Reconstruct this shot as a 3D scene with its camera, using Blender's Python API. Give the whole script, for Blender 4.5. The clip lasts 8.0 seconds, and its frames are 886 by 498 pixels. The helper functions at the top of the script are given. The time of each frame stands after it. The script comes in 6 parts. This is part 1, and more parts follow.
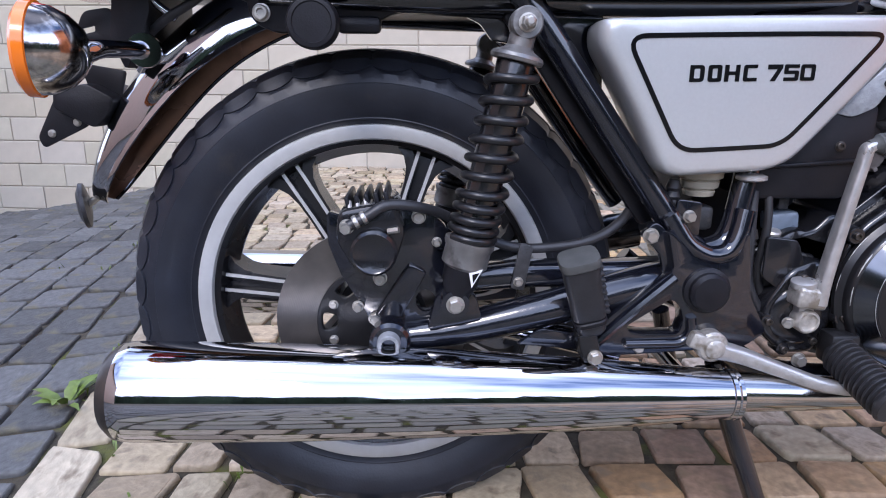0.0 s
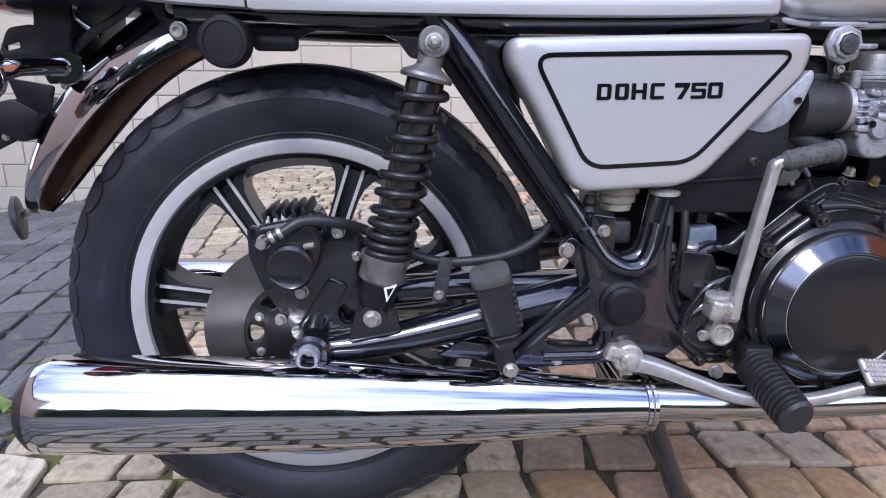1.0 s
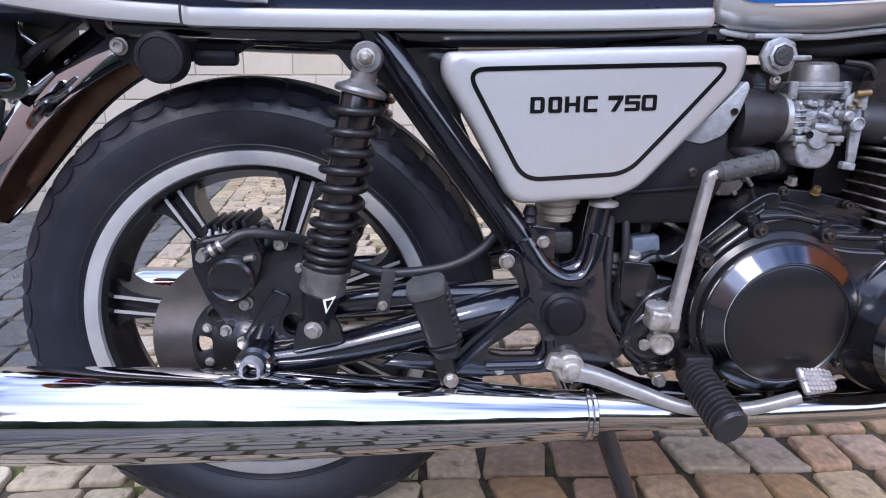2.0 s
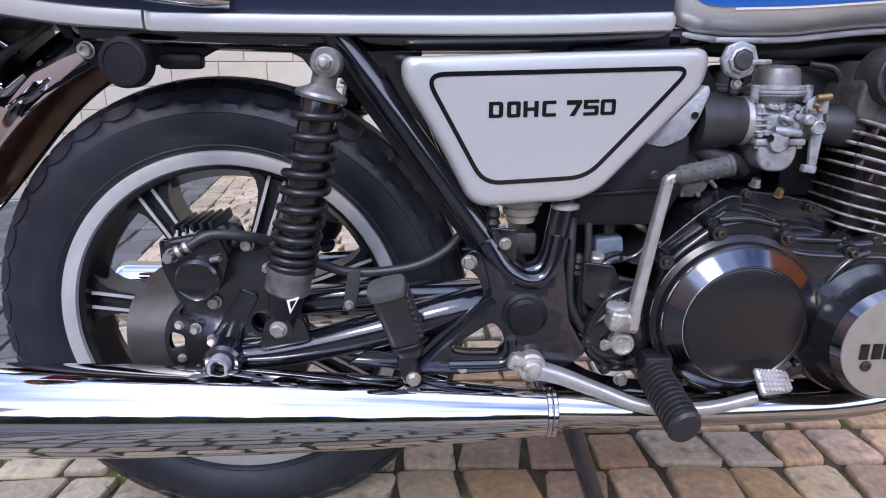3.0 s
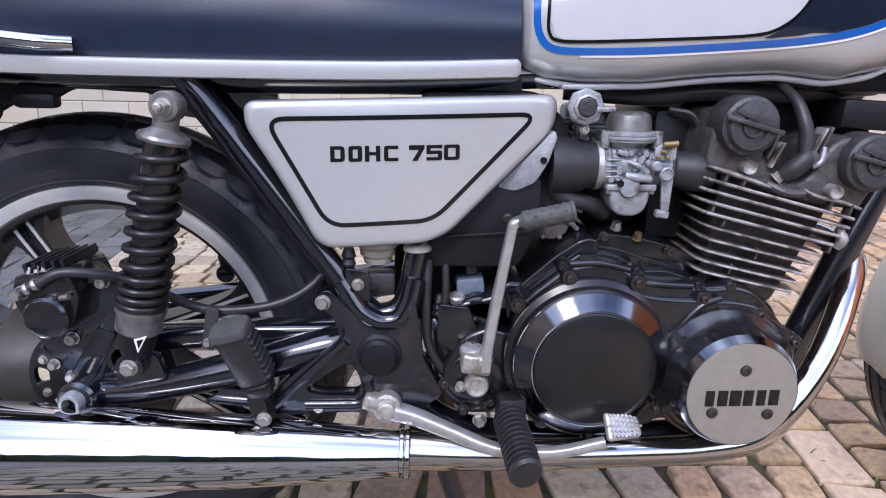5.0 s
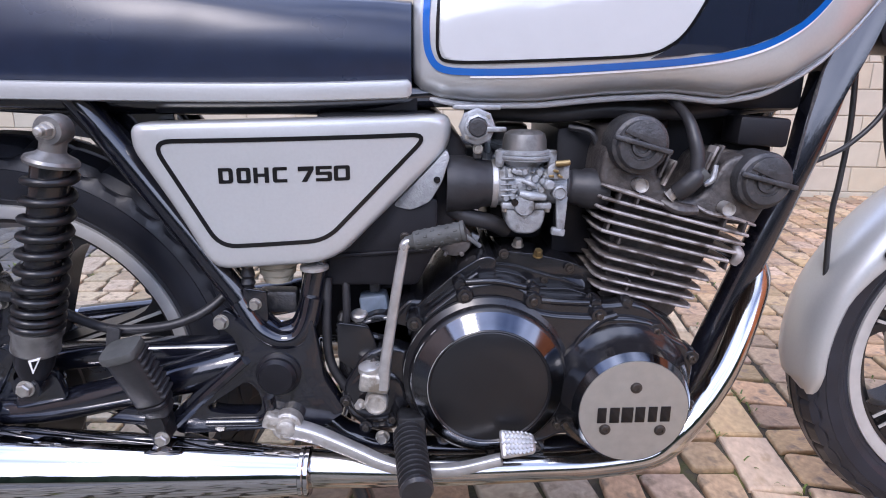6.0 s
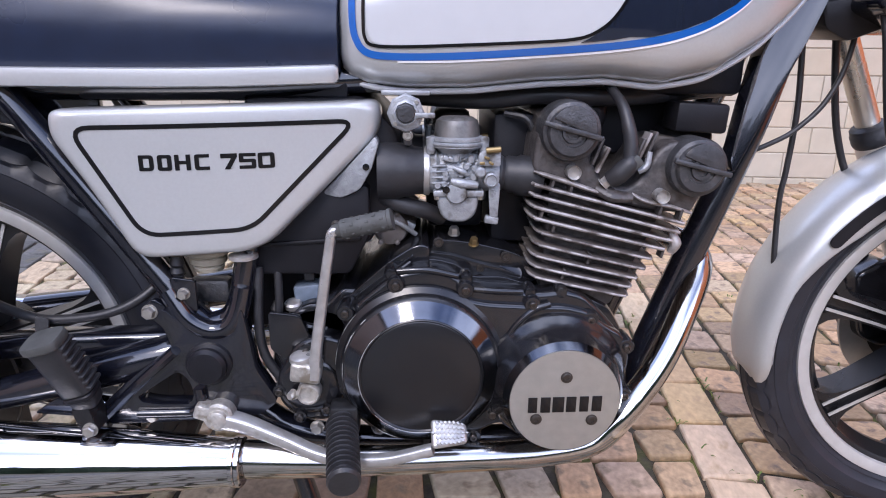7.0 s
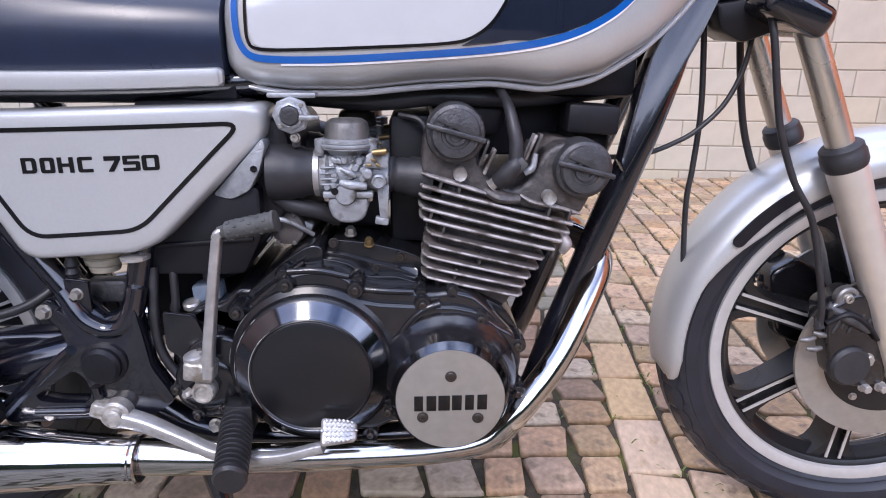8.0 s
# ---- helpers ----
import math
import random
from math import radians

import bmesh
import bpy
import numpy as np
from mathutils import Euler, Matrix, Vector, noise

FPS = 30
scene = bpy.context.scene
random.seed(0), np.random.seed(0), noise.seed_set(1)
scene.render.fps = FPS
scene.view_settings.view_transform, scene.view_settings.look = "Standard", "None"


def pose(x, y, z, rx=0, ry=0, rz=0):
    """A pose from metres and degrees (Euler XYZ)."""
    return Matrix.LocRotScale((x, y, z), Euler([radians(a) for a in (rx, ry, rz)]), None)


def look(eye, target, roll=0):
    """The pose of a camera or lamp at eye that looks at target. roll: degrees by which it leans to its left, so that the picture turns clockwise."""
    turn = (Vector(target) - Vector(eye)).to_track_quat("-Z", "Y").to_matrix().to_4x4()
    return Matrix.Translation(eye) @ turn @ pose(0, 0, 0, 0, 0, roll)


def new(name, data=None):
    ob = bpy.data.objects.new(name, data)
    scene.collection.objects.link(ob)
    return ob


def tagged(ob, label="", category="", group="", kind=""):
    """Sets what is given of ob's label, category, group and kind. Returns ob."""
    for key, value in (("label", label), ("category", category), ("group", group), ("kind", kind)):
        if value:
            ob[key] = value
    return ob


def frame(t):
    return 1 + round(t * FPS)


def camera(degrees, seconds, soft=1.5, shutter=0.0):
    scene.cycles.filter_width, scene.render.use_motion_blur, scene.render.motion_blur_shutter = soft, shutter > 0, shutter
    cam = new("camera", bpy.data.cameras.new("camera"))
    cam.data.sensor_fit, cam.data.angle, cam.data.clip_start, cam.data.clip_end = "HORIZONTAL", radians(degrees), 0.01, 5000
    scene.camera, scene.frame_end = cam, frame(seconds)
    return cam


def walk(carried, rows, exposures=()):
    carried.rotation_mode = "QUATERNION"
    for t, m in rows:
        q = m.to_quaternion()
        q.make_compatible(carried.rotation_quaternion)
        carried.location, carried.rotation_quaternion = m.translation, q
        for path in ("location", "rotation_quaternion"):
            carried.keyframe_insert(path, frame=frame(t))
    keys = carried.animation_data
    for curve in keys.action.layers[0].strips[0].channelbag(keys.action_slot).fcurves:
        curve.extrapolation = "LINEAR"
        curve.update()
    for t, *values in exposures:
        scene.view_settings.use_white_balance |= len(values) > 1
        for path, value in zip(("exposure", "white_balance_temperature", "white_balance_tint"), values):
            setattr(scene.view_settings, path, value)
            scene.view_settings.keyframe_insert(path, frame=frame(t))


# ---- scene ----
cam = camera(70.0, 8.0, soft=1.05)
PATH = [
    (0, (0.055, -0.872, 0.601), (0.134, 1.06, 0.091), 0.4),
    (0.3, (0.082, -0.876, 0.608), (0.173, 1.058, 0.108), 0.0),
    (0.5, (0.099, -0.879, 0.613), (0.194, 1.055, 0.114), 0.1),
    (0.8, (0.128, -0.88, 0.619), (0.211, 1.054, 0.119), 0.2),
    (1, (0.147, -0.881, 0.623), (0.233, 1.049, 0.106), 0.4),
    (1.2, (0.163, -0.88, 0.628), (0.245, 1.049, 0.104), 0.2),
    (1.5, (0.188, -0.878, 0.636), (0.262, 1.05, 0.11), 0.0),
    (1.7, (0.201, -0.881, 0.636), (0.282, 1.051, 0.125), 0.0),
    (2.8, (0.264, -0.895, 0.654), (0.321, 1.026, 0.098), 0.4),
    (3, (0.272, -0.895, 0.66), (0.325, 1.023, 0.097), 0.1),
    (3.2, (0.279, -0.89, 0.665), (0.279, 1.035, 0.124), -0.4),
    (3.5, (0.289, -0.884, 0.672), (0.344, 1.029, 0.089), 0.1),
    (3.7, (0.315, -0.884, 0.675), (0.343, 1.027, 0.086), 0.2),
    (4, (0.353, -0.884, 0.679), (0.39, 1.035, 0.117), 0.9),
    (4.2, (0.372, -0.886, 0.681), (0.425, 1.036, 0.132), 0.9),
    (5.3, (0.479, -0.895, 0.7), (0.533, 1.035, 0.18), 0.8),
    (5.5, (0.502, -0.896, 0.704), (0.563, 1.033, 0.18), 0.6),
    (5.7, (0.527, -0.895, 0.71), (0.584, 1.034, 0.188), 0.6),
    (6, (0.565, -0.894, 0.72), (0.633, 1.034, 0.193), 0.6),
    (6.2, (0.587, -0.896, 0.719), (0.664, 1.03, 0.185), 0.5),
    (6.5, (0.62, -0.899, 0.718), (0.647, 1.028, 0.181), 0.3),
    (6.7, (0.629, -0.894, 0.718), (0.686, 1.023, 0.149), 0.7),
    (7, (0.643, -0.886, 0.719), (0.721, 1.031, 0.154), 0.6),
    (7.2, (0.655, -0.886, 0.723), (0.757, 1.03, 0.161), 1.2),
    (7.5, (0.674, -0.886, 0.73), (0.787, 1.031, 0.169), 0.4),
    (7.8, (0.733, -0.892, 0.731), (0.778, 1.014, 0.13), 0.3),
    (8, (0.772, -0.897, 0.732), (0.855, 1.013, 0.145), 0.6),
]
walk(cam, [(t, look(eye, target, roll)) for t, eye, target, roll in PATH], exposures=[(0.0, 0.495, 5660, 17), (8.0, 0.495, 5900, 19)])

# ---- world and light ----
SUN_UP, SUN_ROUND = radians(38), radians(205)
world = bpy.data.worlds.new("overcast_sky")
scene.world = world
world.use_nodes = True
wn, wl = world.node_tree.nodes, world.node_tree.links
sky = wn.new("ShaderNodeTexSky")
sky.sky_type, sky.sun_disc, sky.sun_elevation, sky.sun_rotation = "NISHITA", False, SUN_UP, SUN_ROUND
tc = wn.new("ShaderNodeTexCoord")
cn = wn.new("ShaderNodeTexNoise")
cn.inputs["Scale"].default_value, cn.inputs["Detail"].default_value = 2.2, 7.0
cr = wn.new("ShaderNodeValToRGB")
cr.color_ramp.elements[0].position, cr.color_ramp.elements[0].color = 0.38, (0, 0, 0, 1)
cr.color_ramp.elements[1].position, cr.color_ramp.elements[1].color = 0.6, (1, 1, 1, 1)
cm = wn.new("ShaderNodeMix")
cm.data_type = "RGBA"
cm.inputs["B"].default_value = (10.2, 10.8, 12.2, 1)
wl.new(tc.outputs["Generated"], cn.inputs["Vector"])
wl.new(cn.outputs["Fac"], cr.inputs["Fac"])
wl.new(cr.outputs["Color"], cm.inputs["Factor"])
wl.new(sky.outputs["Color"], cm.inputs["A"])
sep = wn.new("ShaderNodeSeparateXYZ")
lift = wn.new("ShaderNodeValToRGB")
for e, (at, v) in zip([lift.color_ramp.elements[0], lift.color_ramp.elements[1], lift.color_ramp.elements.new(0.3), lift.color_ramp.elements.new(0.62)], ((0.0, 0.85), (1.0, 0.55), (0.35, 0.95), (0.75, 0.5))):
    e.position, e.color = at, (v * (1.0 if at < 0.5 else 0.9), v, v * (1.02 if at < 0.5 else 1.25), 1)
deep = wn.new("ShaderNodeMix")
deep.data_type, deep.blend_type = "RGBA", "MULTIPLY"
deep.inputs["Factor"].default_value = 1.0
wl.new(tc.outputs["Generated"], sep.inputs["Vector"])
wl.new(sep.outputs["Z"], lift.inputs["Fac"])
wl.new(cm.outputs["Result"], deep.inputs["A"])
wl.new(lift.outputs["Color"], deep.inputs["B"])
wl.new(deep.outputs["Result"], wn["Background"].inputs["Color"])
wn["Background"].inputs["Strength"].default_value = 0.25
sun = new("sun", bpy.data.lights.new("sun", "SUN"))
sun.data.energy, sun.data.angle, sun.data.color = 1.55, radians(16), (1.0, 0.9, 0.77)
sun.matrix_world = look((-1.5, -4.0, 4.0), (0, 0, 0))


# ---- materials ----
def mat(name, color, rough=0.5, metal=0.0, var=0.15, scale=40.0, bump=0.0, bump_scale=200.0, coat=0.0, rough_var=0.1, island=0.0, rand=0.0, dirt=None, dirt_scale=6.0, dirt_at=0.62, spec=0.5):
    """A surface with two scales of colour change, uneven gloss and fine relief."""
    m = bpy.data.materials.new(name)
    m.use_nodes = True
    n, l = m.node_tree.nodes, m.node_tree.links
    b = n["Principled BSDF"]
    b.inputs["Metallic"].default_value = metal
    b.inputs["Coat Weight"].default_value = coat
    b.inputs["Coat Roughness"].default_value = 0.06
    b.inputs["Specular IOR Level"].default_value = spec
    co = n.new("ShaderNodeTexCoord")
    n1 = n.new("ShaderNodeTexNoise")
    n1.inputs["Scale"].default_value, n1.inputs["Detail"].default_value = scale, 6.0
    l.new(co.outputs["Object"], n1.inputs["Vector"])
    n2 = n.new("ShaderNodeTexNoise")
    n2.inputs["Scale"].default_value, n2.inputs["Detail"].default_value = dirt_scale, 5.0
    l.new(co.outputs["Object"], n2.inputs["Vector"])
    hsv = n.new("ShaderNodeHueSaturation")
    hsv.inputs["Color"].default_value = (*color, 1)
    value = n.new("ShaderNodeMapRange")
    value.inputs["From Min"].default_value, value.inputs["From Max"].default_value = 0.25, 0.75
    value.inputs["To Min"].default_value, value.inputs["To Max"].default_value = 1 - var, 1 + var
    l.new(n1.outputs["Fac"], value.inputs["Value"])
    out = value.outputs["Result"]
    if island or rand:
        info = n.new("ShaderNodeObjectInfo") if rand else n.new("ShaderNodeNewGeometry")
        src = info.outputs["Random"] if rand else info.outputs["Random Per Island"]
        mr = n.new("ShaderNodeMapRange")
        k = rand or island
        mr.inputs["To Min"].default_value, mr.inputs["To Max"].default_value = 1 - k, 1 + k
        l.new(src, mr.inputs["Value"])
        mul = n.new("ShaderNodeMath")
        mul.operation = "MULTIPLY"
        l.new(out, mul.inputs[0])
        l.new(mr.outputs["Result"], mul.inputs[1])
        out = mul.outputs["Value"]
        hue = n.new("ShaderNodeMapRange")
        hue.inputs["To Min"].default_value, hue.inputs["To Max"].default_value = 0.486, 0.508
        frac = n.new("ShaderNodeMath")
        frac.operation = "FRACT"
        ten = n.new("ShaderNodeMath")
        ten.operation = "MULTIPLY"
        ten.inputs[1].default_value = 7.31
        l.new(src, ten.inputs[0])
        l.new(ten.outputs["Value"], frac.inputs[0])
        l.new(frac.outputs["Value"], hue.inputs["Value"])
        l.new(hue.outputs["Result"], hsv.inputs["Hue"])
        sat = n.new("ShaderNodeMapRange")
        sat.inputs["To Min"].default_value, sat.inputs["To Max"].default_value = 0.78, 1.12
        fr2 = n.new("ShaderNodeMath")
        fr2.operation = "FRACT"
        t2 = n.new("ShaderNodeMath")
        t2.operation = "MULTIPLY"
        t2.inputs[1].default_value = 23.7
        l.new(src, t2.inputs[0])
        l.new(t2.outputs["Value"], fr2.inputs[0])
        l.new(fr2.outputs["Value"], sat.inputs["Value"])
        l.new(sat.outputs["Result"], hsv.inputs["Saturation"])
    l.new(out, hsv.inputs["Value"])
    col = hsv.outputs["Color"]
    if dirt:
        ramp = n.new("ShaderNodeValToRGB")
        ramp.color_ramp.elements[0].position, ramp.color_ramp.elements[1].position = dirt_at, dirt_at + 0.12
        ramp.color_ramp.elements[0].color, ramp.color_ramp.elements[1].color = (0, 0, 0, 1), (1, 1, 1, 1)
        l.new(n2.outputs["Fac"], ramp.inputs["Fac"])
        mx = n.new("ShaderNodeMix")
        mx.data_type = "RGBA"
        mx.inputs["B"].default_value = (*dirt, 1)
        l.new(ramp.outputs["Color"], mx.inputs["Factor"])
        l.new(col, mx.inputs["A"])
        col = mx.outputs["Result"]
    l.new(col, b.inputs["Base Color"])
    rr = n.new("ShaderNodeMapRange")
    rr.inputs["From Min"].default_value, rr.inputs["From Max"].default_value = 0.3, 0.7
    rr.inputs["To Min"].default_value, rr.inputs["To Max"].default_value = max(0.02, rough - rough_var), min(1, rough + rough_var)
    l.new(n2.outputs["Fac"], rr.inputs["Value"])
    l.new(rr.outputs["Result"], b.inputs["Roughness"])
    if bump:
        n3 = n.new("ShaderNodeTexNoise")
        n3.inputs["Scale"].default_value, n3.inputs["Detail"].default_value = bump_scale, 4.0
        l.new(co.outputs["Object"], n3.inputs["Vector"])
        bp = n.new("ShaderNodeBump")
        bp.inputs["Strength"].default_value, bp.inputs["Distance"].default_value = bump, 0.003
        l.new(n3.outputs["Fac"], bp.inputs["Height"])
        l.new(bp.outputs["Normal"], b.inputs["Normal"])
    return m


TYRE = mat("tyre_rubber", (0.017, 0.0192, 0.0268), 0.4, var=0.3, scale=25, bump=0.09, bump_scale=260, dirt=(0.05, 0.042, 0.036), dirt_scale=11, dirt_at=0.66)
CASTBLACK = mat("black_cast_alloy", (0.011, 0.011, 0.012), 0.3, var=0.2, bump=0.1, bump_scale=400)
ALU = mat("machined_alloy", (0.6, 0.6, 0.585), 0.42, 0.5, var=0.06, scale=60, bump=0.06, bump_scale=600)
BRUSHED = mat("brushed_alloy", (0.43, 0.42, 0.385), 0.4, 0.75, var=0.08, scale=70, bump=0.05, bump_scale=500)
CAPRUBBER = mat("grey_worn_rubber", (0.06, 0.062, 0.059), 0.6, var=0.25, scale=60, bump=0.1)
DISC = mat("worn_disc_steel", (0.1, 0.09, 0.082), 0.36, 0.9, var=0.2, scale=30, bump=0.1)
AGED = mat("aged_chrome", (0.5, 0.48, 0.46), 0.13, 1.0, var=0.25, rough_var=0.09, scale=90, dirt=(0.1, 0.09, 0.085), dirt_scale=30, dirt_at=0.5)
RINGMETAL = mat("dark_polished_ring", (0.125, 0.132, 0.148), 0.12, 1.0, var=0.15, rough_var=0.05, scale=40)
CHROME = mat("chrome", (0.51, 0.51, 0.53), 0.05, 1.0, var=0.02, rough_var=0.025, scale=20)
DULLCHROME = mat("dulled_chrome", (0.5, 0.49, 0.47), 0.13, 1.0, var=0.1, rough_var=0.06, scale=30)
GLOSS = mat("black_frame_paint", (0.0055, 0.0062, 0.0105), 0.18, var=0.2, spec=0.6, coat=0.8, bump=0.05, bump_scale=120)
ENGINE = mat("black_engine_paint", (0.0095, 0.0096, 0.0115), 0.2, var=0.25, rough_var=0.06, spec=0.5, coat=0.4, bump=0.05, bump_scale=500, dirt=(0.022, 0.02, 0.018), dirt_scale=30)
COVERPAINT = mat("black_cover_paint", (0.0085, 0.0085, 0.0098), 0.3, var=0.12, rough_var=0.05, spec=0.5, coat=0.1, bump=0.04, bump_scale=500)
MATT = mat("matt_black_plastic", (0.011, 0.011, 0.0135), 0.42, var=0.2, bump=0.1, bump_scale=500, spec=0.25)
SILVER = mat("silver_metallic_paint", (0.52, 0.53, 0.525), 0.34, 0.45, var=0.03, scale=300, coat=0.6, rough_var=0.04)
PANEL = mat("white_silver_panel", (0.57, 0.58, 0.59), 0.16, 0.1, var=0.02, coat=0.7)
NAVY = mat("dark_blue_panel", (0.012, 0.016, 0.03), 0.08, var=0.1, coat=1.0, rough_var=0.03)
BLUE = mat("blue_stripe", (0.01, 0.1, 0.38), 0.2, var=0.05, coat=0.5)
LINE = mat("black_line", (0.004, 0.004, 0.005), 0.18, var=0.1, rough_var=0.03)
VINYL = mat("black_vinyl", (0.01, 0.0165, 0.038), 0.3, var=0.15, bump=0.02, bump_scale=450, rough_var=0.05)
CAST = mat("grey_cast_alloy", (0.33, 0.345, 0.36), 0.46, 0.45, var=0.25, scale=90, bump=0.3, bump_scale=400, dirt=(0.12, 0.115, 0.105), dirt_scale=45, dirt_at=0.58)
LEVER = mat("aged_alloy", (0.5, 0.49, 0.475), 0.36, 0.7, var=0.18, scale=70, bump=0.2, bump_scale=260, dirt=(0.4, 0.38, 0.34), dirt_scale=40, dirt_at=0.6)
TARNISH = mat("tarnished_alloy", (0.46, 0.44, 0.4), 0.42, 0.6, var=0.3, scale=110, bump=0.4, bump_scale=260, dirt=(0.26, 0.23, 0.18), dirt_scale=60, dirt_at=0.52)
FIN = mat("dusty_fin_alloy", (0.14, 0.125, 0.118), 0.48, 0.3, var=0.35, scale=45, bump=0.15, bump_scale=300, dirt=(0.2, 0.17, 0.15), dirt_scale=18, dirt_at=0.55)
HEADPAINT = mat("worn_black_head_paint", (0.066, 0.06, 0.058), 0.42, 0.1, var=0.55, scale=90, bump=0.35, bump_scale=260, dirt=(0.15, 0.135, 0.125), dirt_scale=28, dirt_at=0.56)
WORNFIN = mat("rubbed_fin_alloy", (0.36, 0.335, 0.32), 0.5, 0.4, var=0.4, scale=70, bump=0.15, bump_scale=300, dirt=(0.1, 0.085, 0.075), dirt_scale=30, dirt_at=0.5)
DARKCAST = mat("dark_cast_alloy", (0.06, 0.0605, 0.064), 0.4, 0.4, var=0.35, scale=80, bump=0.3, bump_scale=350, dirt=(0.1, 0.095, 0.09), dirt_scale=90, dirt_at=0.6)
WEATHERED = mat("weathered_alloy", (0.21, 0.207, 0.2), 0.42, 0.6, var=0.2, scale=60, bump=0.12, bump_scale=300, dirt=(0.1, 0.095, 0.09), dirt_scale=40, dirt_at=0.56)
ZINC = mat("zinc_bolt", (0.46, 0.44, 0.4), 0.36, 0.8, var=0.15, scale=120)
RUBBER = mat("worn_rubber", (0.024, 0.024, 0.0265), 0.45, var=0.25, scale=60, bump=0.1)
AMBER = mat("amber_lens", (0.85, 0.2, 0.01), 0.15, var=0.05, coat=0.5)
RED = mat("red_lens", (0.6, 0.01, 0.012), 0.15, var=0.05, coat=0.5)
BRASS = mat("brass_fitting", (0.34, 0.25, 0.12), 0.4, 0.9, var=0.15)
BLUEGREY = mat("blue_grey_plastic", (0.14, 0.175, 0.225), 0.35, var=0.3, scale=60)
FLUID = mat("aged_translucent_plastic", (0.4, 0.37, 0.29), 0.4, var=0.2, scale=40)
WHITE = mat("white_sticker", (0.8, 0.8, 0.8), 0.4, var=0.05)
TUBE = mat("forktube_chrome", (0.7, 0.67, 0.6), 0.3, 0.95, var=0.04)
FORK = mat("fork_leg_alloy", (0.68, 0.64, 0.57), 0.34, 0.6, var=0.06)
SANDSTONE = mat("buff_cobble", (0.37, 0.305, 0.2), 0.74, var=0.26, scale=70, bump=0.6, bump_scale=130, rand=0.3, dirt=(0.22, 0.18, 0.125), dirt_scale=28, dirt_at=0.54)
SANDFAR = mat("buff_cobble_field", (0.37, 0.305, 0.2), 0.74, var=0.26, scale=70, bump=0.6, bump_scale=130, island=0.3, dirt=(0.22, 0.18, 0.125), dirt_scale=28, dirt_at=0.54)
RUSTSTONE = mat("rust_brown_cobble", (0.335, 0.225, 0.125), 0.74, var=0.34, scale=60, bump=0.6, bump_scale=130, rand=0.3, dirt=(0.2, 0.15, 0.1), dirt_scale=22, dirt_at=0.55)
RUSTFAR = mat("rust_brown_cobble_field", (0.335, 0.225, 0.125), 0.74, var=0.34, scale=60, bump=0.6, bump_scale=130, island=0.3, dirt=(0.2, 0.15, 0.1), dirt_scale=22, dirt_at=0.55)
PALESTONE = mat("pale_grey_cobble", (0.185, 0.172, 0.132), 0.72, var=0.25, scale=60, bump=0.6, bump_scale=130, rand=0.2, dirt=(0.16, 0.16, 0.115), dirt_scale=14, dirt_at=0.56)
PALEFAR = mat("pale_grey_cobble_field", (0.185, 0.172, 0.132), 0.72, var=0.25, scale=60, bump=0.6, bump_scale=130, island=0.2, dirt=(0.16, 0.16, 0.115), dirt_scale=14, dirt_at=0.56)
GREYSTONE = mat("blue_grey_cobble", (0.082, 0.084, 0.084), 0.72, var=0.36, scale=70, bump=0.6, bump_scale=130, rand=0.34, dirt=(0.12, 0.11, 0.075), dirt_scale=16, dirt_at=0.56)
GREYFAR = mat("blue_grey_cobble_field", (0.082, 0.084, 0.084), 0.72, var=0.36, scale=70, bump=0.6, bump_scale=130, island=0.34, dirt=(0.12, 0.11, 0.075), dirt_scale=16, dirt_at=0.56)
TANSTONE = mat("grey_buff_cobble", (0.4, 0.29, 0.17), 0.74, var=0.28, scale=70, bump=0.6, bump_scale=130, rand=0.28, dirt=(0.22, 0.165, 0.12), dirt_scale=28, dirt_at=0.54)
TANFAR = mat("grey_buff_cobble_field", (0.4, 0.29, 0.17), 0.74, var=0.28, scale=70, bump=0.6, bump_scale=130, island=0.28, dirt=(0.22, 0.165, 0.12), dirt_scale=28, dirt_at=0.54)
SLABSTONE = mat("pale_buff_slab", (0.5, 0.375, 0.23), 0.74, var=0.22, scale=70, bump=0.5, bump_scale=130, rand=0.1, dirt=(0.4, 0.29, 0.175), dirt_scale=24, dirt_at=0.58)
SLABFAR = mat("pale_buff_slab_field", (0.5, 0.375, 0.23), 0.74, var=0.22, scale=70, bump=0.5, bump_scale=130, island=0.1, dirt=(0.4, 0.29, 0.175), dirt_scale=24, dirt_at=0.58)
JOINT = mat("earth_joint", (0.046, 0.038, 0.024), 0.9, var=0.5, scale=60, bump=0.8, bump_scale=150, dirt=(0.09, 0.095, 0.02), dirt_scale=9, dirt_at=0.53)
BRICK = mat("white_painted_block", (0.475, 0.44, 0.345), 0.7, var=0.07, scale=12, bump=0.25, bump_scale=160, rand=0.05, dirt=(0.45, 0.42, 0.36), dirt_scale=3, dirt_at=0.66)
GROUT = mat("mortar", (0.4, 0.37, 0.31), 0.85, var=0.1, bump=0.3)
LEAF = mat("weed_leaf", (0.11, 0.16, 0.025), 0.5, var=0.3, scale=60)


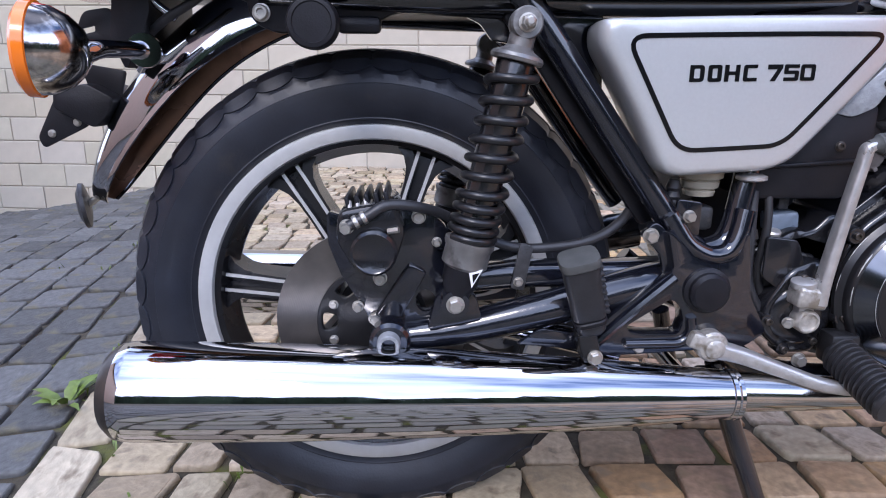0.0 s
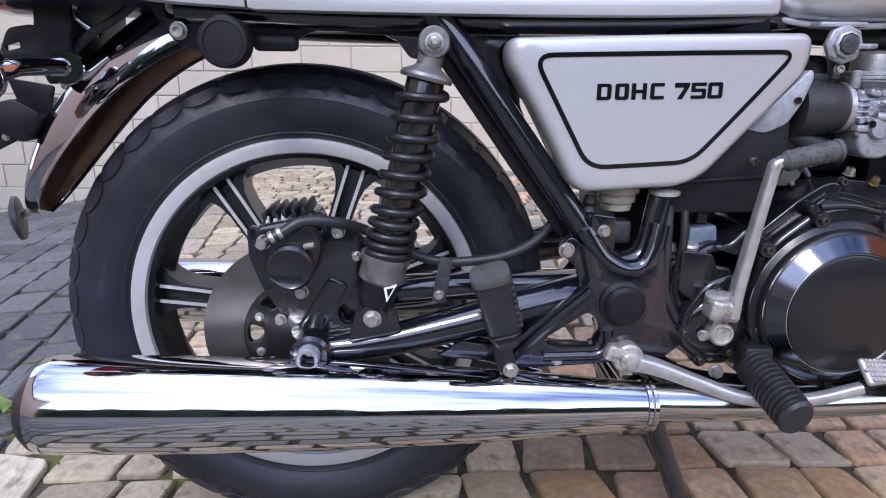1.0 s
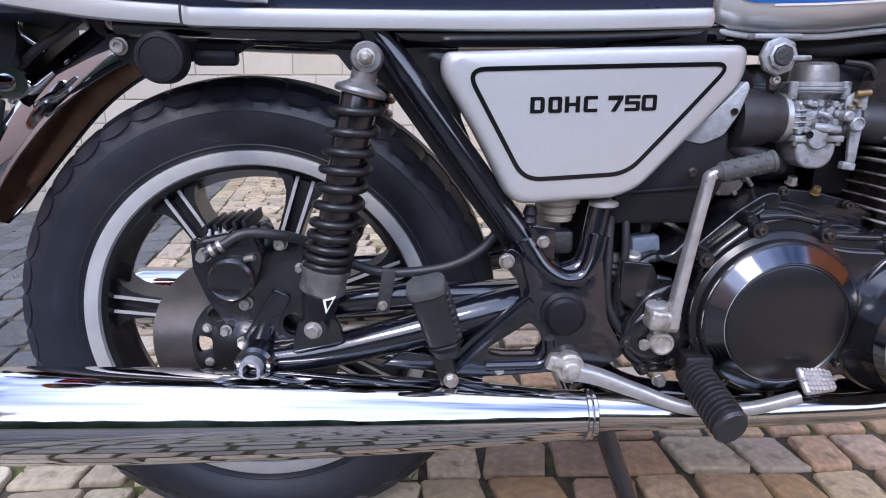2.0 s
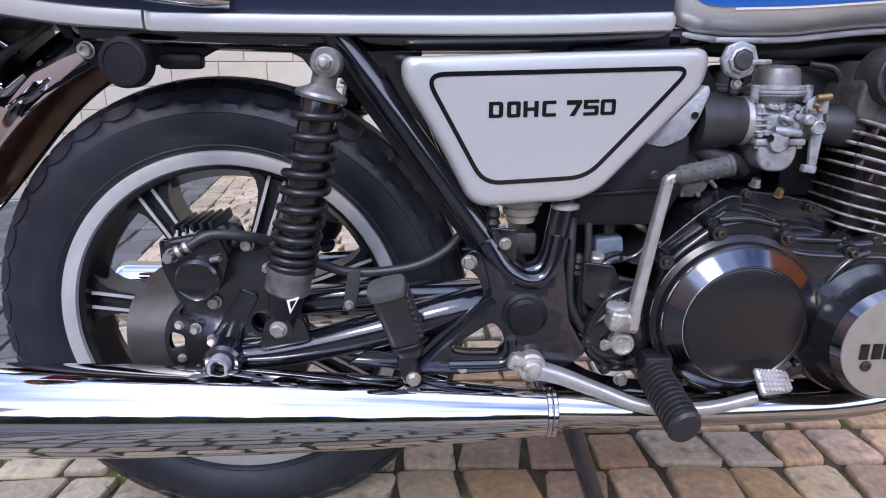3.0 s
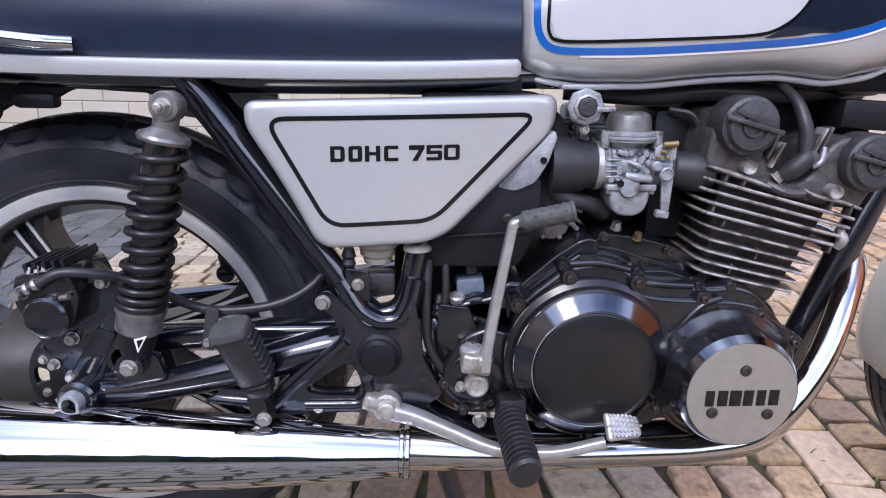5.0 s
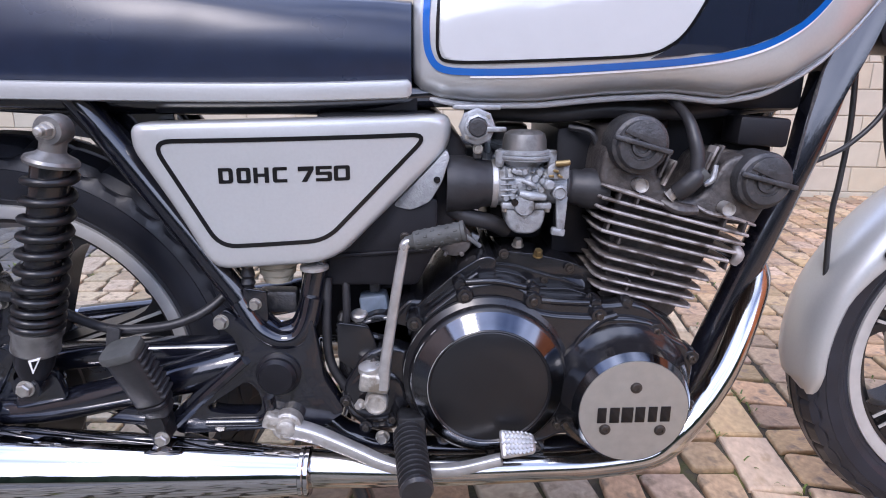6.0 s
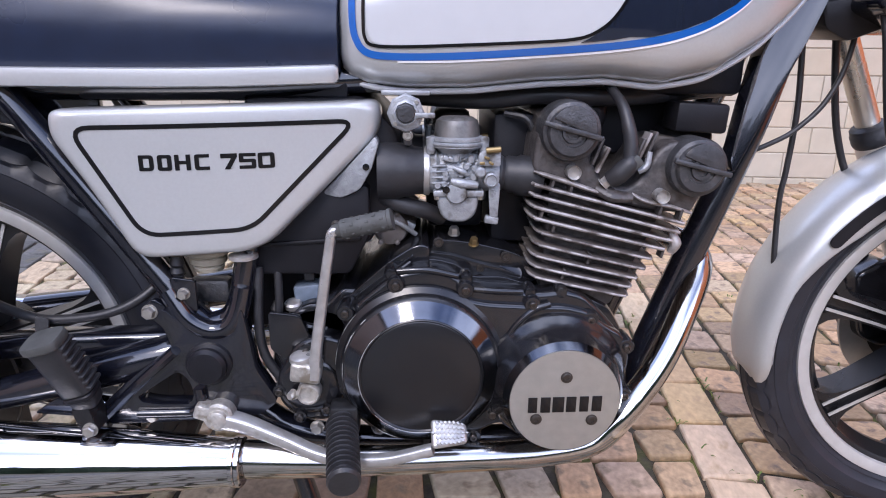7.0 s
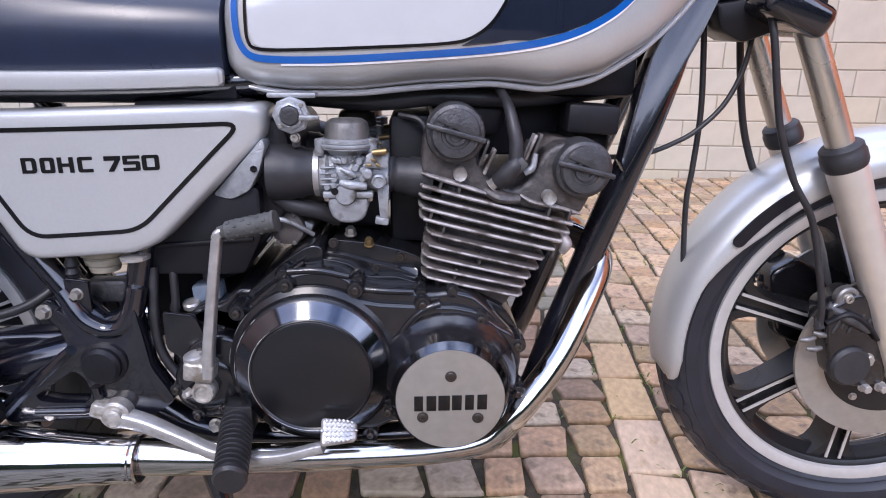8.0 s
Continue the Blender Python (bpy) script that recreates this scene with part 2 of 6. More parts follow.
def turned(name, color, centre, rough, rings):
    """Bare steel with the fine circular marks of its wear round a centre."""
    m = mat(name, color, rough, 0.9, var=0.2, scale=30)
    n, l = m.node_tree.nodes, m.node_tree.links
    b = n["Principled BSDF"]
    co = n.new("ShaderNodeTexCoord")
    mp = n.new("ShaderNodeMapping")
    mp.inputs["Location"].default_value = [-v for v in centre]
    wv = n.new("ShaderNodeTexWave")
    wv.wave_type, wv.rings_direction = "RINGS", "Y"
    wv.inputs["Scale"].default_value, wv.inputs["Distortion"].default_value, wv.inputs["Detail"].default_value = rings, 1.5, 3.0
    wv.inputs["Detail Scale"].default_value = 4.0
    bp = n.new("ShaderNodeBump")
    bp.inputs["Strength"].default_value, bp.inputs["Distance"].default_value = 0.16, 0.0004
    l.new(co.outputs["Object"], mp.inputs["Vector"])
    l.new(mp.outputs["Vector"], wv.inputs["Vector"])
    l.new(wv.outputs["Fac"], bp.inputs["Height"])
    l.new(bp.outputs["Normal"], b.inputs["Normal"])
    b.inputs["Anisotropic"].default_value = 0.5
    return m


# ---- mesh tools ----
def part(name, bm, material, parent, label="", angle=38):
    """Links a bmesh as one mesh object under a thing or a part."""
    bmesh.ops.recalc_face_normals(bm, faces=bm.faces)
    me = bpy.data.meshes.new(name)
    bm.to_mesh(me)
    bm.free()
    me.materials.append(material)
    me.polygons.foreach_set("use_smooth", [True] * len(me.polygons))
    me.set_sharp_from_angle(angle=radians(angle))
    ob = new(name, me)
    ob.parent = parent
    if label:
        ob["label"] = label
    return ob


def thing(name, label, category, at=(0, 0, 0), group="", kind=""):
    ob = new(name)
    ob.location = at
    ob.empty_display_size = 0.1
    return tagged(ob, label, category, group, kind)


def basis(axis):
    a = Vector(axis).normalized()
    u = a.orthogonal().normalized() if abs(a.y) < 0.99 else Vector((1, 0, 0))
    return a, u, a.cross(u).normalized()


def skin(bm, rings, closed=True, caps=True, loop=False):
    """Quads between rings of as many places each."""
    vr = [[bm.verts.new(p) for p in r] for r in rings]
    n = len(vr[0])
    pairs = list(zip(vr, vr[1:])) + ([(vr[-1], vr[0])] if loop else [])
    for a, b in pairs:
        for i in range(n if closed else n - 1):
            bm.faces.new((a[i], a[(i + 1) % n], b[(i + 1) % n], b[i]))
    if caps and closed and not loop:
        bm.faces.new(vr[0][::-1])
        bm.faces.new(vr[-1])
    return bm


def curve_points(pts, steps=6):
    pts = [Vector(p) for p in pts]
    if len(pts) < 3 or steps < 2:
        return pts
    ext = [2 * pts[0] - pts[1]] + pts + [2 * pts[-1] - pts[-2]]
    out = []
    for i in range(len(pts) - 1):
        p0, p1, p2, p3 = ext[i:i + 4]
        for k in range(steps):
            t = k / steps
            out.append(0.5 * (2 * p1 + (p2 - p0) * t + (2 * p0 - 5 * p1 + 4 * p2 - p3) * t * t + (3 * p1 - p0 - 3 * p2 + p3) * t ** 3))
    return out + [pts[-1]]


def sweep(bm, pts, r, seg=14, steps=6, flat=1.0, square=1.0):
    """A round bar along a smooth line; r may be one radius or one for each given place."""
    line = curve_points(pts, steps)
    radii = [r] * len(line) if isinstance(r, (int, float)) else [float(q) for q in np.interp(np.linspace(0, len(r) - 1, len(line)), range(len(r)), r)]
    rings, u = [], None
    for i, p in enumerate(line):
        d = (line[min(i + 1, len(line) - 1)] - line[max(i - 1, 0)]).normalized()
        if u is None:
            u = Vector((0, 0, 1)).cross(d)
            u = u.normalized() if u.length > 0.05 else Vector((1, 0, 0))
        u = (u - d * u.dot(d)).normalized()
        v = d.cross(u)
        rings.append([p + radii[i] * (math.copysign(abs(math.cos(a)) ** square, math.cos(a)) * u + flat * math.copysign(abs(math.sin(a)) ** square, math.sin(a)) * v) for a in (2 * math.pi * k / seg for k in range(seg))])
    return skin(bm, rings)


def lathe(bm, prof, centre=(0, 0, 0), axis=(0, -1, 0), seg=40, ring=False):
    """Turns (radius, height along the axis) pairs about an axis; ring joins the last pair to the first."""
    a, u, v = basis(axis)
    c = Vector(centre)
    rings = [[c + h * a + r * (math.cos(t) * u + math.sin(t) * v) for t in (2 * math.pi * k / seg for k in range(seg))] for r, h in prof]
    return skin(bm, rings, caps=not ring, loop=ring)


def rounded(pts, r=0.01, n=4):
    out = []
    m = len(pts)
    for i in range(m):
        p = Vector(pts[i])
        a, b = Vector(pts[i - 1]) - p, Vector(pts[(i + 1) % m]) - p
        k = min(r if isinstance(r, (int, float)) else r[i], a.length * 0.45, b.length * 0.45)
        s, e = p + a.normalized() * k, p + b.normalized() * k
        for j in range(n + 1):
            t = j / n
            out.append(tuple((1 - t) ** 2 * s + 2 * t * (1 - t) * p + t * t * e))
    return out


def soften(bm, width, segs=2, angle=35):
    edges = [e for e in bm.edges if len(e.link_faces) == 2 and e.calc_face_angle(0) > radians(angle)]
    if edges and width:
        bmesh.ops.bevel(bm, geom=edges, offset=width, segments=segs, affect="EDGES", profile=0.5, clamp_overlap=True)
    return bm


def join(bm, other):
    me = bpy.data.meshes.new("piece")
    other.to_mesh(me)
    other.free()
    bm.from_mesh(me)
    bpy.data.meshes.remove(me)
    return bm


def plate(bm, outline, y0, y1, bevel=0.002, holes=(), segs=2):
    """A plate cut to an outline in x and z, from y0 to y1."""
    one = bmesh.new()
    edges = []
    for loop in (outline, *holes):
        vs = [one.verts.new((x, y0, z)) for x, z in loop]
        edges += [one.edges.new((vs[i], vs[(i + 1) % len(vs)])) for i in range(len(vs))]
    if holes:
        bmesh.ops.triangle_fill(one, edges=edges, use_beauty=True)
    else:
        one.faces.new(one.verts)
    got = bmesh.ops.extrude_face_region(one, geom=list(one.faces))
    bmesh.ops.translate(one, verts=[v for v in got["geom"] if isinstance(v, bmesh.types.BMVert)], vec=(0, y1 - y0, 0))
    bmesh.ops.recalc_face_normals(one, faces=one.faces)
    soften(one, bevel, segs)
    return join(bm, one)


def box(bm, c, s, bevel=0.003, rot=(0, 0, 0), segs=2):
    one = bmesh.new()
    bmesh.ops.create_cube(one, size=1)
    bmesh.ops.scale(one, verts=one.verts, vec=s)
    soften(one, bevel, segs)
    bmesh.ops.transform(one, verts=one.verts, matrix=pose(*c, *rot))
    return join(bm, one)


def bolt(bm, c, r=0.008, h=0.007, axis=(0, -1, 0), washer=True, sides=6, socket=False):
    """A screw head with its washer, standing out from c along the axis."""
    a, u, v = basis(axis)
    c = Vector(c)
    r = r * 0.82
    if washer:
        lathe(bm, [(r * 1.22, 0), (r * 1.22, 0.0012), (r, 0.0014)], c, axis, 20)
    n = 18 if socket else sides
    prof = [(r, 0), (r, h * 0.85), (r * 0.86, h), (r * 0.5, h), (r * 0.48, h * 0.55)] if socket else [(r, 0), (r, h * 0.82), (r * 0.82, h)]
    rings = [[c + hh * a + rr * (math.cos(t) * u + math.sin(t) * v) for t in (2 * math.pi * k / n + 0.3 for k in range(n))] for rr, hh in prof]
    return skin(bm, rings)


def spin(bm, m):
    bmesh.ops.transform(bm, verts=bm.verts, matrix=m)
    return bm


def B():
    return bmesh.new()


def block_letter(bm, mark, x0, x1, h):
    """A squared heavy letter or figure as a thin plate, with its foot at z 0."""
    w, st, ba, g = x1 - x0, 0.0047, 0.0037, 0.0014

    def shape(pts, r, holes=()):
        plate(bm, rounded([(x0 + px, pz) for px, pz in pts], r, 3), -0.0006, 0.0006, 0, [rounded([(x0 + px, pz) for px, pz in hole], 0.0008, 2) for hole in holes])

    slot = [(st, ba), (w - st, ba), (w - st, h - ba), (st, h - ba)]
    whole = [(0, 0), (w, 0), (w, h), (0, h)]
    if mark == "D":
        shape(whole, [0.0003, 0.0042, 0.0042, 0.0003], [slot])
    elif mark in "O0":
        shape(whole, 0.0028, [slot])
    elif mark == "H":
        m0, m1 = h / 2 - ba / 2, h / 2 + ba / 2
        shape([(0, 0), (st, 0), (st, m0), (w - st, m0), (w - st, 0), (w, 0), (w, h), (w - st, h), (w - st, m1), (st, m1), (st, h), (0, h)], 0.0003)
    elif mark == "C":
        shape([(0, 0), (w, 0), (w, ba), (st, ba), (st, h - ba), (w, h - ba), (w, h), (0, h)], [0.0028, 0.0003, 0.0003, 0.0008, 0.0008, 0.0003, 0.0003, 0.0028])
    elif mark == "7":
        shape([(0.0035, 0), (0.0095, 0), (w, h - ba), (w, h), (0, h), (0, h - ba - g), (w - 0.0062, h - ba - g)], 0.0004)
    else:
        m0, m1 = h / 2 - ba / 2 + 0.0004, h / 2 + ba / 2 + 0.0004
        shape([(0, 0), (w, 0), (w, m1), (st, m1), (st, h - ba), (w, h - ba), (w, h), (0, h), (0, m0), (w - st, m0), (w - st, ba), (0, ba)], [0.0003, 0.0026, 0.0026, 0.0003, 0.0003, 0.0003, 0.0003, 0.0014, 0.0014, 0.0006, 0.0006, 0.0003])


# ---- the motorcycle ----
bike = thing("motorcycle", "silver and black vintage road motorcycle standing on cobbles", "motorcycle")


def tyre_mesh(c, radius, rim_r, half, blocks):
    """A road tyre: bulged walls, a raised bead line, scalloped shoulders and cross grooves in the tread."""
    bm = B()
    n = blocks * 8
    depth = radius - rim_r
    side = [(rim_r - 0.004, half * 0.62), (rim_r + 0.003, half * 0.74), (rim_r + 0.008, half * 0.8), (rim_r + 0.0095, half * 0.795), (rim_r + 0.014, half * 0.83), (rim_r + 0.28 * depth, half * 0.95), (rim_r + 0.44 * depth, half),
            (rim_r + 0.54 * depth, half * 0.995), (rim_r + 0.548 * depth, half * 0.972), (rim_r + 0.66 * depth, half * 0.93)]
    rings = []
    for k in range(n):
        a = 2 * math.pi * k / n
        w = (k % 8) / 8
        scallop = math.sin(math.pi * w) ** 0.7
        groove = 0.003 if k % 8 == 0 else 0.0
        sh = [(rim_r + (0.76 - 0.07 * scallop) * depth, half * 0.86), (rim_r + (0.775 - 0.07 * scallop) * depth, half * 0.882),
              (rim_r + 0.86 * depth - groove, half * 0.76), (rim_r + 0.955 * depth - groove, half * 0.45), (rim_r + 0.957 * depth - 0.005, half * 0.42),
              (rim_r + 0.96 * depth - 0.005, half * 0.36), (rim_r + 0.975 * depth - groove * 0.6, half * 0.33), (rim_r + depth, half * 0.06), (rim_r + depth - 0.005, half * 0.04)]
        prof = side + sh
        prof = prof + [(r, -y) for r, y in prof[::-1]]
        rings.append([(c[0] + r * math.cos(a), c[1] - y, c[2] + r * math.sin(a)) for r, y in prof])
    rings = [[(x, y, max(z, -0.012)) for x, y, z in ring] for ring in rings]
    skin(bm, rings, closed=False, caps=False, loop=True)
    return bm


def wheel(name, c, radius, rim_r, half, blocks, first, label, m=Matrix()):
    """A cast wheel: tyre, bright-edged rim, paired-edge spokes, hub."""
    spokes = 7
    cx, cy, cz = c
    hub = lathe(B(), [(0.02, -0.075), (0.048, -0.07), (0.052, -0.03), (0.04, -0.02), (0.04, 0.02), (0.052, 0.03), (0.048, 0.07), (0.02, 0.078)], c, (0, -1, 0), 40)
    w = part(name, spin(hub, m), CASTBLACK, bike, label)
    part("tyre", spin(tyre_mesh(c, radius, rim_r, half, blocks), m), TYRE, w, "black road tyre with scalloped tread shoulders", 30)
    h = half * 0.75
    inner = rim_r - 0.028
    rim = lathe(B(), [(rim_r - 0.003, h - 0.004), (inner + 0.012, h - 0.006), (inner + 0.002, h - 0.012), (inner, h * 0.5), (inner - 0.012, 0.004), (inner - 0.012, -0.004), (inner, -h * 0.5), (inner + 0.002, -h + 0.012), (inner + 0.012, -h + 0.006), (rim_r - 0.003, -h + 0.004), (rim_r - 0.02, 0)], c, (0, -1, 0), 120, ring=True)
    part("rim", spin(rim, m), CASTBLACK, w)
    for s in (1, -1):
        face = lathe(B(), [(rim_r + 0.001, s * (h - 0.003)), (rim_r, s * (h + 0.0015)), (rim_r - 0.006, s * (h + 0.002)), (rim_r - 0.0175, s * (h - 0.001)), (rim_r - 0.0195, s * (h - 0.006)), (rim_r - 0.01, s * (h - 0.008))], c, (0, -1, 0), 120, ring=True)
        part("rim_edge", spin(face, m), ALU, w, "bright machined rim edge")
    for k in range(spokes):
        a = radians(first + 360 * k / spokes)
        turn = Matrix.Translation(c) @ Matrix.Rotation(-a, 4, "Y") @ Matrix.Translation((-cx, -cy, -cz))
        bm = B()
        # a tapered bar with a hollow along each side, and webs that widen at the rim
        stations = [(0.042, 0.02, 0.032), (0.075, 0.0165, 0.03), (0.14, 0.0155, 0.026), (inner - 0.045, 0.0165, 0.0245), (inner - 0.026, 0.0205, 0.024), (inner - 0.013, 0.028, 0.023), (inner - 0.004, 0.04, 0.022), (inner + 0.004, 0.056, 0.02)]
        rings = []
        for d, wz, wy in stations:
            k2 = 0.45 * wz
            rings.append([(cx + d, cy + y, cz + z) for y, z in ((-wy, -wz), (-wy, -k2), (-wy + 0.009, -k2 + 0.001), (-wy + 0.009, k2 - 0.001), (-wy, k2), (-wy, wz), (wy, wz), (wy, k2), (wy - 0.009, k2 - 0.001), (wy - 0.009, -k2 + 0.001), (wy, -k2), (wy, -wz))])
        skin(bm, rings)
        part("spoke", spin(bm, m @ turn), CASTBLACK, w)
        for s in (1, -1):
            eb = B()
            er = []
            for d, wz, wy in [*stations[1:4], (inner - 0.001, 0.0175, 0.0235)]:
                z0, z1 = s * (wz * 0.5), s * (wz * 0.5 + 0.0045)
                er.append([(cx + d, cy - wy - 0.0012, cz + z0), (cx + d, cy - wy - 0.0012, cz + z1), (cx + d, cy - wy + 0.001, cz + z1), (cx + d, cy - wy + 0.001, cz + z0)])
            skin(eb, er)
            part("bright_edge", spin(eb, m @ turn), ALU, w, "polished spoke edge")
    return w


RA = (-0.002, 0.0, 0.308)
rear = wheel("rear_wheel", RA, 0.335, 0.24, 0.064, 40, 19.5, "black seven-spoke cast rear wheel")
# slotted brake disc with its carrier
bm = lathe(B(), [(0.1205, 0.112), (0.1205, 0.118), (0.068, 0.118), (0.068, 0.112)], RA, (0, -1, 0), 90, ring=True)
part("brake_disc", bm, turned("scored_disc_face", (0.2, 0.185, 0.17), RA, 0.34, 150.0), rear, "scored dark steel brake disc")
bm = B()
ring_out = [(RA[0] + 0.07 * math.cos(t), RA[2] + 0.07 * math.sin(t)) for t in np.linspace(0, 2 * math.pi, 60, endpoint=False)]
holes = []
for k in range(7):
    a0 = 2 * math.pi * k / 7 + 0.2
    loop = [(RA[0] + r * math.cos(a), RA[2] + r * math.sin(a)) for r, a in [(0.063, a0), (0.064, a0 + 0.22), (0.063, a0 + 0.44), (0.045, a0 + 0.4), (0.044, a0 + 0.22), (0.045, a0 + 0.04)]]
    holes.append(rounded(loop, 0.006, 2))
plate(bm, ring_out, RA[1] - 0.123, RA[1] - 0.113, 0.001, holes)
part("disc_carrier", bm, CASTBLACK, rear)
for k in range(7):
    a = 2 * math.pi * k / 7
    part("disc_bolt", bolt(B(), (RA[0] + 0.054 * math.cos(a - 0.02), -0.123, RA[2] + 0.054 * math.sin(a - 0.02)), 0.006, 0.005), ZINC, rear)

# axle, swingarm
bm = lathe(B(), [(0.0125, 0), (0.0135, 0.012), (0.0135, 0.05), (0.012, 0.052), (0.0085, 0.052), (0.008, 0.02)], (0.021, -0.15, 0.309), (0, -1, 0), 28)
ae = part("axle_end", bm, CAST, bike, "hollow steel axle end")
part("axle_bore", lathe(B(), [(0.0083, 0), (0.0083, 0.0015), (0.001, 0.0016)], (0.021, -0.178, 0.309), (0, -1, 0), 24), LINE, ae)
swing = part("swingarm", sweep(B(), [(0.41, -0.125, 0.372), (0.33, -0.15, 0.366), (0.2, -0.157, 0.335), (0.1, -0.157, 0.312), (0.035, -0.157, 0.304)], [0.026, 0.024, 0.022, 0.02, 0.017], 18), GLOSS, bike, "gloss black tubular swingarm")
bm = sweep(B(), [(0.41, 0.125, 0.372), (0.2, 0.13, 0.335), (0.0, 0.12, 0.314)], 0.03, 16)
part("swingarm", bm, GLOSS, bike)
bm = lathe(B(), [(0.02, -0.03), (0.024, -0.026), (0.024, 0.026), (0.02, 0.03)], (0.022, -0.158, 0.307), (0, -1, 0), 26)
part("axle_boss", bm, GLOSS, swing)
part("shock_lug", plate(B(), rounded([(0.065, 0.318), (0.13, 0.332), (0.122, 0.362), (0.1, 0.378), (0.076, 0.362)], 0.008), -0.178, -0.165), GLOSS, swing)

# caliper, its bracket and hose
bracket = [(-0.05, 0.456), (-0.05, 0.419), (-0.036, 0.38), (-0.008, 0.334), (0.002, 0.312), (0.024, 0.31), (0.058, 0.322), (0.088, 0.33), (0.112, 0.34), (0.104, 0.362), (0.086, 0.381), (0.085, 0.401), (0.089, 0.437), (0.07, 0.456), (0.045, 0.46), (0.0, 0.44)]
hole = [(0.064 + 0.012 * math.cos(a), 0.347 + 0.014 * math.sin(a)) for a in np.linspace(0, 2 * math.pi, 16, endpoint=False)]
cb = part("caliper_bracket", plate(B(), rounded(bracket, 0.006), -0.152, -0.138, 0.003, [hole]), GLOSS, bike, "black painted caliper mounting plate")
rib = plate(B(), rounded([(0.002, 0.33), (0.045, 0.395), (0.066, 0.384), (0.03, 0.32)], 0.006), -0.158, -0.15, 0.003)
part("plate_rib", rib, GLOSS, cb)
cal = part("brake_caliper", plate(B(), rounded([(-0.034, 0.462), (0.03, 0.474), (0.042, 0.44), (0.03, 0.402), (0.008, 0.388), (-0.018, 0.394), (-0.038, 0.43)], 0.01), -0.182, -0.09, 0.006), ENGINE, bike, "black brake caliper with worn finish")
part("piston_cap", lathe(B(), [(0.025, 0), (0.026, 0.004), (0.026, 0.014), (0.023, 0.017), (0.021, 0.0155), (0.001, 0.0155)], (0.006, -0.18, 0.417), (0, -1, 0), 34), ENGINE, cal)
for k in range(5):
    part("cooling_rib", box(B(), (-0.024 + 0.011 * k, -0.13, 0.468 + 0.0015 * k), (0.005, 0.08, 0.016), 0.0016, (0, -12, 0)), MATT, cal)
part("pad_clip", box(B(), (-0.012, -0.16, 0.462), (0.034, 0.03, 0.008), 0.002, (0, -14, 0)), ZINC, cal)
part("banjo_bolt", bolt(B(), (-0.024, -0.182, 0.445), 0.0085, 0.016), ZINC, cal)
part("bleed_screw", sweep(B(), [(0.022, -0.186, 0.44), (0.034, -0.19, 0.443)], 0.0035, 8), ZINC, cal)
for x, z, r in ((0.01, 0.376, 0.0085), (-0.017, 0.341, 0.007), (0.003, 0.325, 0.008), (0.056, 0.45, 0.0085), (0.077, 0.42, 0.006)):
    part("bolt", bolt(B(), (x, -0.153, z), r, 0.01, socket=(r > 0.008)), ZINC, cb)
part("brake_hose", sweep(B(), [(-0.022, -0.19, 0.447), (0.0, -0.185, 0.458), (0.02, -0.18, 0.468), (0.05, -0.172, 0.466), (0.085, -0.15, 0.452), (0.112, -0.135, 0.432), (0.14, -0.135, 0.418), (0.18, -0.138, 0.408), (0.235, -0.138, 0.411), (0.272, -0.134, 0.42), (0.3, -0.125, 0.435), (0.322, -0.11, 0.455)], 0.0062, 10), RUBBER, bike, "black rubber brake hose")
bm = sweep(B(), [(-0.022, -0.19, 0.447), (-0.01, -0.187, 0.454), (0.002, -0.184, 0.46)], [0.0045, 0.005, 0.0055], 8, 3)
for q in (0.2, 0.6):
    lathe(bm, [(0.0075, 0), (0.0078, 0.001), (0.0078, 0.004), (0.0072, 0.005)], (-0.02 + 0.022 * q, -0.189 + 0.005 * q, 0.448 + 0.011 * q), (0.85, 0.15, 0.45), 10)
part("hose_fitting", bm, ZINC, cal)
for q in range(3):
    part("pad_pin", sweep(B(), [(-0.02 + 0.009 * q, -0.178, 0.452 + 0.002 * q), (-0.022 + 0.009 * q, -0.165, 0.47 + 0.002 * q)], 0.0028, 8), ZINC, cal)
ta = part("torque_arm", sweep(B(), [(0.1, -0.128, 0.366), (0.17, -0.128, 0.373), (0.29, -0.124, 0.374), (0.4, -0.12, 0.376)], 0.02, 16, 4, flat=0.8, square=0.6), GLOSS, bike)
part("hose_clip", plate(B(), rounded([(0.166, 0.362), (0.182, 0.358), (0.192, 0.414), (0.176, 0.418)], 0.004), -0.152, -0.148, 0.001), DARKCAST, ta, "dark steel hose clip")
part("bolt", bolt(B(), (0.175, -0.152, 0.37), 0.006), ZINC, ta)


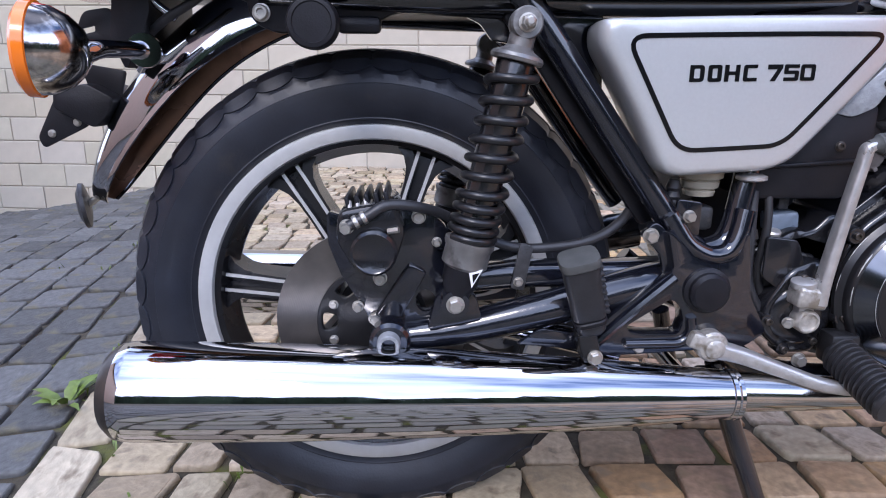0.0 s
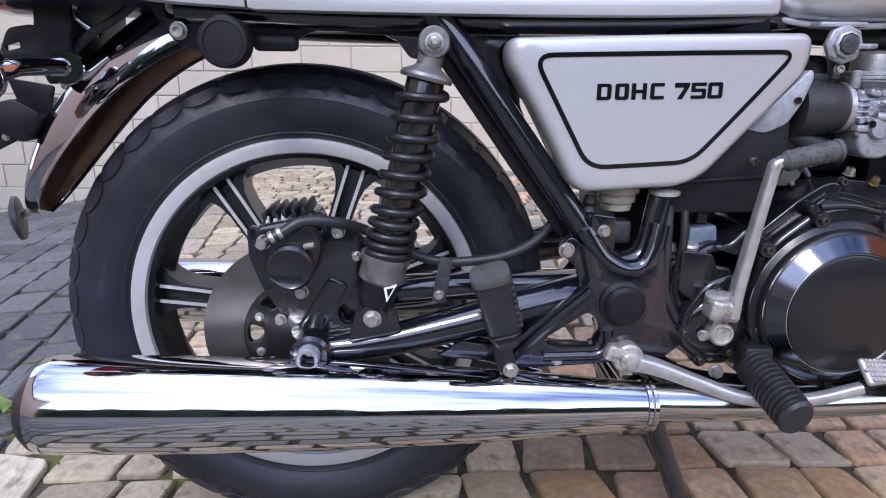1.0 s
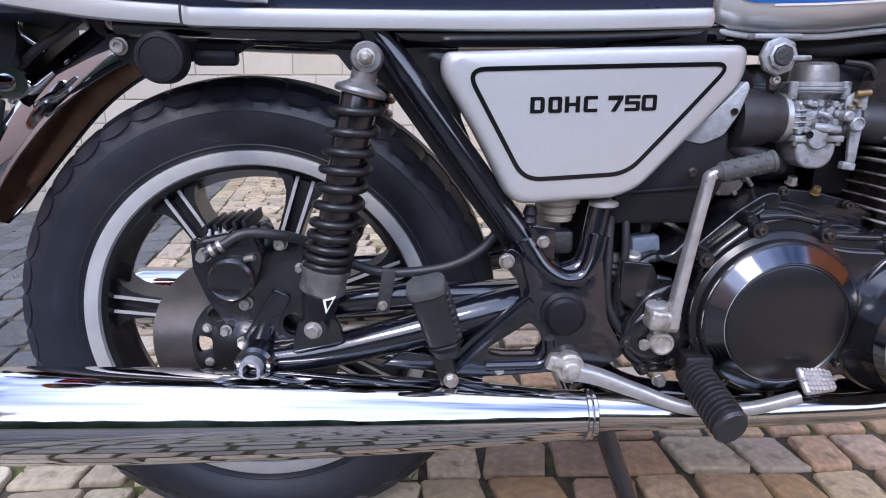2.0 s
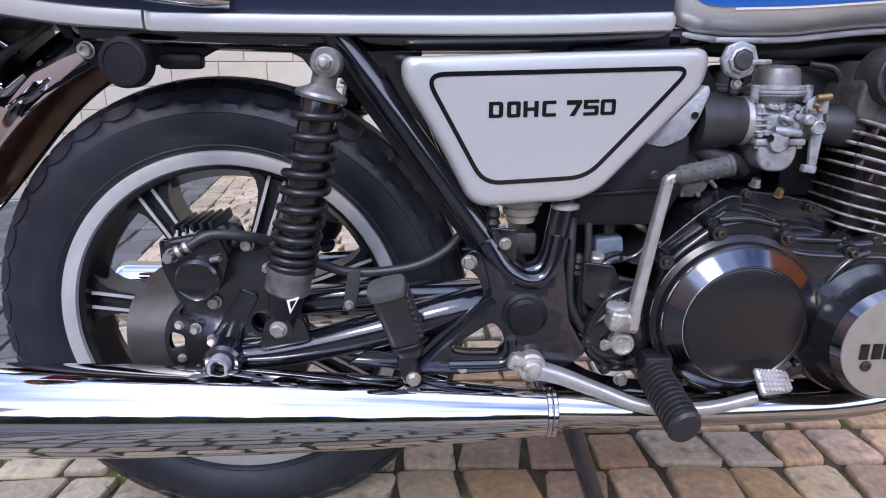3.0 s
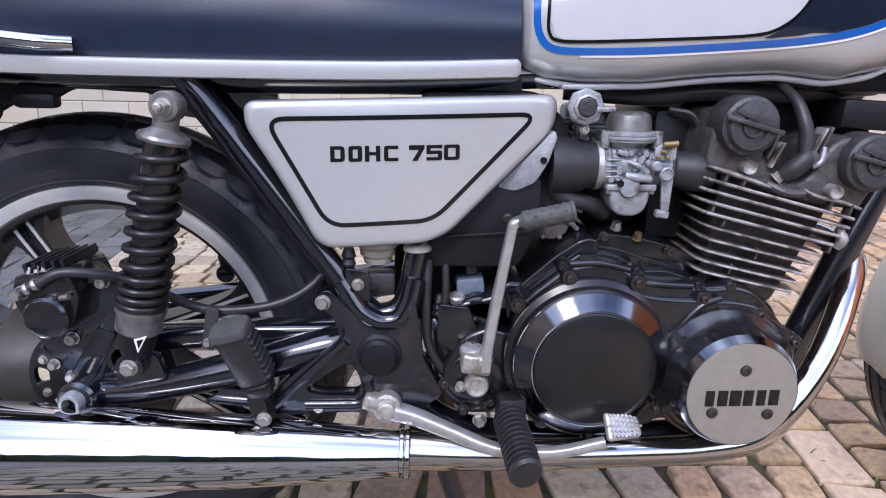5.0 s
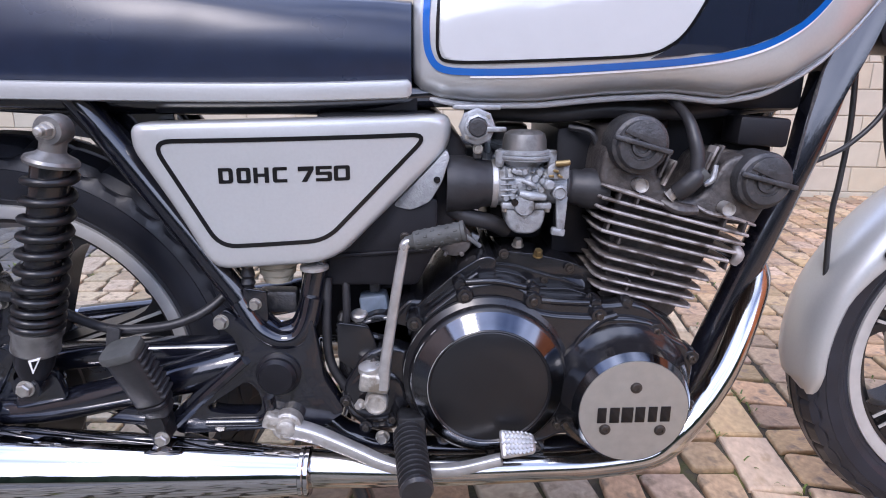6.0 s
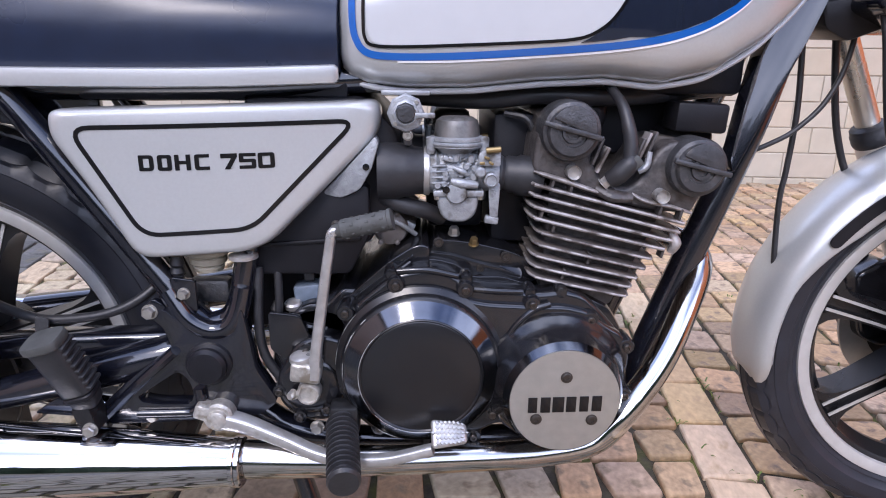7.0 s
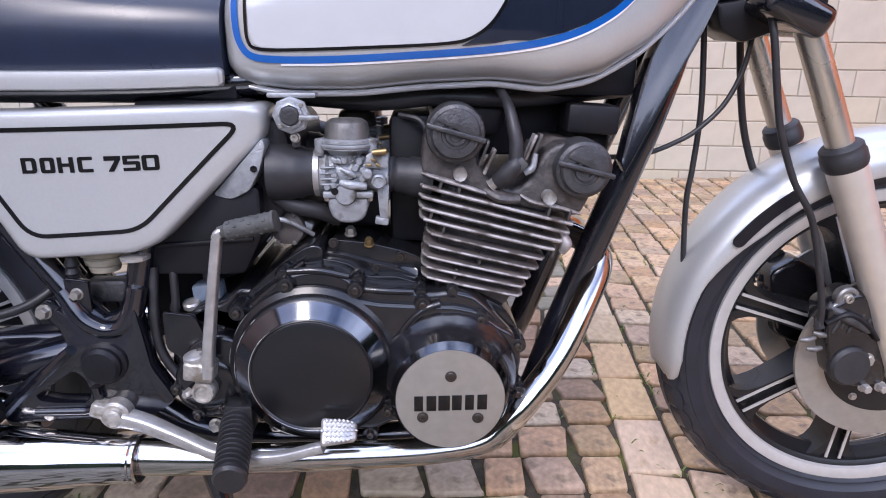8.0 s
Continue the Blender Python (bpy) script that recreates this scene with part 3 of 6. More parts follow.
def shock(side):
    """A rear damper: eyes, cap, black coil spring over a dark body, alloy foot."""
    y = side * 0.185
    top, foot = Vector((0.167, y, 0.66)), Vector((0.097, y, 0.358))
    ax = (foot - top).normalized()
    ob = part("shock_absorber", lathe(B(), [(0.012, 0.02), (0.017, 0.03), (0.0205, 0.04), (0.0205, 0.1), (0.0195, 0.105), (0.0195, 0.21), (0.0205, 0.215), (0.0205, 0.245), (0.012, 0.25)], top, ax, 24), ENGINE, bike, "rear shock absorber with black coil spring")
    part("upper_eye", lathe(B(), [(0.015, -0.014), (0.0168, -0.011), (0.0168, 0.011), (0.015, 0.014)], top, (0, 1, 0), 28), WEATHERED, ob)
    part("spring_cap", lathe(B(), [(0.0135, 0.0), (0.0138, 0.0235), (0.0165, 0.0265), (0.0268, 0.0315), (0.0285, 0.035), (0.0275, 0.0385), (0.014, 0.039)], top, ax, 30), WEATHERED, ob, "weathered alloy spring cap")
    part("top_nut", bolt(B(), top + Vector((0, side * 0.014, 0)), 0.0095, 0.011, (0, side, 0)), ZINC, ob)
    part("stud", lathe(B(), [(0.005, 0.008), (0.005, 0.018), (0.003, 0.02)], top + Vector((0, side * 0.014, 0)), (0, side, 0), 14), ZINC, ob)
    u = Vector((0, 1, 0))
    v = ax.cross(u).normalized()
    pts = []
    t, h = 0.0, 0.045
    while h < 0.234:
        pts.append(top + ax * h + 0.0248 * (math.cos(2 * math.pi * t) * u + math.sin(2 * math.pi * t) * v))
        h += (0.0228 if h < 0.09 else 0.0202 if h < 0.185 else 0.014 if h < 0.215 else 0.0098) / 18
        t += 1 / 18
    part("coil_spring", sweep(B(), pts, 0.0048, 10, 1), CASTBLACK, ob, "black coil spring")
    part("spring_seat", lathe(B(), [(0.012, h - 0.002), (0.0285, h + 0.002), (0.0285, h + 0.007), (0.026, h + 0.012), (0.0265, h + 0.03), (0.022, h + 0.034)], top, ax, 28), WEATHERED, ob, "alloy lower spring seat")
    part("lower_body", lathe(B(), [(0.022, h + 0.03), (0.021, 0.285), (0.015, 0.3), (0.013, 0.312)], top, ax, 22), MATT, ob)
    part("lower_eye", lathe(B(), [(0.016, -0.014), (0.017, 0), (0.016, 0.014)], foot, (0, 1, 0), 24), GLOSS, ob)
    part("lower_bolt", bolt(B(), foot + Vector((0, side * 0.014, 0)), 0.0105, 0.009, (0, side, 0)), ZINC, ob, "zinc hexagon bolt")
    return ob


sh = shock(-1)
shock(1)
tri = plate(B(), [(0.111, 0.398), (0.126, 0.402), (0.114, 0.381)], -0.2085, -0.207, 0)
ts = part("triangle_sticker", tri, WHITE, sh, "small white-edged triangular sticker")
part("sticker_field", plate(B(), [(0.1145, 0.3965), (0.1225, 0.3985), (0.1155, 0.3865)], -0.2091, -0.2083, 0), LINE, ts, "black field of the sticker")


def muffler(side):
    y = side * 0.205
    ax = [(-0.292, 0.262), (0.43, 0.248)]
    d = Vector((0.43 + 0.292, 0, 0.248 - 0.262)).normalized()
    ob = part("muffler", lathe(B(), [(0.044, 0.012), (0.052, 0.012), (0.0555, 0.018), (0.0565, 0.03), (0.0565, 0.06), (0.0555, 0.2), (0.051, 0.36), (0.0445, 0.5), (0.036, 0.62), (0.029, 0.7), (0.0275, 0.722)], (-0.292, y, 0.26), d, 64), CHROME, bike, "polished chrome megaphone muffler")
    part("end_cap", lathe(B(), [(0.02, 0.03), (0.021, 0.002), (0.026, -0.002), (0.046, 0.002), (0.054, 0.012), (0.0555, 0.02)], (-0.292, y, 0.26), d, 48), DISC, ob, "dark heat-browned muffler end")
    part("clamp", lathe(B(), [(0.0285, 0.708), (0.0302, 0.709), (0.0302, 0.713), (0.029, 0.7145), (0.0302, 0.716), (0.0302, 0.72), (0.0275, 0.722)], (-0.292, y, 0.26), d, 48), CHROME, ob)
    header = [(0.4, y * 0.97, 0.2475), (0.55, y, 0.2455), (0.7, y * 0.98, 0.245), (0.79, y * 0.95, 0.2455), (0.862, y * 0.93, 0.2585), (0.902, y * 0.91, 0.297), (0.953, y * 0.78, 0.354), (0.992, y * 0.61, 0.415), (1.022, y * 0.41, 0.462), (1.013, y * 0.24, 0.481), (0.982, y * 0.12, 0.489), (0.93, y * 0.1, 0.494)]
    part("exhaust_pipe", sweep(B(), header, [0.025, 0.0195] + [0.0178] * 10, 24), DULLCHROME, bike, "dulled chrome exhaust header pipe")
    return ob


muffler(-1)
muffler(1)
part("muffler_bracket", plate(B(), rounded([(0.17, 0.3), (0.255, 0.292), (0.27, 0.308), (0.2, 0.32)], 0.006), -0.178, -0.172), GLOSS, bike)
part("crossover_pipe", sweep(B(), [(0.15, -0.13, 0.305), (0.22, -0.15, 0.3), (0.3, -0.16, 0.285)], [0.014, 0.016, 0.018], 16), CHROME, bike)

# frame
frame_tubes = [
    ([(0.165, -0.14, 0.7), (0.2, -0.142, 0.655), (0.29, -0.148, 0.53), (0.355, -0.155, 0.44), (0.385, -0.16, 0.41)], 0.0155),
    ([(0.165, 0.14, 0.7), (0.29, 0.148, 0.53), (0.385, 0.16, 0.41)], 0.0155),
    ([(0.385, -0.16, 0.408), (0.42, -0.158, 0.425), (0.437, -0.15, 0.49), (0.45, -0.14, 0.56), (0.47, -0.13, 0.66)], 0.0145),
    ([(-0.118, -0.115, 0.697), (0.1, -0.118, 0.69), (0.4, -0.118, 0.69), (0.6, -0.1, 0.7)], 0.016),
    ([(-0.118, 0.115, 0.697), (0.1, 0.118, 0.69), (0.4, 0.118, 0.69), (0.6, 0.1, 0.7)], 0.016),
    ([(1.12, -0.05, 0.79), (1.075, -0.075, 0.66), (1.02, -0.085, 0.515), (0.965, -0.088, 0.36), (0.924, -0.1, 0.262), (0.85, -0.125, 0.235)], 0.02),
    ([(1.12, 0.05, 0.79), (1.075, 0.075, 0.66), (1.02, 0.085, 0.515), (0.965, 0.088, 0.36), (0.924, 0.1, 0.262), (0.85, 0.125, 0.235)], 0.02),
    ([(0.85, -0.13, 0.235), (0.7, -0.135, 0.23), (0.5, -0.14, 0.245), (0.4, -0.15, 0.32)], 0.0175),
    ([(0.85, 0.13, 0.235), (0.7, 0.135, 0.23), (0.5, 0.14, 0.245), (0.4, 0.15, 0.32)], 0.0175),
    ([(0.6, 0, 0.74), (1.15, 0, 0.8)], 0.022),
]
for pts, r in frame_tubes:
    part("frame_tube", sweep(B(), pts, r, 16), GLOSS, bike, "gloss black frame tube")
part("inner_mudguard", plate(B(), rounded([(0.165, 0.69), (0.2, 0.66), (0.29, 0.535), (0.355, 0.445), (0.328, 0.432), (0.262, 0.52), (0.178, 0.638), (0.15, 0.672)], 0.006), -0.125, -0.112, 0.003), MATT, bike, "black inner mudguard panel")
bm = plate(B(), rounded([(1.15, 0.85), (1.142, 0.8), (1.123, 0.76), (1.036, 0.6), (1.031, 0.592), (1.0265, 0.606), (1.0415, 0.67), (1.0595, 0.733), (1.085, 0.785), (1.1, 0.85)], 0.004), -0.112, -0.085, 0.004, segs=3)
for v in bm.verts:
    v.co.y += 0.2 * (v.co.z - 0.66)
part("frame_gusset", bm, GLOSS, bike, "black pressed frame gusset with a welded seam")
seam = [(1.0275, 0.612), (1.034, 0.64), (1.0415, 0.67), (1.0495, 0.7), (1.059, 0.732), (1.071, 0.757), (1.084, 0.781)]
part("gusset_seam", sweep(B(), [(x + 0.002, -0.1125 + 0.2 * (z - 0.66), z) for x, z in seam], [0.0016, 0.0022, 0.0013, 0.0024, 0.0014, 0.002, 0.0014], 6, 5), DARKCAST, bike, "rough welded seam")
# pivot casting with a window, peg hangers
outline = [(0.34, 0.44), (0.372, 0.412), (0.396, 0.402), (0.424, 0.412), (0.434, 0.44), (0.44, 0.4), (0.445, 0.36), (0.47, 0.315), (0.445, 0.296), (0.32, 0.288), (0.262, 0.286), (0.25, 0.306), (0.285, 0.34), (0.352, 0.392)]
window = [(0.352, 0.358), (0.3, 0.3235), (0.304, 0.3165), (0.322, 0.313), (0.364, 0.3125), (0.369, 0.328), (0.364, 0.346)]
pc = part("pivot_casting", plate(B(), rounded(outline, 0.008), -0.182, -0.158, 0.004, [rounded(window, 0.007)]), GLOSS, bike, "black cast swingarm pivot bracket")
part("casting_rib", sweep(B(), [(0.262, -0.184, 0.3), (0.3, -0.184, 0.338), (0.352, -0.184, 0.385)], 0.006, 8), GLOSS, pc)
part("casting_rib", sweep(B(), [(0.3, -0.184, 0.302), (0.345, -0.184, 0.3025), (0.366, -0.184, 0.304), (0.377, -0.184, 0.316), (0.376, -0.184, 0.336)], 0.0065, 10), GLOSS, pc)
part("pivot_cap", lathe(B(), [(0.0275, 0), (0.0275, 0.006), (0.0232, 0.008), (0.0232, 0.014), (0.0195, 0.0185), (0.001, 0.021)], (0.391, -0.18, 0.368), (0, -1, 0), 36), MATT, pc, "round black pivot cap")
part("fork_casting", sweep(B(), [(0.345, -0.165, 0.455), (0.365, -0.17, 0.424), (0.385, -0.172, 0.41), (0.4, -0.172, 0.407), (0.416, -0.172, 0.412), (0.427, -0.17, 0.43), (0.434, -0.165, 0.46)], 0.0125, 14), GLOSS, pc)
part("hanger_tab", plate(B(), rounded([(0.312, 0.432), (0.328, 0.448), (0.342, 0.438), (0.364, 0.39), (0.356, 0.37), (0.344, 0.382), (0.336, 0.41)], 0.006), -0.172, -0.162), GLOSS, pc)
for x, z, r in ((0.3235, 0.431, 0.0095), (0.366, 0.454, 0.0075), (0.316, 0.298, 0.009), (0.516, 0.278, 0.009)):
    part("bolt", bolt(B(), (x, -0.18 if z < 0.4 else -0.172, z), r, 0.009), ZINC, pc, "zinc hexagon bolt")
part("bolt_tab", plate(B(), rounded([(0.352, 0.44), (0.38, 0.43), (0.38, 0.47), (0.352, 0.474)], 0.004), -0.172, -0.164), GLOSS, pc)


def peg_rubber(m, length, r, ribs):
    """A rubber foot peg sleeve with cross ribs, along z from the origin."""
    prof = [(r * 0.8, 0.0)]
    for k in range(ribs):
        z = length * (0.06 + 0.84 * k / ribs)
        prof += [(r * 0.97, z), (r * 1.04, z + 0.0018), (r * 1.04, z + length * 0.84 / ribs * 0.5), (r * 0.84, z + length * 0.84 / ribs * 0.62), (r * 0.84, z + length * 0.84 / ribs * 0.9)]
    prof += [(r, length * 0.93), (r * 1.03, length * 0.96), (r * 0.9, length), (r * 0.3, length)]
    bm = lathe(B(), prof, (0, 0, 0), (0, 0, 1), 20)
    bmesh.ops.scale(bm, verts=bm.verts, vec=(1.05, 0.85, 1.0))
    return spin(bm, m)


# passenger peg, folded up
foot = Vector((0.2525, -0.202, 0.33))
tip = Vector((0.2265, -0.226, 0.421))
zz = (tip - foot).normalized()
xx = (Vector((1, 0, 0)) - zz * zz.x).normalized()
yy = zz.cross(xx)
m = Matrix((( xx.x, yy.x, zz.x, foot.x), (xx.y, yy.y, zz.y, foot.y), (xx.z, yy.z, zz.z, foot.z), (0, 0, 0, 1)))


def stadium(wx, wy, z, n=6):
    return [(math.copysign(abs(math.cos(t)) ** 0.55, math.cos(t)) * wx * 0.84, math.copysign(abs(math.sin(t)) ** 0.55, math.sin(t)) * wy, z) for t in (2 * math.pi * k / (4 * n) for k in range(4 * n))]


L = (tip - foot).length
pp = part("passenger_peg", spin(skin(B(), [stadium(wx, wy, z) for wx, wy, z in ((0.014, 0.011, -0.004), (0.0195, 0.014, 0.002), (0.0205, 0.0145, 0.014), (0.0195, 0.0135, 0.018), (0.0225, 0.0155, 0.021), (0.0245, 0.016, L - 0.008))]), m), RUBBER, bike, "folded passenger foot peg with ribbed black rubber")
part("peg_cap", spin(skin(B(), [stadium(wx, wy, z) for wx, wy, z in ((0.0245, 0.016, L - 0.011), (0.0265, 0.0195, L - 0.008), (0.0268, 0.0198, L - 0.002), (0.0255, 0.0185, L + 0.001), (0.014, 0.009, L + 0.0018))]), m), CAPRUBBER, pp, "worn dark rubber peg cap")
for k in range(8):
    part("tread_rib", spin(box(B(), (0.0175, 0.002, 0.026 + 0.0085 * k), (0.0115, 0.027, 0.0045), 0.0018, (0, 18, 0)), m), RUBBER, pp)
part("peg_band", spin(skin(B(), [stadium(wx, wy, z) for wx, wy, z in ((0.0215, 0.0155, 0.011), (0.0228, 0.0168, 0.0125), (0.0228, 0.0168, 0.017), (0.0215, 0.0155, 0.0185))]), m), MATT, pp)
part("peg_hinge", box(B(), (0.25, -0.197, 0.31), (0.022, 0.034, 0.036), 0.004, (0, -15, 0)), CASTBLACK, pp)
part("bolt", bolt(B(), (0.256, -0.214, 0.299), 0.009, 0.008), ZINC, pp)

# rider peg, brake pedal
foot, tip = Vector((0.549, -0.196, 0.296)), Vector((0.5605, -0.285, 0.2685))
m = Matrix.Translation(foot) @ (tip - foot).to_track_quat("Z", "Y").to_matrix().to_4x4() @ pose(0, 0, 0, 0, 0, 90)
rp = part("rider_peg", peg_rubber(m, 0.092, 0.0225, 11), RUBBER, bike, "rider foot peg with ribbed black rubber")
part("peg_bracket", box(B(), (0.553, -0.193, 0.3), (0.036, 0.03, 0.04), 0.006), CASTBLACK, rp)
bp = part("brake_pedal", sweep(B(), [(0.4, -0.192, 0.2995), (0.435, -0.196, 0.2915), (0.48, -0.206, 0.277), (0.535, -0.222, 0.2625), (0.6, -0.232, 0.2645), (0.66, -0.239, 0.283)], [0.0125, 0.0108, 0.0092, 0.0082, 0.0075, 0.007], 16, flat=0.85, square=0.45), LEVER, bike, "bare alloy rear brake pedal")
part("pedal_boss", lathe(B(), [(0.017, 0), (0.0185, 0.003), (0.0185, 0.022), (0.016, 0.025), (0.0125, 0.025), (0.0115, 0.03), (0.009, 0.0315), (0.001, 0.0315)], (0.4, -0.175, 0.3025), (0, -1, 0), 28), TARNISH, bp, "tarnished pedal boss")
part("clamp_lug", box(B(), (0.3845, -0.19, 0.309), (0.026, 0.022, 0.02), 0.004, (0, 20, 0)), TARNISH, bp)
pad = box(B(), (0, 0, 0), (0.043, 0.034, 0.009), 0.008, (0, 0, 0), 3)
for i in range(-4, 5):
    for j in range(-2, 3):
        if abs(i) * 0.005 + abs(j) * 0.003 < 0.0215:
            box(pad, (i * 0.005, j * 0.006, 0.0055), (0.0034, 0.004, 0.003), 0.0006, (0, 0, 45), 1)
for v in pad.verts:
    v.co.y *= 1 - 0.45 * max(0.0, v.co.x / 0.0215) ** 2
part("pedal_pad", spin(pad, pose(0.679, -0.236, 0.301, 42, 4, 6)), LEVER, bp, "chequered alloy pedal pad")

# kick starter
ks = part("kick_starter", sweep(B(), [(0.519, -0.195, 0.355), (0.5215, -0.195, 0.385), (0.533, -0.195, 0.46), (0.5435, -0.195, 0.522), (0.5465, -0.195, 0.5345), (0.556, -0.195, 0.538)], [0.0098, 0.0092, 0.0082, 0.0077, 0.0077, 0.007], 16, flat=0.75, square=0.5), LEVER, bike, "bare alloy kick start lever")
part("kick_block", box(B(), (0.5085, -0.19, 0.3625), (0.036, 0.028, 0.024), 0.004, (0, 8, 0), 3), TARNISH, ks, "worn alloy clamp block")
part("pivot_bolt", lathe(B(), [(0.0135, 0.0), (0.0145, 0.003), (0.0135, 0.0075), (0.0095, 0.0095), (0.001, 0.0095)], (0.503, -0.188, 0.3735), (-0.12, -0.12, 1), 24), LEVER, ks)
part("kick_shaft", lathe(B(), [(0.0125, 0), (0.0145, 0.003), (0.0145, 0.018), (0.0125, 0.021), (0.0105, 0.0212), (0.01, 0.018), (0.001, 0.018)], (0.51, -0.178, 0.3325), (0, -1, 0), 28), TARNISH, ks)
part("shaft_neck", box(B(), (0.509, -0.184, 0.3465), (0.02, 0.018, 0.024), 0.004), LEVER, ks)
part("pinch_bolt", bolt(B(), (0.4915, -0.188, 0.329), 0.0068, 0.009, (-0.5, -0.8, 0)), ZINC, ks)
pts = [Vector((0.555, -0.195, 0.5375)), Vector((0.616, -0.2, 0.552))]
m = Matrix.Translation(pts[0]) @ (pts[1] - pts[0]).to_track_quat("Z", "Y").to_matrix().to_4x4()
sleeve = lathe(B(), [(0.0072, -0.008), (0.0085, 0), (0.0115, 0.003), (0.0115, 0.056), (0.0125, 0.057), (0.0125, 0.061), (0.006, 0.062)], (0, 0, 0), (0, 0, 1), 20)
for k in range(6):
    for j in range(6):
        a = 2 * math.pi * (j + 0.5 * (k % 2)) / 6
        box(sleeve, (0.0115 * math.cos(a), 0.0115 * math.sin(a), 0.008 + 0.0085 * k), (0.0014, 0.0036, 0.0042), 0.0005, (0, 0, math.degrees(a)), 1)
part("kick_rubber", spin(sleeve, m), CAPRUBBER, ks, "grey-black knobbed rubber sleeve")

# engine
case = [(0.455, 0.33), (0.47, 0.3), (0.51, 0.283), (0.56, 0.268), (0.7, 0.262), (0.86, 0.262), (0.9, 0.3), (0.905, 0.39), (0.885, 0.425), (0.845, 0.445), (0.78, 0.45), (0.7, 0.455), (0.62, 0.45), (0.56, 0.42), (0.51, 0.435), (0.485, 0.42), (0.462, 0.394)]
eng = part("crankcase", plate(B(), rounded(case, 0.012), -0.15, 0.2, 0.008), ENGINE, bike, "satin black engine crankcase")
low = [(0.56, 0.335), (0.59, 0.285), (0.65, 0.266), (0.72, 0.268), (0.74, 0.28), (0.86, 0.268), (0.897, 0.31), (0.902, 0.37), (0.892, 0.4)]
high = [(0.862, 0.434), (0.842, 0.452), (0.818, 0.459), (0.795, 0.4555), (0.775, 0.456), (0.761, 0.4585), (0.728, 0.46), (0.706, 0.4635), (0.693, 0.473), (0.677, 0.4825), (0.654, 0.486), (0.632, 0.4835), (0.613, 0.478), (0.6, 0.468), (0.572, 0.445), (0.553, 0.42), (0.55, 0.38)]
cv = part("engine_side_cover", plate(B(), rounded(low + high, 0.008), -0.179, -0.145, 0.0065, segs=4), ENGINE, bike, "black painted engine side cover")
face = [(0.872, 0.415), (0.845, 0.436), (0.818, 0.442), (0.791, 0.4425), (0.764, 0.4435), (0.728, 0.4455), (0.708, 0.449), (0.681, 0.4605), (0.651, 0.4655), (0.632, 0.462), (0.612, 0.452), (0.578, 0.425), (0.562, 0.4)]
part("raised_face", plate(B(), rounded([(x, z + 0.004) for x, z in low] + face, 0.008), -0.188, -0.17, 0.0055, segs=4), ENGINE, cv)
for k, (x0, x1, z0, z1) in enumerate(((0.618, 0.69, 0.4835, 0.476), (0.708, 0.768, 0.4605, 0.456))):
    part("cast_lip", sweep(B(), [(x0, -0.176, z0 - 0.001), (0.5 * (x0 + x1), -0.178, 0.5 * (z0 + z1) + (0.0045 if k == 0 else -0.0005)), (x1, -0.176, z1)], 0.0042, 10, 4), ENGINE, cv)
part("cast_lip", sweep(B(), [(0.738, -0.188, 0.3), (0.734, -0.189, 0.33), (0.737, -0.189, 0.36), (0.745, -0.189, 0.388), (0.759, -0.189, 0.416), (0.78, -0.188, 0.437), (0.8, -0.186, 0.444)], 0.0042, 10, 5), ENGINE, cv)
cc = (0.646, -0.182, 0.364)
cl = part("clutch_cover", lathe(B(), [(0.1035, 0), (0.103, 0.005), (0.0995, 0.0075), (0.0965, 0.0095), (0.0952, 0.016), (0.0932, 0.0195), (0.0908, 0.0208), (0.0738, 0.0335), (0.072, 0.0345), (0.0702, 0.0328), (0.0686, 0.0336), (0.03, 0.035), (0.001, 0.0356)], cc, (0, -1, 0), 96), COVERPAINT, bike, "round black clutch cover with worn edge")
part("bevel_ring", lathe(B(), [(0.0911, 0.0212), (0.0913, 0.0216), (0.0742, 0.0346), (0.0738, 0.0341)], cc, (0, -1, 0), 96, ring=True), RINGMETAL, cl, "polished bevel of the clutch cover")


def worn_arc(r, h, a0, a1, width):
    """A chip line where paint has rubbed off round the clutch cover."""
    pts = [(cc[0] + r * math.cos(t), cc[1] - h, cc[2] + r * math.sin(t)) for t in (radians(a0 + (a1 - a0) * k / 6) for k in range(7))]
    part("worn_edge", sweep(B(), pts, [0.0003, width * 0.7, width, width * 0.6, width, width * 0.5, 0.0003], 6, 2, flat=0.5), ALU, cl, "bare worn cover edge")


for r, h, a0, a1, width in ((0.0737, 0.0338, 128, 215, 0.0011), (0.0737, 0.0338, 222, 290, 0.0006), (0.0935, 0.0195, 146, 164, 0.0014), (0.0935, 0.0195, 133, 139, 0.0012), (0.0935, 0.0195, 172, 186, 0.0011), (0.103, 0.0055, 138, 156, 0.0009), (0.103, 0.0055, 166, 178, 0.0008), (0.0737, 0.0338, 138, 146, 0.0017), (0.0935, 0.0195, 236, 252, 0.0008)):
    worn_arc(r, h, a0, a1, width)
ac = (0.811, -0.187, 0.347)
al = part("alternator_cover", lathe(B(), [(0.09, -0.02), (0.0885, 0.0), (0.083, 0.008), (0.0765, 0.016), (0.0722, 0.03), (0.0702, 0.0455)], ac, (0, -1, 0), 72), ENGINE, bike)
part("cover_disc", lathe(B(), [(0.0694, 0.03), (0.0694, 0.046), (0.064, 0.0565), (0.0635, 0.0575), (0.04, 0.0578), (0.001, 0.058)], ac, (0, -1, 0), 96), BRUSHED, al, "brushed alloy round engine cover with dark lettering bars")
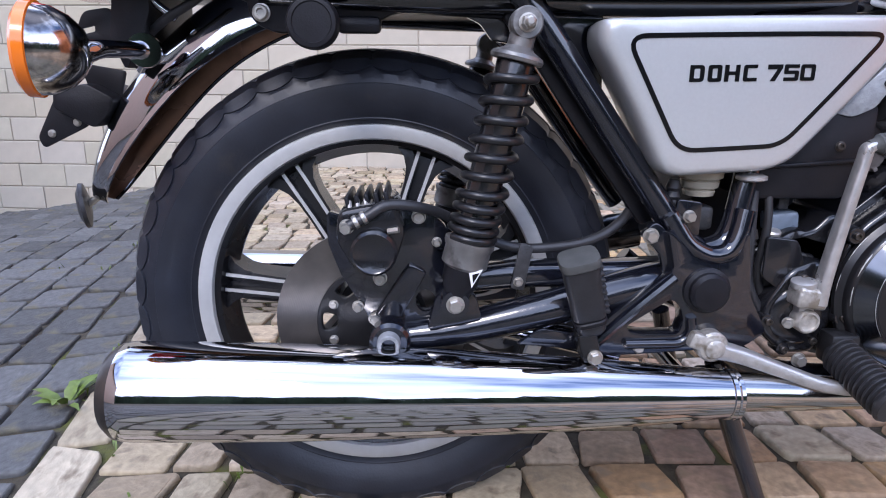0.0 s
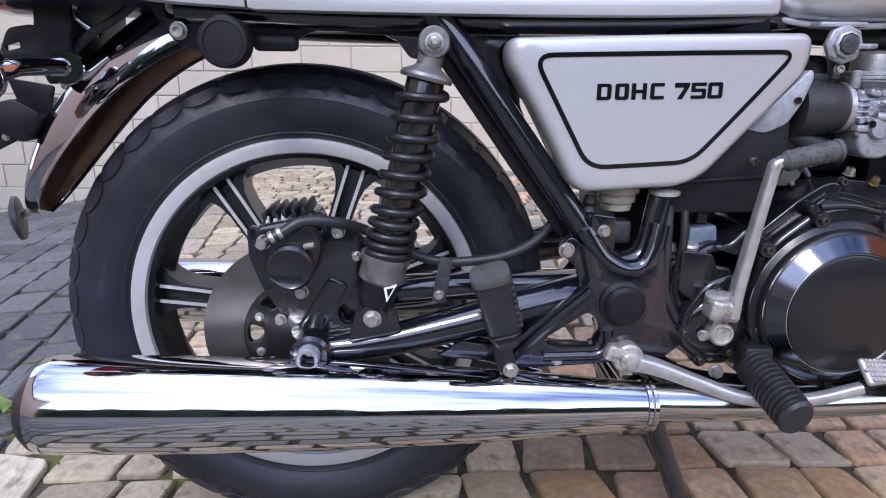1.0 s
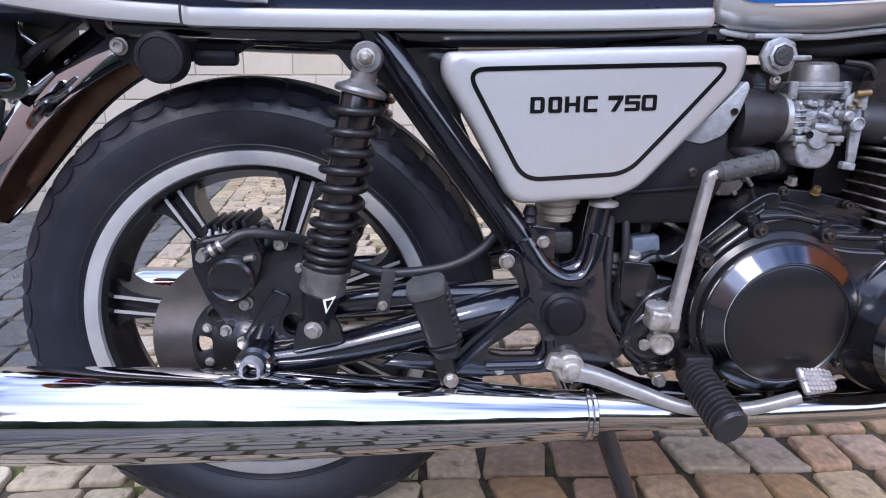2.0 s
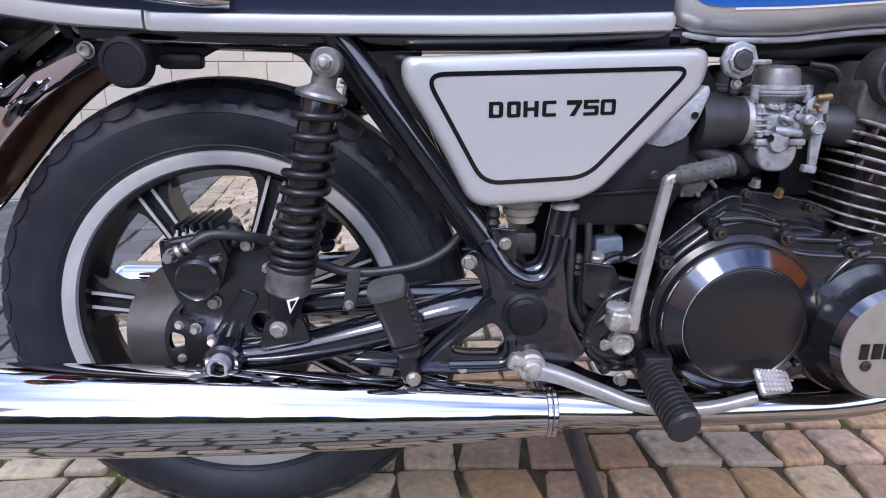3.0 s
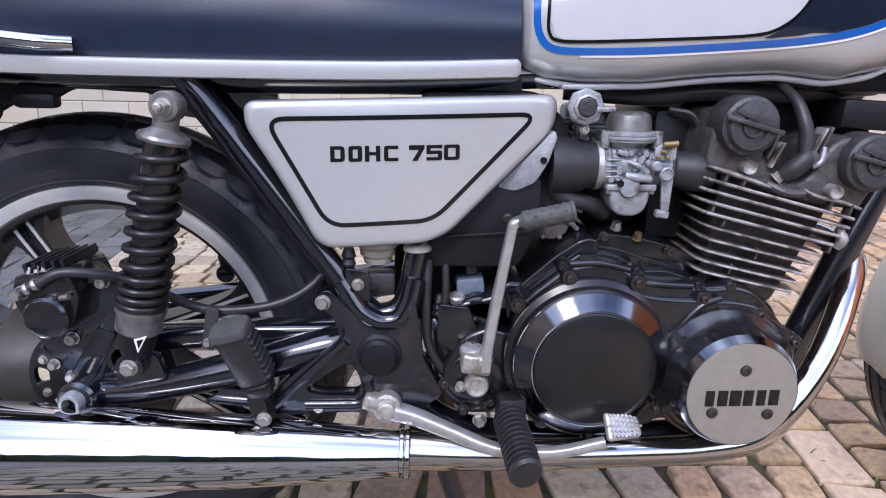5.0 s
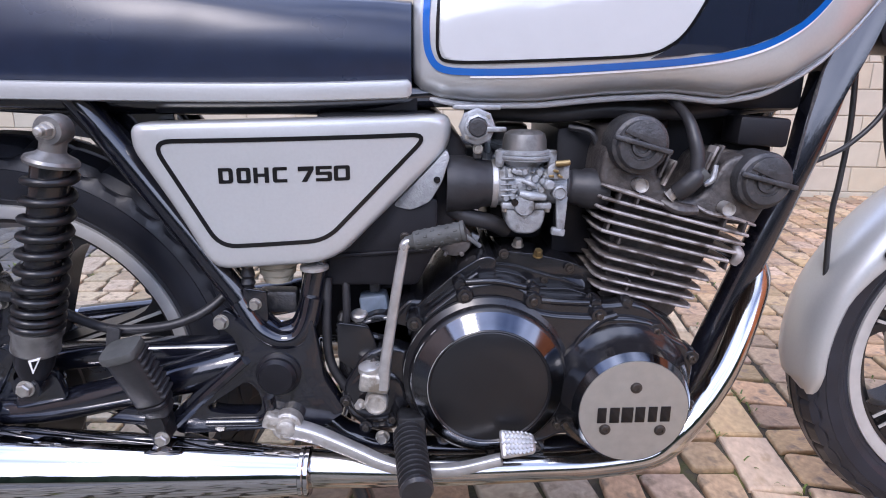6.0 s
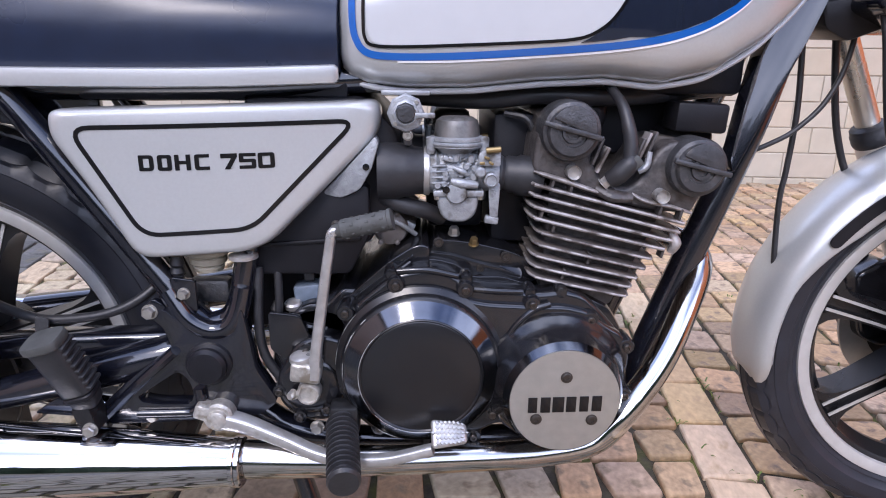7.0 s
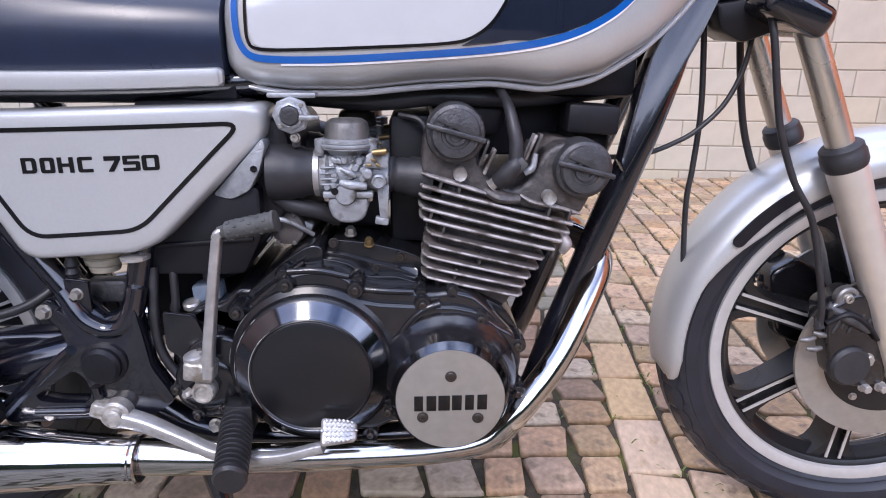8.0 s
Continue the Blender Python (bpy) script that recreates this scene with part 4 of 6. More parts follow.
part("polished_bevel", lathe(B(), [(0.0699, 0.0455), (0.0702, 0.0462), (0.0645, 0.0573), (0.0641, 0.0567)], ac, (0, -1, 0), 96, ring=True), RINGMETAL, al, "polished bevel round the cover")
for dx, dz in ((0.0, 0.031), (-0.0325, -0.022), (0.0325, -0.0235)):
    part("cover_screw", bolt(B(), (ac[0] + dx, ac[1] - 0.0575, ac[2] + dz), 0.0068, 0.003, socket=True), DISC, al)
for k, w in enumerate((0.0105, 0.0115, 0.0135, 0.0115, 0.0105, 0.0115)):
    part("lettering_bar", box(B(), (ac[0] - 0.0372 + k * 0.01485, ac[1] - 0.0582, ac[2] - 0.004 + 0.0003 * k), (w, 0.0014, 0.0195), 0.0005), LINE, al, "dark lettering bar")
screws = [(0.5565, 0.434), (0.6165, 0.4685), (0.6985, 0.4625), (0.779, 0.4435), (0.556, 0.335), (0.594, 0.28), (0.653, 0.264), (0.712, 0.266), (0.735, 0.298), (0.735, 0.332), (0.85, 0.424), (0.897, 0.388), (0.9, 0.322)]
for x, z in screws:
    part("cover_boss", lathe(B(), [(0.0105, 0), (0.0105, 0.031), (0.009, 0.0335), (0.001, 0.0335)], (x, -0.155, z), (0, -1, 0), 20), ENGINE, cv)
    part("cover_screw", bolt(B(), (x, -0.188, z), 0.0056, 0.005, washer=False, socket=True), DISC, cv)
for x, z in ((0.611, 0.479), (0.7, 0.472), (0.777, 0.455), (0.815, 0.455)):
    part("boss_bump", lathe(B(), [(0.0085, 0), (0.0085, 0.018), (0.006, 0.022), (0.001, 0.023)], (x, -0.157, z), (0, -1, 0), 18), ENGINE, cv)
# gear shaft cover
gs = part("kick_cover", plate(B(), rounded([(0.468, 0.346), (0.47, 0.308), (0.498, 0.284), (0.535, 0.284), (0.556, 0.33), (0.556, 0.392), (0.525, 0.402), (0.492, 0.388)], 0.012), -0.176, -0.14, 0.006, segs=3), ENGINE, bike)
part("shaft_ring", lathe(B(), [(0.036, 0), (0.036, 0.004), (0.032, 0.007), (0.018, 0.007)], (0.51, -0.174, 0.334), (0, -1, 0), 36), ENGINE, gs)
for x, z in ((0.4715, 0.328), (0.507, 0.382), (0.495, 0.292), (0.529, 0.303)):
    part("cover_boss", lathe(B(), [(0.008, 0), (0.008, 0.02), (0.001, 0.021)], (x, -0.16, z), (0, -1, 0), 16), ENGINE, gs)
    part("cover_screw", bolt(B(), (x, -0.18, z), 0.0055, 0.005, washer=False, socket=True), DISC, gs)
rc = part("rear_case", plate(B(), rounded([(0.484, 0.3), (0.478, 0.36), (0.478, 0.402), (0.49, 0.424), (0.53, 0.432), (0.548, 0.452), (0.575, 0.45), (0.57, 0.3)], 0.008), -0.15, 0.15, 0.006, segs=3), ENGINE, bike)
part("case_web", sweep(B(), [(0.485, -0.152, 0.412), (0.505, -0.155, 0.405), (0.53, -0.154, 0.4)], [0.003, 0.005, 0.003], 8, 4), ENGINE, rc)
part("oil_filler", lathe(B(), [(0.006, -0.01), (0.006, 0.004), (0.0105, 0.005), (0.011, 0.011), (0.009, 0.0135), (0.001, 0.014)], (0.486, -0.135, 0.417), (0, -0.2, 1), 24), LEVER, eng)
# stepped upper case, ribbed flank and breather cover
up = part("upper_case", plate(B(), rounded([(0.64, 0.45), (0.648, 0.485), (0.668, 0.5085), (0.709, 0.5045), (0.755, 0.4935), (0.79, 0.48), (0.83, 0.455)], 0.006), -0.128, 0.16, 0.005, segs=3), ENGINE, bike)
part("case_step", plate(B(), rounded([(0.65, 0.45), (0.656, 0.4945), (0.685, 0.4905), (0.717, 0.4805), (0.745, 0.4735), (0.79, 0.455)], 0.005), -0.136, -0.12, 0.004, segs=3), ENGINE, up)
part("case_step", plate(B(), rounded([(0.65, 0.445), (0.653, 0.4895), (0.671, 0.4875), (0.689, 0.4825), (0.703, 0.472), (0.712, 0.466), (0.747, 0.466), (0.774, 0.458), (0.785, 0.445)], 0.005), -0.148, -0.125, 0.004, segs=3), ENGINE, up)
for x, z in ((0.668, 0.506), (0.752, 0.488), (0.72, 0.473)):
    part("case_screw", bolt(B(), (x, -0.133, z), 0.0062, 0.007, socket=True), DISC, up)
part("union_nut", bolt(B(), (0.688, -0.115, 0.512), 0.0078, 0.01, (0, -0.3, 1)), ZINC, up)
part("union", bolt(B(), (0.712, -0.128, 0.502), 0.0065, 0.01, (0, -0.5, 1)), BRASS, up)
oval = lathe(B(), [(0.019, 0), (0.0185, 0.005), (0.016, 0.0072), (0.0135, 0.0065), (0.001, 0.007)], (0, 0, 0), (0, 0, 1), 28)
bmesh.ops.scale(oval, verts=oval.verts, vec=(1.0, 0.75, 1.0))
part("oval_cover", spin(oval, pose(0.757, -0.128, 0.462, 48, 8, 0)), ENGINE, up)
flank = [(0.548, 0.4), (0.546, 0.432), (0.579, 0.462), (0.607, 0.487), (0.634, 0.505), (0.647, 0.5085), (0.657, 0.505), (0.656, 0.47), (0.6, 0.43)]
fl = part("ribbed_flank", plate(B(), rounded(flank, 0.008), -0.152, 0.12, 0.006, segs=3), ENGINE, bike, "black case flank with a row of short ribs")
for k in range(15):
    t = k / 14
    part("short_rib", box(B(), (0.572 + 0.062 * t, -0.1525, 0.4465 + 0.0455 * t), (0.0022, 0.004, 0.009), 0.0007, (0, 36, 0), 1), ENGINE, fl)
part("flank_lip", sweep(B(), [(0.56, -0.155, 0.43), (0.59, -0.156, 0.451), (0.612, -0.156, 0.471), (0.634, -0.156, 0.488)], 0.0028, 8, 4), ENGINE, fl)
st = part("starter_motor", lathe(B(), [(0.012, 0), (0.022, 0.004), (0.024, 0.016), (0.024, 0.12), (0.018, 0.14)], (0.606, -0.115, 0.519), (0.15, 1, 0), 26), FIN, bike, "dusty grey starter motor")
for k in range(6):
    q = k * 60
    part("motor_rib", box(B(), (0.606 + 0.021 * math.cos(radians(q)), -0.112, 0.519 + 0.021 * math.sin(radians(q))), (0.006, 0.012, 0.006), 0.0015, (0, -q, 0)), FIN, st)
part("terminal_strap", sweep(B(), [(0.58, -0.12, 0.525), (0.595, -0.128, 0.535), (0.615, -0.125, 0.53), (0.64, -0.11, 0.51)], 0.003, 8), CAST, st, "pale grey strap")
for x, z, w in ((0.632, 0.52, 0.014), (0.575, 0.507, 0.02), (0.643, 0.536, 0.01)):
    part("terminal_block", box(B(), (x, -0.1, z), (w, 0.016, 0.011), 0.002, (0, 25, 0)), CAST, st)

# cylinders and head, leaning forward
LEAN_M = Matrix.Translation((0.86, 0, 0.46)) @ Matrix.Rotation(radians(14), 4, "Y")
bl = part("cylinder_block", spin(plate(B(), rounded([(-0.06, -0.03), (0.035, -0.03), (0.062, 0.12), (-0.09, 0.12)], 0.008), -0.14, 0.14, 0.006), LEAN_M), HEADPAINT, bike, "dusty finned cylinder block with bare fin edges")
FINS = [(0.7793, 0.9076, 0.4711), (0.7793, 0.9115, 0.4844), (0.78, 0.918, 0.4976), (0.7825, 0.9275, 0.5117), (0.7855, 0.9345, 0.526), (0.7775, 0.9482, 0.5443), (0.7765, 0.9564, 0.5579), (0.7765, 0.9647, 0.5713), (0.777, 0.9685, 0.5838)]
for k, (x0, x1, z0) in enumerate(FINS):
    lean = Matrix.Translation((x0, 0, z0)) @ Matrix.Rotation(radians(12.6 + 0.22 * k), 4, "Y")
    w = x1 - x0
    fin = plate(B(), rounded([(0, -0.163), (w, -0.163), (w, 0.163), (0, 0.163)], 0.018), -0.0013, 0.0013, 0.0006)
    bmesh.ops.transform(fin, verts=fin.verts, matrix=Matrix.Rotation(radians(-90), 4, "X"))
    part("cooling_fin", spin(fin, lean), FIN, bl)
    rim = [(-0.0004, -0.11), (-0.0004, -0.146), (0.005, -0.158), (0.018, -0.1637), (w - 0.018, -0.1637), (w - 0.005, -0.158), (w + 0.0004, -0.146), (w + 0.0004, -0.11)]
    edge = sweep(B(), [(x, y, 0) for x, y in rim], 0.0017 if k < 5 else 0.0022, 6, 2)
    part("bare_edge", spin(edge, lean), WORNFIN, bl, "bare metal fin edge")
for x, z in ((0.801, 0.586), (0.823, 0.58), (0.932, 0.553), (0.957, 0.547), (0.79, 0.55), (0.805, 0.532), (0.94, 0.5), (0.85, 0.492), (0.82, 0.473)):
    part("fin_web", box(B(), (x, -0.153, z), (0.0035, 0.015, 0.014), 0.001, (0, 13, 0)), HEADPAINT, bl)
part("stud_boss", sweep(B(), [(0.952, -0.15, 0.524), (0.957, -0.153, 0.51), (0.953, -0.15, 0.498)], [0.004, 0.0075, 0.005], 10, 4), WORNFIN, bl, "rough bare stud boss")
head = [(0.777, 0.608), (0.78, 0.635), (0.792, 0.664), (0.842, 0.664), (0.85, 0.638), (0.846, 0.612), (0.856, 0.596), (0.866, 0.583), (0.889, 0.578), (0.903, 0.585), (0.914, 0.603), (0.924, 0.623), (0.942, 0.634), (0.985, 0.63), (0.99, 0.585), (0.972, 0.547), (0.94, 0.549), (0.9, 0.556), (0.86, 0.566), (0.82, 0.58), (0.78, 0.594)]
hd = part("cylinder_head", plate(B(), rounded(head, 0.007), -0.153, 0.16, 0.006, segs=3), HEADPAINT, bike, "black twin-cam cylinder head with worn paint")
part("cam_box", spin(box(B(), (-0.055, 0.03, 0.19), (0.066, 0.22, 0.056), 0.02, (0, 0, 0), 3), LEAN_M), MATT, hd)
part("cam_box", spin(box(B(), (0.09, 0.03, 0.19), (0.066, 0.22, 0.056), 0.02, (0, 0, 0), 3), LEAN_M), MATT, hd)
part("worn_ledge", sweep(B(), [(0.778, -0.156, 0.5985), (0.798, -0.159, 0.5925), (0.82, -0.159, 0.586), (0.842, -0.159, 0.5785), (0.855, -0.157, 0.574)], [0.003, 0.005, 0.005, 0.0045, 0.003], 10, 4, flat=0.6), WORNFIN, hd, "rubbed bare ledge of the head")
part("worn_ledge", sweep(B(), [(0.896, -0.156, 0.572), (0.912, -0.159, 0.564), (0.94, -0.158, 0.558), (0.971, -0.155, 0.5485)], [0.003, 0.0045, 0.0045, 0.003], 10, 4, flat=0.6), WORNFIN, hd, "rubbed bare ledge of the head")
part("plug_shelf", sweep(B(), [(0.855, -0.15, 0.578), (0.872, -0.158, 0.57), (0.895, -0.158, 0.568)], [0.008, 0.0115, 0.008], 12, 4, flat=0.7), HEADPAINT, hd)
for x, z, lean in ((0.851, 0.622, 20), (0.858, 0.612, 24), (0.843, 0.634, 16), (0.899, 0.622, 22), (0.906, 0.629, 22), (0.913, 0.63, 20)):
    part("head_finger", box(B(), (x, -0.15, z), (0.0035, 0.022, 0.032), 0.001, (0, lean, 0)), WORNFIN if x in (0.906, 0.858) else HEADPAINT, hd)
for x, z, tilt in ((0.817, 0.6455, 15), (0.9685, 0.6045, 14)):
    cp = part("cam_cap", lathe(B(), [(0.0345, -0.03), (0.0345, 0.006), (0.033, 0.0105), (0.029, 0.0125), (0.028, 0.0165), (0.0262, 0.0185), (0.0172, 0.0188), (0.0165, 0.0165), (0.013, 0.0165), (0.0122, 0.0192), (0.0085, 0.0192), (0.008, 0.0168), (0.001, 0.0168)], (x, -0.158, z), (0, -1, 0), 48), DARKCAST, bike, "round black cam end cap")
    part("cap_bar", box(B(), (x, -0.1782, z + 0.002), (0.071, 0.006, 0.0062), 0.002, (0, tilt, 0)), DARKCAST, cp)
    half = [(x + 0.0262 * math.cos(radians(q)), z + 0.003 + 0.0262 * math.sin(radians(q))) for q in range(-17, 152, 8)]
    part("cap_face", plate(B(), half, -0.1785, -0.172, 0.001), DARKCAST, cp)
for x, z in ((0.823, 0.5985), (0.93, 0.5705)):
    part("head_plug", lathe(B(), [(0.0082, 0), (0.0082, 0.016), (0.0075, 0.0092), (0.001, 0.0095)], (x, -0.153, z), (0, -1, 0), 20), LEVER, hd, "bright round head plug")
pc = part("plug_cap", sweep(B(), [(0.868, -0.158, 0.5885), (0.877, -0.163, 0.597), (0.887, -0.165, 0.6085), (0.8885, -0.162, 0.615)], [0.0105, 0.0118, 0.0112, 0.0085], 16), RUBBER, bike, "black spark plug cap with lead")
part("plug_hex", bolt(B(), (0.862, -0.154, 0.5825), 0.0092, 0.01, (0.62, -0.25, 0.7)), LEVER, pc, "bright spark plug hexagon")
part("cap_clip", box(B(), (0.893, -0.166, 0.611), (0.014, 0.016, 0.014), 0.003, (0, -40, 0)), CAPRUBBER, pc)
part("plug_lead", sweep(B(), [(0.8885, -0.162, 0.615), (0.8885, -0.16, 0.632), (0.885, -0.155, 0.652), (0.88, -0.14, 0.675), (0.87, -0.1, 0.7)], [0.0088, 0.0086, 0.008, 0.0065, 0.005], 12), RUBBER, pc, "grey-black plug lead")
part("lead_bracket", sweep(B(), [(0.9, -0.158, 0.6), (0.909, -0.16, 0.606), (0.912, -0.158, 0.622)], [0.007, 0.006, 0.005], 10, flat=0.7), CAST, hd)
part("coil_area_box", box(B(), (0.992, -0.085, 0.657), (0.066, 0.05, 0.036), 0.005, (0, 3, 0)), MATT, bike, "black ignition coil box")

# carburettors
crng = random.Random(4)
for y in (-0.14, 0.0, 0.14):
    cb2 = part("carburettor", box(B(), (0.69, y + 0.004, 0.603), (0.05, 0.04, 0.044), 0.008, (0, 0, 0), 3), CAST, bike, "grey cast carburettor")
    part("throat", lathe(B(), [(0.0255, -0.042), (0.0255, -0.03), (0.022, -0.026), (0.021, 0.02), (0.0235, 0.026), (0.0235, 0.042)], (0.695, y, 0.602), (1, 0, 0), 32), CAST, cb2)
    part("cap_flange", lathe(B(), [(0.029, 0), (0.0325, 0.0015), (0.0325, 0.0055), (0.0305, 0.007), (0.0325, 0.0085), (0.0325, 0.0115), (0.028, 0.013)], (0.689, y, 0.63), (0, 0, 1), 36), CAST, cb2)
    part("vacuum_cap", lathe(B(), [(0.0265, 0), (0.0255, 0.012), (0.0235, 0.019), (0.018, 0.0225), (0.001, 0.0235)], (0.689, y, 0.642), (0, 0, 1), 36), WEATHERED, cb2, "dull grey domed carburettor top")
    part("cap_rib", lathe(B(), [(0.0335, 0), (0.0345, 0.001), (0.0345, 0.003), (0.033, 0.004)], (0.689, y, 0.6335), (0, 0, 1), 36), CAST, cb2)
    part("neck", lathe(B(), [(0.02, 0), (0.0185, 0.008), (0.0195, 0.016), (0.028, 0.024)], (0.688, y, 0.608), (0, 0, 1), 30), CAST, cb2)
    prof = [(-0.0235, 0.0), (0.0235, 0.0), (0.0235, -0.012), (0.019, -0.025), (0.009, -0.0315), (-0.009, -0.0315), (-0.019, -0.025), (-0.0235, -0.012)]
    part("float_bowl", plate(B(), rounded([(0.69 + px, 0.577 + pz) for px, pz in prof], 0.006), y - 0.024, y + 0.024, 0.004, segs=3), CAST, cb2)
    part("bowl_flange", box(B(), (0.6905, y, 0.58), (0.058, 0.056, 0.0075), 0.002), CAST, cb2)
    for dx in (-0.025, 0.025):
        part("bowl_screw", bolt(B(), (0.6905 + dx, y - 0.022, 0.577), 0.004, 0.005, (0, 0, -1), washer=False), ZINC, cb2)
        part("flange_lug", lathe(B(), [(0.005, -0.006), (0.0055, 0), (0.0055, 0.012), (0.004, 0.0135)], (0.689 + dx * 1.22, y - 0.015, 0.63), (0, 0, 1), 14), CAST, cb2)
    part("inlet_clamp", lathe(B(), [(0.026, 0), (0.0285, 0.001), (0.0285, 0.007), (0.026, 0.008)], (0.65, y, 0.602), (1, 0, 0), 32), LEVER, cb2, "bright hose clamp")
    part("inlet_rubber", lathe(B(), [(0.0335, -0.05), (0.0335, -0.03), (0.031, -0.02), (0.031, -0.012), (0.028, -0.008), (0.027, 0.006)], (0.648, y, 0.602), (1, 0, 0), 36), RUBBER, cb2, "black rubber intake boot")
    part("outlet_rubber", lathe(B(), [(0.02, 0), (0.0215, 0.006), (0.019, 0.01), (0.0215, 0.014), (0.0215, 0.024), (0.024, 0.028), (0.024, 0.055)], (0.734, y, 0.6), (1, 0, -0.1), 30), RUBBER, cb2)
    part("mixture_boss", lathe(B(), [(0.0085, 0), (0.0085, 0.016), (0.0065, 0.018), (0.0055, 0.016), (0.001, 0.016)], (0.7265, y - 0.02, 0.597), (0, -1, 0), 20), CAST, cb2)
    part("throttle_spindle", lathe(B(), [(0.006, 0), (0.006, 0.02), (0.004, 0.022), (0.001, 0.022)], (0.714, y - 0.018, 0.606), (0, -1, 0), 16), CAST, cb2)
    part("fuel_gallery", sweep(B(), [(0.682, y - 0.026, 0.594), (0.694, y - 0.028, 0.592), (0.712, y - 0.026, 0.59)], [0.0045, 0.0058, 0.0045], 12), CAST, cb2)
    part("choke_shaft", sweep(B(), [(0.684, y - 0.027, 0.61), (0.694, y - 0.03, 0.606), (0.7, y - 0.028, 0.602)], [0.0025, 0.0034, 0.0025], 10), CAST, cb2)
    part("linkage_plate", plate(B(), rounded([(0.712, 0.612), (0.737, 0.612), (0.737, 0.63), (0.724, 0.634), (0.712, 0.626)], 0.003), y - 0.031, y - 0.028, 0.0008), CAST, cb2)
    for q in range(3):
        part("linkage", box(B(), (0.716 + 0.005 * q, y - 0.034, 0.616 + 0.006 * (q % 2)), (0.006, 0.004, 0.003), 0.0008, (0, 15 * q, 0)), BRASS, cb2, "brass throttle linkage")
    part("spring", lathe(B(), [(0.0035, 0), (0.0035, 0.016), (0.002, 0.017)], (0.72, y - 0.034, 0.63), (1, 0, 0.1), 12), BRASS, cb2)
    part("bracket_leg", plate(B(), rounded([(0.724, 0.592), (0.738, 0.592), (0.736, 0.552), (0.727, 0.552)], 0.003), y - 0.028, y - 0.022, 0.001), CAST, cb2)
    part("bracket_foot", box(B(), (0.729, y - 0.024, 0.549), (0.016, 0.01, 0.009), 0.002, (0, 8, 0)), CAST, cb2)
    for q in range(4):
        part("bell_rib", box(B(), (0.668, y - 0.021, 0.592 + 0.0065 * q), (0.017, 0.012, 0.0022), 0.0008, (0, -3, 0), 1), CAST, cb2)
    part("bowl_arch", lathe(B(), [(0.0125, 0), (0.0125, 0.006), (0.011, 0.008), (0.001, 0.0082)], (0.688, y - 0.022, 0.5805), (0, -1, 0), 24), CAST, cb2)
    part("vent_hole", lathe(B(), [(0.0042, 0), (0.0042, 0.001), (0.001, 0.0011)], (0.676, y - 0.0305, 0.585), (0, -1, 0), 14), LINE, cb2, "dark round vent")
    for q in range(26):
        bx, bz = crng.uniform(0.664, 0.722), crng.uniform(0.587, 0.622)
        if q % 2:
            part("casting_boss", lathe(B(), [(0.0042, 0), (0.0042, 0.008), (0.003, 0.0095), (0.001, 0.0095)], (bx, y - 0.017, bz), (0, -1, 0), 12), CAST, cb2)
        else:
            part("casting_web", box(B(), (bx, y - 0.019, bz), (crng.uniform(0.003, 0.01), 0.013, crng.uniform(0.002, 0.006)), 0.0012, (0, crng.uniform(-40, 40), 0)), CAST, cb2)
    k = 1.03
    cb2.scale = (k, 1.0, k)
    cb2.location = (0.69 * (1 - k), 0.012, 0.603 * (1 - k) - 0.008)
# matt black filler added to keep the space under the tank dark
part("under_tank_filler", box(B(), (0.8, 0.0, 0.712), (0.5, 0.17, 0.06), 0.01), MATT, bike)
# no coil here: black block added to darken the gaps behind the head
part("coil_area_box", box(B(), (0.895, 0.05, 0.655), (0.21, 0.16, 0.11), 0.012), MATT, bike)
part("wiring_loom", sweep(B(), [(0.62, -0.07, 0.68), (0.72, -0.085, 0.675), (0.8, -0.09, 0.682), (0.9, -0.08, 0.68), (1.04, -0.04, 0.69)], 0.011, 12), RUBBER, bike, "black wiring loom under the tank")
# two added black blocks stand in for the shade behind the carburettors
part("carb_gap_filler", box(B(), (0.692, 0.02, 0.541), (0.075, 0.16, 0.07), 0.01), MATT, bike)
part("inlet_gap_filler", box(B(), (0.765, 0.02, 0.575), (0.056, 0.2, 0.17), 0.01), MATT, bike)
part("fuel_hose", sweep(B(), [(0.6, -0.125, 0.563), (0.622, -0.13, 0.553), (0.65, -0.125, 0.545), (0.672, -0.11, 0.532)], 0.0105, 12), RUBBER, bike, "black breather hose")
part("fuel_line", sweep(B(), [(0.75, -0.09, 0.66), (0.78, -0.1, 0.65), (0.79, -0.1, 0.6), (0.775, -0.09, 0.57)], 0.004, 8), RUBBER, bike)
# fuel tap
pt = part("fuel_tap", lathe(B(), [(0.02, 0), (0.0215, 0.002), (0.0215, 0.008), (0.0195, 0.01), (0.0155, 0.0105), (0.015, 0.015), (0.0125, 0.0165), (0.011, 0.0145), (0.001, 0.0145)], (0.629, -0.148, 0.664), (0, -1, 0), 8), CAST, bike, "grey alloy fuel tap")
part("tap_knob", lathe(B(), [(0.0105, 0), (0.0105, 0.004), (0.009, 0.0055), (0.001, 0.006)], (0.629, -0.161, 0.664), (0, -1, 0), 24), DARKCAST, pt)
part("tap_lever", box(B(), (0.649, -0.163, 0.662), (0.026, 0.004, 0.006), 0.002), CAST, pt)
part("tap_flange", box(B(), (0.629, -0.14, 0.686), (0.056, 0.02, 0.006), 0.002), CAST, pt)
for dx, dz in ((-0.012, -0.012), (0.012, 0.012)):
    part("tap_screw", bolt(B(), (0.629 + dx, -0.157, 0.664 + dz), 0.0035, 0.003, washer=False), ZINC, pt)
